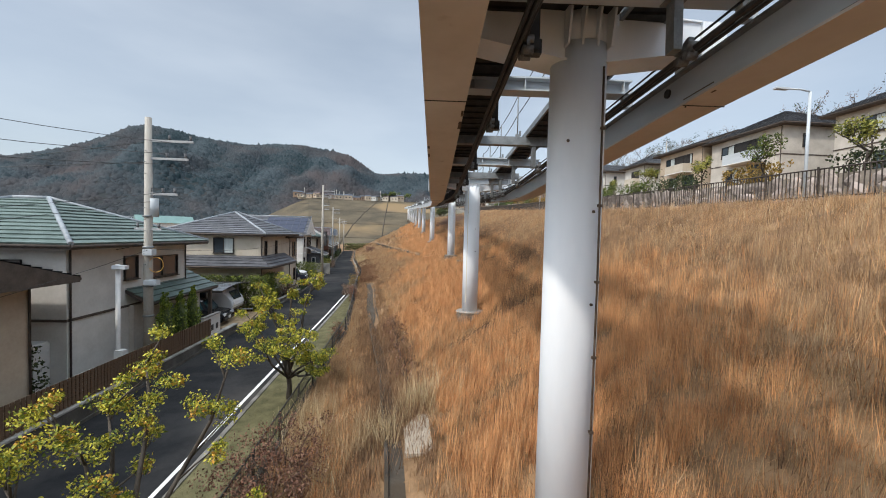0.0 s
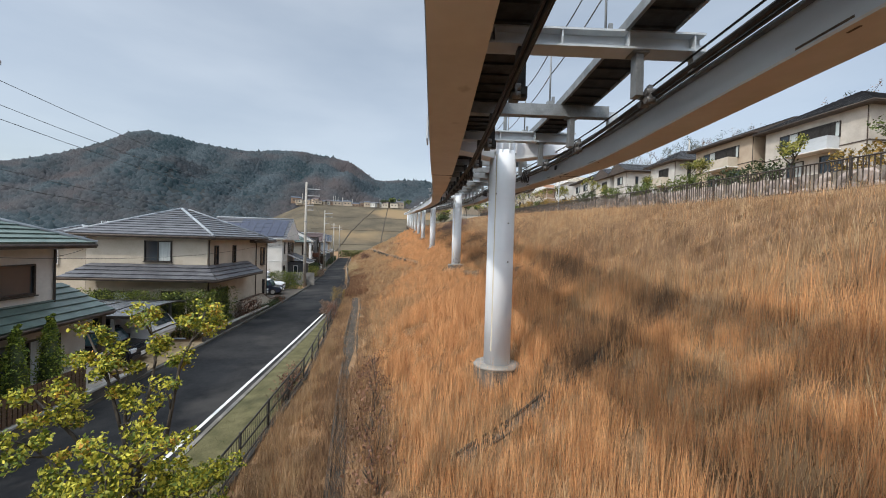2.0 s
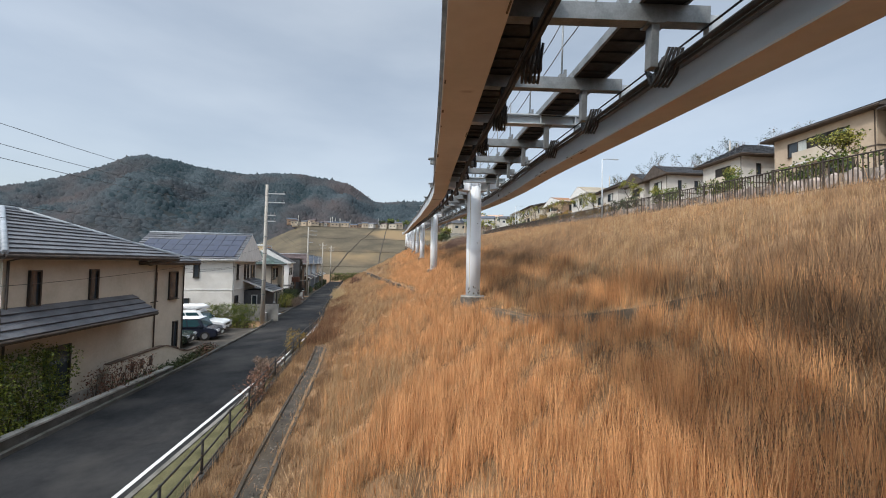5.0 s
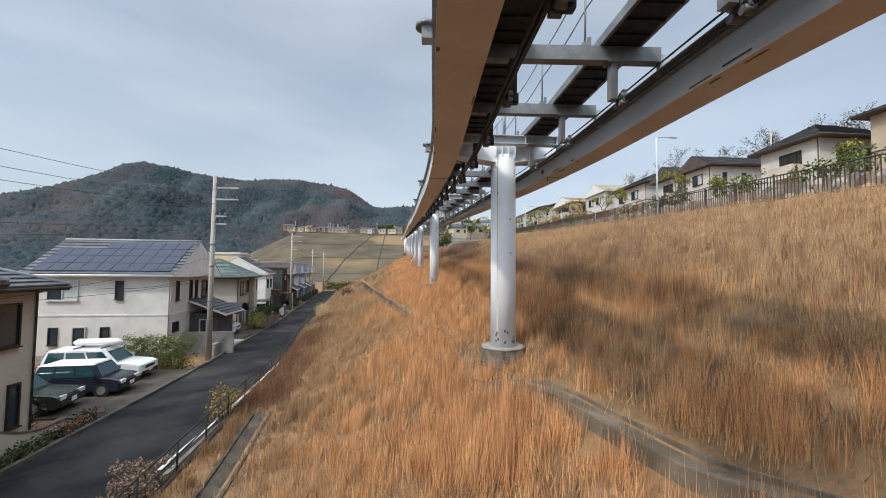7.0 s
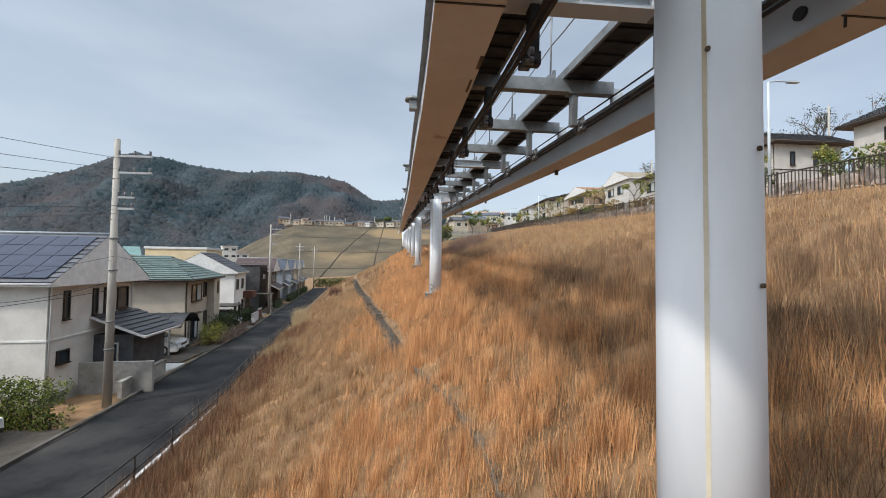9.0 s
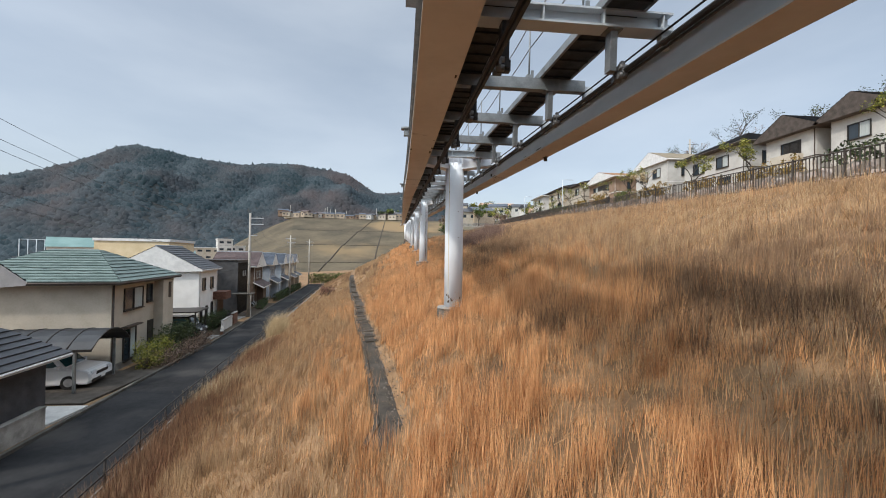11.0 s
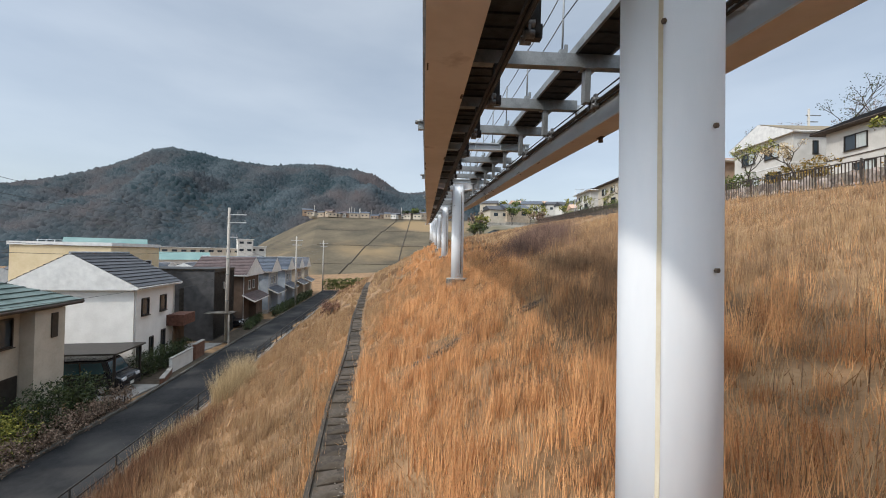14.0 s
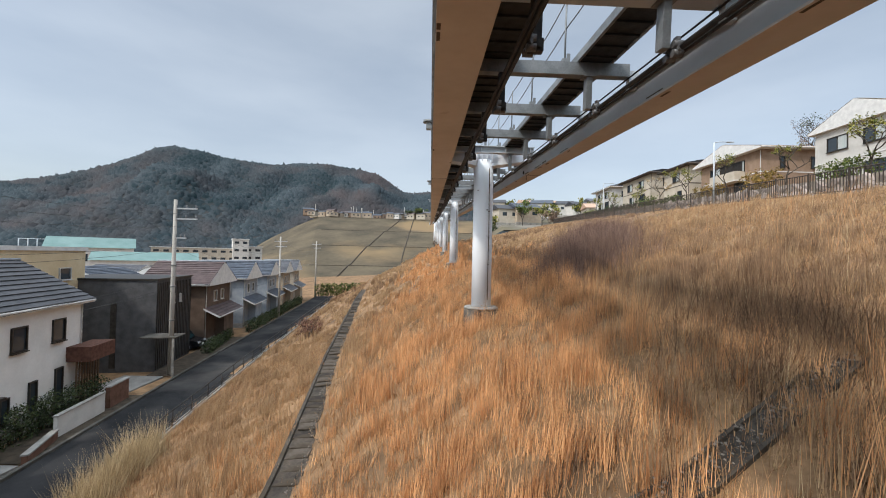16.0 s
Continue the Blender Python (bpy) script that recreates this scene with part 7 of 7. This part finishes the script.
shrub("dark green shrubs along the white house", -16.0, 81.0, -16.6, 86.8, 0.9, 1.5, M_DLEAF, 22, 0.05, "bush", 7)
shrub("low shrubs beside the drive", -17.2, 97.5, -18.8, 104, 0.7, 1.0, M_DLEAF, 18, 0.06, "bush", 8)
shrub("garden shrubs along the lane", -18.2, 106.5, -21.6, 131, 0.7, 1.3, M_DLEAF, 16, 0.07, "bush", 9, 0.5)
shrub("green bushes at the end of the lane", -21, 139, -14.5, 141.5, 1.6, 2.2, M_GLEAF, 22, 0.09, "bush", 10, 0.4, 0.4)
shrub("dark shrub by the parked cars", -11.9, 44.9, -11.7, 45.4, 0.6, 1.2, M_DLEAF, 22, 0.05, "bush", 11)
shrub("twiggy brown shrub at the house corner", -9.9, 37.5, -9.9, 40.2, 0.7, 1.3, M_RLEAF, 16, 0.04, "bush", 12)
shrub("dark evergreen shrub between the houses", -11.9, 16.6, -11.6, 17.3, 1.0, 2.2, M_DLEAF, 30, 0.06, "bush", 13)
shrub("leafless russet shrub growing on the fence", -3.1, 24.5, -3.3, 27.0, 0.5, 1.0, M_RLEAF, 14, 0.035, "bush", 14)
shrub("leafless russet shrub growing on the fence", -3.9, 36.0, -4.2, 38.2, 0.5, 1.1, M_RLEAF, 14, 0.035, "bush", 15)
shrub("grey-brown shrub beside the fence", -5.0, 45.2, -5.3, 46.6, 1.0, 1.1, M_OLEAF, 16, 0.04, "bush", 24)
shrub("dense russet brambles at the foot of the bank", -1.9, 9.0, -2.1, 13.4, 1.9, 1.2, M_RLEAF, 70, 0.028, "bush", 16, 0.25, 0.32)
shrub("russet brambles along the drain", 0.7, 16.5, -0.2, 26.0, 0.8, 0.6, M_RLEAF, 12, 0.04, "bush", 17, 0.5, 0.3)
shrub("russet bush on the bank", -8.2, 95.0, -9.0, 98.5, 1.6, 1.3, M_RLEAF, 16, 0.06, "bush", 18, 0.35, 0.3)
shrub("rounded grey-brown shrub beside the fence", -4.75, 40.2, -4.95, 41.1, 0.9, 1.0, M_TWIG, 110, 0.035, "bush", 28, 0.2, 0.2)
# thickets of dark leafless stems on the bank
for label, bx0, by0, bx1, by1, sp, cnt, h0, h1 in (("purple-brown thicket of leafless stems on the bank", 7.4, 80.5, 10.6, 89.0, 0.9, 1500, 1.0, 1.9), ("dark withered weeds on the bank", 6.6, 66.8, 8.2, 69.0, 0.7, 420, 0.6, 1.1), ("dark withered weeds on the bank", 7.6, 51.2, 8.4, 55.4, 0.5, 420, 0.45, 0.85), ("dark withered weeds on the bank", 6.9, 70.6, 8.4, 74.0, 0.8, 300, 0.45, 0.9), ("dark withered weeds on the bank", 7.6, 42.8, 9.0, 46.5, 0.5, 300, 0.4, 0.8), ("dark withered weeds on the bank", 5.6, 39.2, 6.3, 41.2, 0.3, 90, 0.35, 0.7), ("dark withered weeds on the bank", 5.0, 54.4, 6.0, 56.0, 0.5, 110, 0.45, 0.85), ("dark withered weeds beside the drain", 4.2, 19.2, 7.6, 20.3, 0.3, 230, 0.35, 0.75), ("dark russet brambles on the upper bank", 6.5, 25.0, 9.0, 29.5, 0.7, 300, 0.5, 1.0), ("russet brambles beside the drain", 0.3, 12.0, -1.0, 26.0, 0.5, 520, 0.35, 0.8), ("dark weeds along the fence", -4.0, 46.0, -7.2, 72.0, 0.42, 1500, 0.35, 0.85)):
    f = RNG.uniform(0, 1, cnt)
    weed = M_PURP if "purple" in label else M_BRAMBLE
    blades("thicket", bx0 + (bx1 - bx0) * f + RNG.normal(0, sp, cnt), by0 + (by1 - by0) * f + RNG.normal(0, sp, cnt), 12, RNG.uniform(h0, h1, cnt), 0.007, 0.5, weed, label, 0.16)
shrub("low dark green groundcover below the cream wall", -9.75, 38.5, -10.1, 46.2, 0.5, 0.35, M_DLEAF, 34, 0.04, "bush", 31)
shrub("russet groundcover beside the parking place", -9.8, 44.5, -10.2, 46.4, 0.45, 0.42, M_RLEAF, 34, 0.035, "bush", 32)
for q, (x, y, hh) in enumerate(((-9.85, 21.7, 2.5), (-9.85, 22.8, 2.4), (-9.9, 23.9, 2.5))):
    t = thing("conifer", pose(x, y, 4.5), "slim columnar golden-green conifer", "conifer", "columnar conifers")
    cs = [(RNG.normal(0, 0.07), RNG.normal(0, 0.07), zz) for zz in np.linspace(0.1, hh, 34)]
    v, fc = leaf_cloud(cs, [0.36 * (1 - (zz / hh) ** 1.9) + 0.04 for _, _, zz in cs], 190, 0.034)
    soup("crown", v, fc, M_CONIF).parent = t
    part("trunk", tube([(0, 0, -0.8), (0, 0, hh * 0.8)], [0.05, 0.02], 6), M_BARK, t)
    part("inner_foliage", tube([(0, 0, 0.05), (0, 0, hh * 0.45), (0, 0, hh * 0.95)], [0.26, 0.24, 0.03], 9), M_DLEAF, t)
# trees and hedges on the upper side
rr = random.Random(21)
for q, (y, dx, hh, mt, den) in enumerate(((14, 7.5, 2.8, M_OLIVE, 0.7), (20, 6.9, 2.6, M_OLIVE, 0.7), (26, 7.4, 2.7, M_GLEAF, 0.7), (31, 7.0, 2.3, M_OLIVE, 0.6), (40, 7.4, 3.0, M_OLIVE, 0.7), (48, 7.4, 1.9, M_OLIVE, 0.5), (56.5, 7.3, 1.8, M_OLIVE, 0.5), (62, 7.2, 3.4, M_OLIVE, 0.7), (70, 7.0, 3.0, M_OLIVE, 0.7), (77, 7.6, 3.4, M_OLIVE, 0.6), (83, 7.0, 3.4, M_REED, 0.35), (88, 7.3, 3.6, M_OLIVE, 0.6), (94, 7.2, 3.4, M_OLIVE, 0.25), (100, 7.0, 4.2, M_OLIVE, 0.3), (107, 7.0, 3.8, M_OLIVE, 0.5), (114, 7.4, 4.0, M_REED, 0.25), (122, 7.0, 3.6, M_OLIVE, 0.5), (130, 7.0, 3.6, M_OLIVE, 0.5), (140, 7.0, 3.6, M_OLIVE, 0.5))):
    x = float(np.interp(y, Y_T, X_T)) + dx
    tree(x, y, hh, 1.1, mt, "small pruned garden tree with sparse yellow-green leaves", 30 + q, 34, 0.06, 0.07, group="upper garden trees", density=den)
for q, y in enumerate(np.arange(18, 150, 7.0)):
    x = float(np.interp(y, Y_T, X_T)) + 7.3
    shrub("green garden hedge above the boulder wall", x, float(y), x + 0.4, float(y) + rr.uniform(3, 5.5), 1.2, rr.uniform(0.7, 1.4), rr.choice((M_GLEAF, M_OLEAF, M_DLEAF)), 14, 0.08, seed=60 + q, step=0.5, rough=0.3)

# ---- the distance ----
AZ = [-40, -20, -8, -2, 1.6, 4, 5.5, 7.2, 9, 11.2, 14, 17.5, 21, 24, 28, 31, 33, 34.7, 36, 38.2, 40.5, 43, 46.8, 56, 75]
EL = [3, 4.5, 6.8, 8.9, 8.9, 8.6, 8.7, 9.8, 10.8, 11.35, 11.5, 11.45, 11.1, 11.1, 11.35, 11.75, 11.9, 11.4, 10.5, 9.2, 7.9, 7.0, 5.9, 4.6, 3.9]
# the blue of distance haze is mixed into floor and crown colours
M_FOREST = mat("haze_tinted_winter_floor", (0.016, 0.024, 0.026), (0.040, 0.040, 0.040), 0.012, 0.95, 0.0, 0.0)
M_CANOPY = mat("haze_tinted_winter_canopy", (0.008, 0.022, 0.028), (0.044, 0.057, 0.066), 0.012, 0.95, 0.0, 0.0, island=0.36, stain=(0.058, 0.049, 0.050), stain_scale=0.010, stain_pos=(0.46, 0.66), span=(0.25, 0.75))
naz, nr_ = 280, 60
az, rad = np.meshgrid(np.radians(np.linspace(-38, 74, naz)), np.linspace(330, 1500, nr_))


def hill(azr, r_):
    """Height of the wooded hills at a bearing and distance from the lane's start."""
    e = np.tan(np.radians(np.interp(np.degrees(azr), AZ, EL))) * 860 + 10
    s = np.clip((r_ - 420) / 440, 0, 1)
    s = s * s * (3 - 2 * s)
    # spurs and gullies between foot and crest
    mid = 4 * s * (1 - s)
    gul = 1 + mid * (0.09 * np.sin(azr * 15 + 0.6 + r_ / 38) + 0.06 * np.sin(azr * 31 - r_ / 30) + 0.04 * np.sin(azr * 70 + r_ / 24))
    # a lower front ridge with a saddle behind it
    w = 0.5 + 0.5 * np.sin(azr * 11 + 2.0)
    gul = gul + w * (0.16 * np.exp(-((r_ - 610) / 55) ** 2) - 0.12 * np.exp(-((r_ - 715) / 60) ** 2))
    back = np.clip((r_ - 860) / 640, 0, 1)
    return -4 + e * s * gul * (1 - 0.6 * back)


hx, hy = -np.sin(az) * rad, 30 + np.cos(az) * rad
hz = hill(az, rad)
idx = np.arange(naz * nr_).reshape(nr_, naz)
fc = np.stack([idx[:-1, :-1], idx[:-1, 1:], idx[1:, 1:], idx[1:, :-1]], -1).reshape(-1, 4)
tagged(soup("hills", np.stack([hx, hy, hz], -1).reshape(-1, 3), fc, M_FOREST, True), "wooded winter hills behind the town, tinted with blue haze", "hills", kind="structure")
nt = 60000
ta, tr = RNG.uniform(np.radians(-30), np.radians(62), nt), 430 + 450 * np.sqrt(RNG.uniform(0, 1, nt))
tx, ty, tz = -np.sin(ta) * tr, 30 + np.cos(ta) * tr, hill(ta, tr)
ts = RNG.uniform(2.2, 5.2, nt)
octa = np.array([[1, 0, 0.1], [0.3, 0.95, 0], [-0.85, 0.5, 0.05], [-0.8, -0.6, 0], [0.35, -0.9, 0.1], [0.1, 0, 1.05]], float)
of = np.array([[0, 1, 5], [1, 2, 5], [2, 3, 5], [3, 4, 5], [4, 0, 5]])
tall_ = np.where(RNG.uniform(0, 1, nt) < 0.05, RNG.uniform(0.9, 1.5, nt), RNG.uniform(0.5, 0.95, nt))
jit = RNG.uniform(0.7, 1.25, (nt, 6, 3))
# each crown stands square to the slope
d_r = (hill(ta, tr + 4) - hill(ta, tr - 4)) / 8
d_a = (hill(ta + 0.004, tr) - hill(ta - 0.004, tr)) / (0.008 * tr)
o_, l_ = np.zeros(nt), np.ones(nt)
e_r, e_a = np.stack([-np.sin(ta), np.cos(ta), o_], -1), np.stack([-np.cos(ta), -np.sin(ta), o_], -1)
u_r, u_a = e_r + np.stack([o_, o_, d_r], -1), e_a + np.stack([o_, o_, d_a], -1)
u_n = np.stack([o_, o_, l_], -1) - e_r * d_r[:, None] - e_a * d_a[:, None]
u_r, u_a, u_n = (w_ / np.linalg.norm(w_, axis=1)[:, None] for w_ in (u_r, u_a, u_n))
shape = octa[None] * jit * ts[:, None, None]
v = shape[..., :1] * u_r[:, None] + shape[..., 1:2] * u_a[:, None] + (shape[..., 2:] * tall_[:, None, None] - 0.1) * u_n[:, None] + np.stack([tx, ty, tz], -1)[:, None]
tagged(soup("forest", v.reshape(-1, 3), (np.arange(nt) * 6)[:, None, None].repeat(5, 1) .reshape(-1, 1) + np.tile(of, (nt, 1)), M_CANOPY, True), "mixed winter woods covering the hills, blue haze in their colour", "forest", kind="stuff")
# grassy embankment with berms and a settlement on top
M_EMB = mat("dry_embankment_turf", (0.052, 0.043, 0.028), (0.118, 0.093, 0.058), 0.06, 0.95, 0.0, 0.0, stain=(0.20, 0.138, 0.072), stain_scale=0.014, stain_pos=(0.5, 0.62))
ev = []
prof = [(176, 2.5), (205, 7), (210, 7.2), (250, 16), (255, 16.3), (300, 27), (305, 27.4), (352, 40), (420, 41.5), (520, 42)]
for d, zz in prof:
    for aa in np.linspace(-6, 24.5, 40):
        half = np.clip((24.0 - aa) / 9.0, 0, 1) ** 0.7
        ev.append((-math.sin(math.radians(aa)) * d, 25 + math.cos(math.radians(aa)) * d, zz * (0.25 + 0.75 * half) - (1 - half) * 6))
idx = np.arange(len(ev)).reshape(len(prof), 40)
fc = np.stack([idx[:-1, :-1], idx[:-1, 1:], idx[1:, 1:], idx[1:, :-1]], -1).reshape(-1, 4)
tagged(soup("embankment", np.array(ev), fc, M_EMB, False), "tall grassy embankment with level berms", "embankment", kind="structure")
bm = bmesh.new()
for a0, a1 in ((11.3, 5.0), (4.6, 3.4)):
    pts = []
    for d, zz in prof[:8]:
        q = math.radians(a0 + (a1 - a0) * (d - 176) / 176)
        pts.append((-math.sin(q) * d, 25 + math.cos(q) * d, zz + 0.1))
    add_tube(bm, pts, 0.3, 5)
for d, zz in (prof[1], prof[3], prof[5], prof[7]):
    add_tube(bm, [(-math.sin(math.radians(aa)) * d, 25 + math.cos(math.radians(aa)) * d, zz + 0.05) for aa in np.linspace(-5, 14.5, 24)], 0.22, 5)
solid("embankment_drain", bm, M_DRAIN, "dark stepped drains down the embankment", "drain", kind="structure")
rr = random.Random(17)
for q in range(58):
    aa, d = rr.uniform(1.5, 16.5), 353 + 40 * rr.random() ** 1.5
    x, y = -math.sin(math.radians(aa)) * d, 25 + math.cos(math.radians(aa)) * d
    t = thing("far_house", pose(x, y, 40.2 + (d - 352) * 0.022, 0, 0, rr.uniform(-30, 30)), "small distant house with a pitched roof", "house", "distant houses")
    w, dd, hh = rr.uniform(2.4, 4.0), rr.uniform(2.4, 3.4), rr.uniform(2.8, 5.4)
    part("wall", box((0, 0, hh / 2), (2 * w, 2 * dd, hh)), rr.choice((M_WWHITE, M_WCREAM, M_WGREY, M_WTAN, M_WBROWN)), t)
    bm = bmesh.new()
    add_prism(bm, [(-w - 0.3, -dd - 0.3, hh), (-w - 0.3, dd + 0.3, hh), (-w - 0.3, 0, hh + 1.3)], (2 * w + 0.6, 0, 0))
    part("roof", bm, rr.choice((M_RGREY, M_RBLUE, M_RBLACK, M_RPINK)), t)
    for u in (-w * 0.45, w * 0.45):
        part("window", box((u, -dd - 0.02, hh * 0.55), (w * 0.35, 0.06, 0.9)), GLASS, t)
    if q % 4 == 0:
        lp = thing("far_pole", pose(x + 6, y - 8, 40.3), "distant pole on the embankment", "utility pole", "distant poles")
        part("shaft", tube([(0, 0, -1), (0, 0, rr.uniform(6, 9))], 0.16, 6), M_POLE, lp)
# school and hall
def block(label, aa, d, L, D, hh, rz, material, floors, per, roofmat=None, z=1.5):
    x, y = -math.sin(math.radians(aa)) * d, 65 + math.cos(math.radians(aa)) * d
    t = thing("school_building", pose(x, y, z, 0, 0, rz), label, "school building", "school buildings")
    part("wall", box((0, 0, hh / 2 - 1), (L, D, hh + 2)), material, t)
    if roofmat:
        part("roof", prism([(-L / 2 - 0.4, -D / 2 - 0.4, hh), (-L / 2 - 0.4, D / 2 + 0.4, hh), (-L / 2 - 0.4, 0, hh + D * 0.24)], (L + 0.8, 0, 0)), roofmat, t)
    else:
        part("roof_slab", box((0, 0, hh + 0.15), (L + 0.6, D + 0.6, 0.3)), M_TRIM, t)
    for f in range(floors):
        for i in range(per):
            u = (i + 0.5) / per * L - L / 2
            part("window", box((u, -D / 2 - 0.02, hh * (f + 0.58) / floors), (L / per * 0.56, 0.08, hh / floors * 0.3)), GLASS, t)
    return t


M_TEAL = mat("teal_metal_roof", (0.10, 0.185, 0.175), (0.16, 0.255, 0.24), 0.3, 0.5, 0.0, 0.0)
block("long cream concrete school building with rows of windows", 31.5, 190, 29, 9, 8.6, 31, M_WCREAM, 3, 9, z=4.2)
block("cream concrete stair tower of the school", 26.6, 186, 6, 7, 12.6, 31, M_WWHITE, 4, 2, z=4.2)
block("cream school wing beside the tower", 25.2, 190, 7, 9, 9.6, 31, M_WWHITE, 3, 2, z=4.2)
block("sports hall with a teal metal roof", 41.0, 170, 21, 14, 7.4, 38, M_WWHITE, 1, 6, M_TEAL, z=4.6)
block("long low building with a pale teal roof", 36.0, 130, 22, 9, 4.6, 34, M_WWHITE, 1, 8, M_TEAL, z=4.4)
net = thing("ball_net", pose(-math.sin(math.radians(44)) * 175, 65 + math.cos(math.radians(44)) * 175, 5, 0, 0, 40), "tall pale net posts of a sports ground", "net posts")
for u in np.linspace(-8, 8, 9):
    part("post", tube([(u, 0, -1), (u, 0, 9.5)], 0.12, 6), M_STEEL, net)
part("top_rail", tube([(-8, 0, 9.4), (8, 0, 9.4)], 0.08, 6), M_STEEL, net)
# wooded rise behind the upper houses
tree_pts = [(58 + 5 * (i % 3), 34 + 4.2 * i + rr.uniform(-2, 2)) for i in range(24)]
for q, (x, y) in enumerate(tree_pts):
    tree(x, y, 13.0, 0.9, M_TWIG if q % 3 else M_DLEAF, "bare grey-brown tree on the hill behind the houses", 90 + q, 14, 0.10, 0.16, puff=0.6, group="hilltop trees")
# built-up hillside that closes the view beyond the upper houses
M_HILLSIDE = mat("terraced_hillside", (0.06, 0.055, 0.035), (0.16, 0.135, 0.085), 0.08, 0.95, 0.0, 0.0, stain=(0.22, 0.20, 0.17), stain_scale=0.05, stain_pos=(0.55, 0.7))


def far_bank(aa, d):
    """Height of the hillside at a bearing to the right and a distance from the bank's start."""
    side = np.clip((aa - 3.0) / 3.5, 0, 1)
    return 8 + side * (10 + np.clip((d - 132) / 110, 0, 1) * 17)


aa, dd_ = np.meshgrid(np.linspace(3, 34, 40), np.linspace(128, 330, 30))
fx, fy = np.sin(np.radians(aa)) * dd_, 25 + np.cos(np.radians(aa)) * dd_
idx = np.arange(aa.size).reshape(aa.shape)
fc = np.stack([idx[:-1, :-1], idx[:-1, 1:], idx[1:, 1:], idx[1:, :-1]], -1).reshape(-1, 4)
tagged(soup("hillside", np.stack([fx, fy, far_bank(aa, dd_)], -1).reshape(-1, 3), fc, M_HILLSIDE, True), "terraced hillside with houses beyond the bank", "hillside", kind="structure")
for q in range(16):
    ab, d = 6.5 + 1.25 * q + rr.uniform(-0.5, 0.5), rr.choice((158, 178, 200, 222)) + rr.uniform(-5, 5)
    x, y = math.sin(math.radians(ab)) * d, 25 + math.cos(math.radians(ab)) * d
    t = thing("far_house", pose(x, y, float(far_bank(ab, d)) - 0.6, 0, 0, rr.uniform(-25, 25)), "small distant house on the terraced hillside", "house", "distant houses")
    w, dd, hh = rr.uniform(3.0, 4.4), rr.uniform(2.8, 3.6), rr.uniform(4.2, 5.8)
    part("wall", box((0, 0, hh / 2), (2 * w, 2 * dd, hh)), rr.choice((M_WWHITE, M_WCREAM, M_WPALE, M_WTAN)), t)
    part("roof", prism([(-w - 0.4, -dd - 0.4, hh), (-w - 0.4, dd + 0.4, hh), (-w - 0.4, 0, hh + 1.6)], (2 * w + 0.8, 0, 0)), rr.choice((M_RGREY, M_RBLACK, M_RBLUE, M_RTAN)), t)
    for u in (-w * 0.45, w * 0.45):
        part("window", box((u, -dd - 0.02, hh * 0.68), (w * 0.4, 0.06, 1.0)), GLASS, t)
    part("retaining_wall", box((0, -dd - 2.2, -0.8), (2 * w + 3, 0.4, 2.4)), M_CONC, t, "pale concrete retaining wall")
for q in range(46):
    ab, d = rr.uniform(4.5, 26), rr.uniform(140, 240)
    tree(math.sin(math.radians(ab)) * d, 25 + math.cos(math.radians(ab)) * d, rr.uniform(3.5, 7.0), 0.9, (M_GLEAF, M_DLEAF, M_OLIVE, M_TWIG)[q % 4], "distant garden tree on the terraced hillside", 200 + q, 8, 0.3, 0.14, group="hillside trees", z=float(far_bank(ab, d)) - 0.2, puff=0.75, density=0.7)
# dark trees on top of the embankment
for q in range(14):
    aa, d = rr.uniform(0.5, 4.2), rr.uniform(354, 372)
    tree(-math.sin(math.radians(aa)) * d, 25 + math.cos(math.radians(aa)) * d, rr.uniform(6, 10), 0.9, M_GLEAF if q % 2 else M_DLEAF, "distant dark green tree on the embankment", 140 + q, 8, 0.4, 0.2, group="embankment trees", z=40.2, puff=1.0, density=0.7)
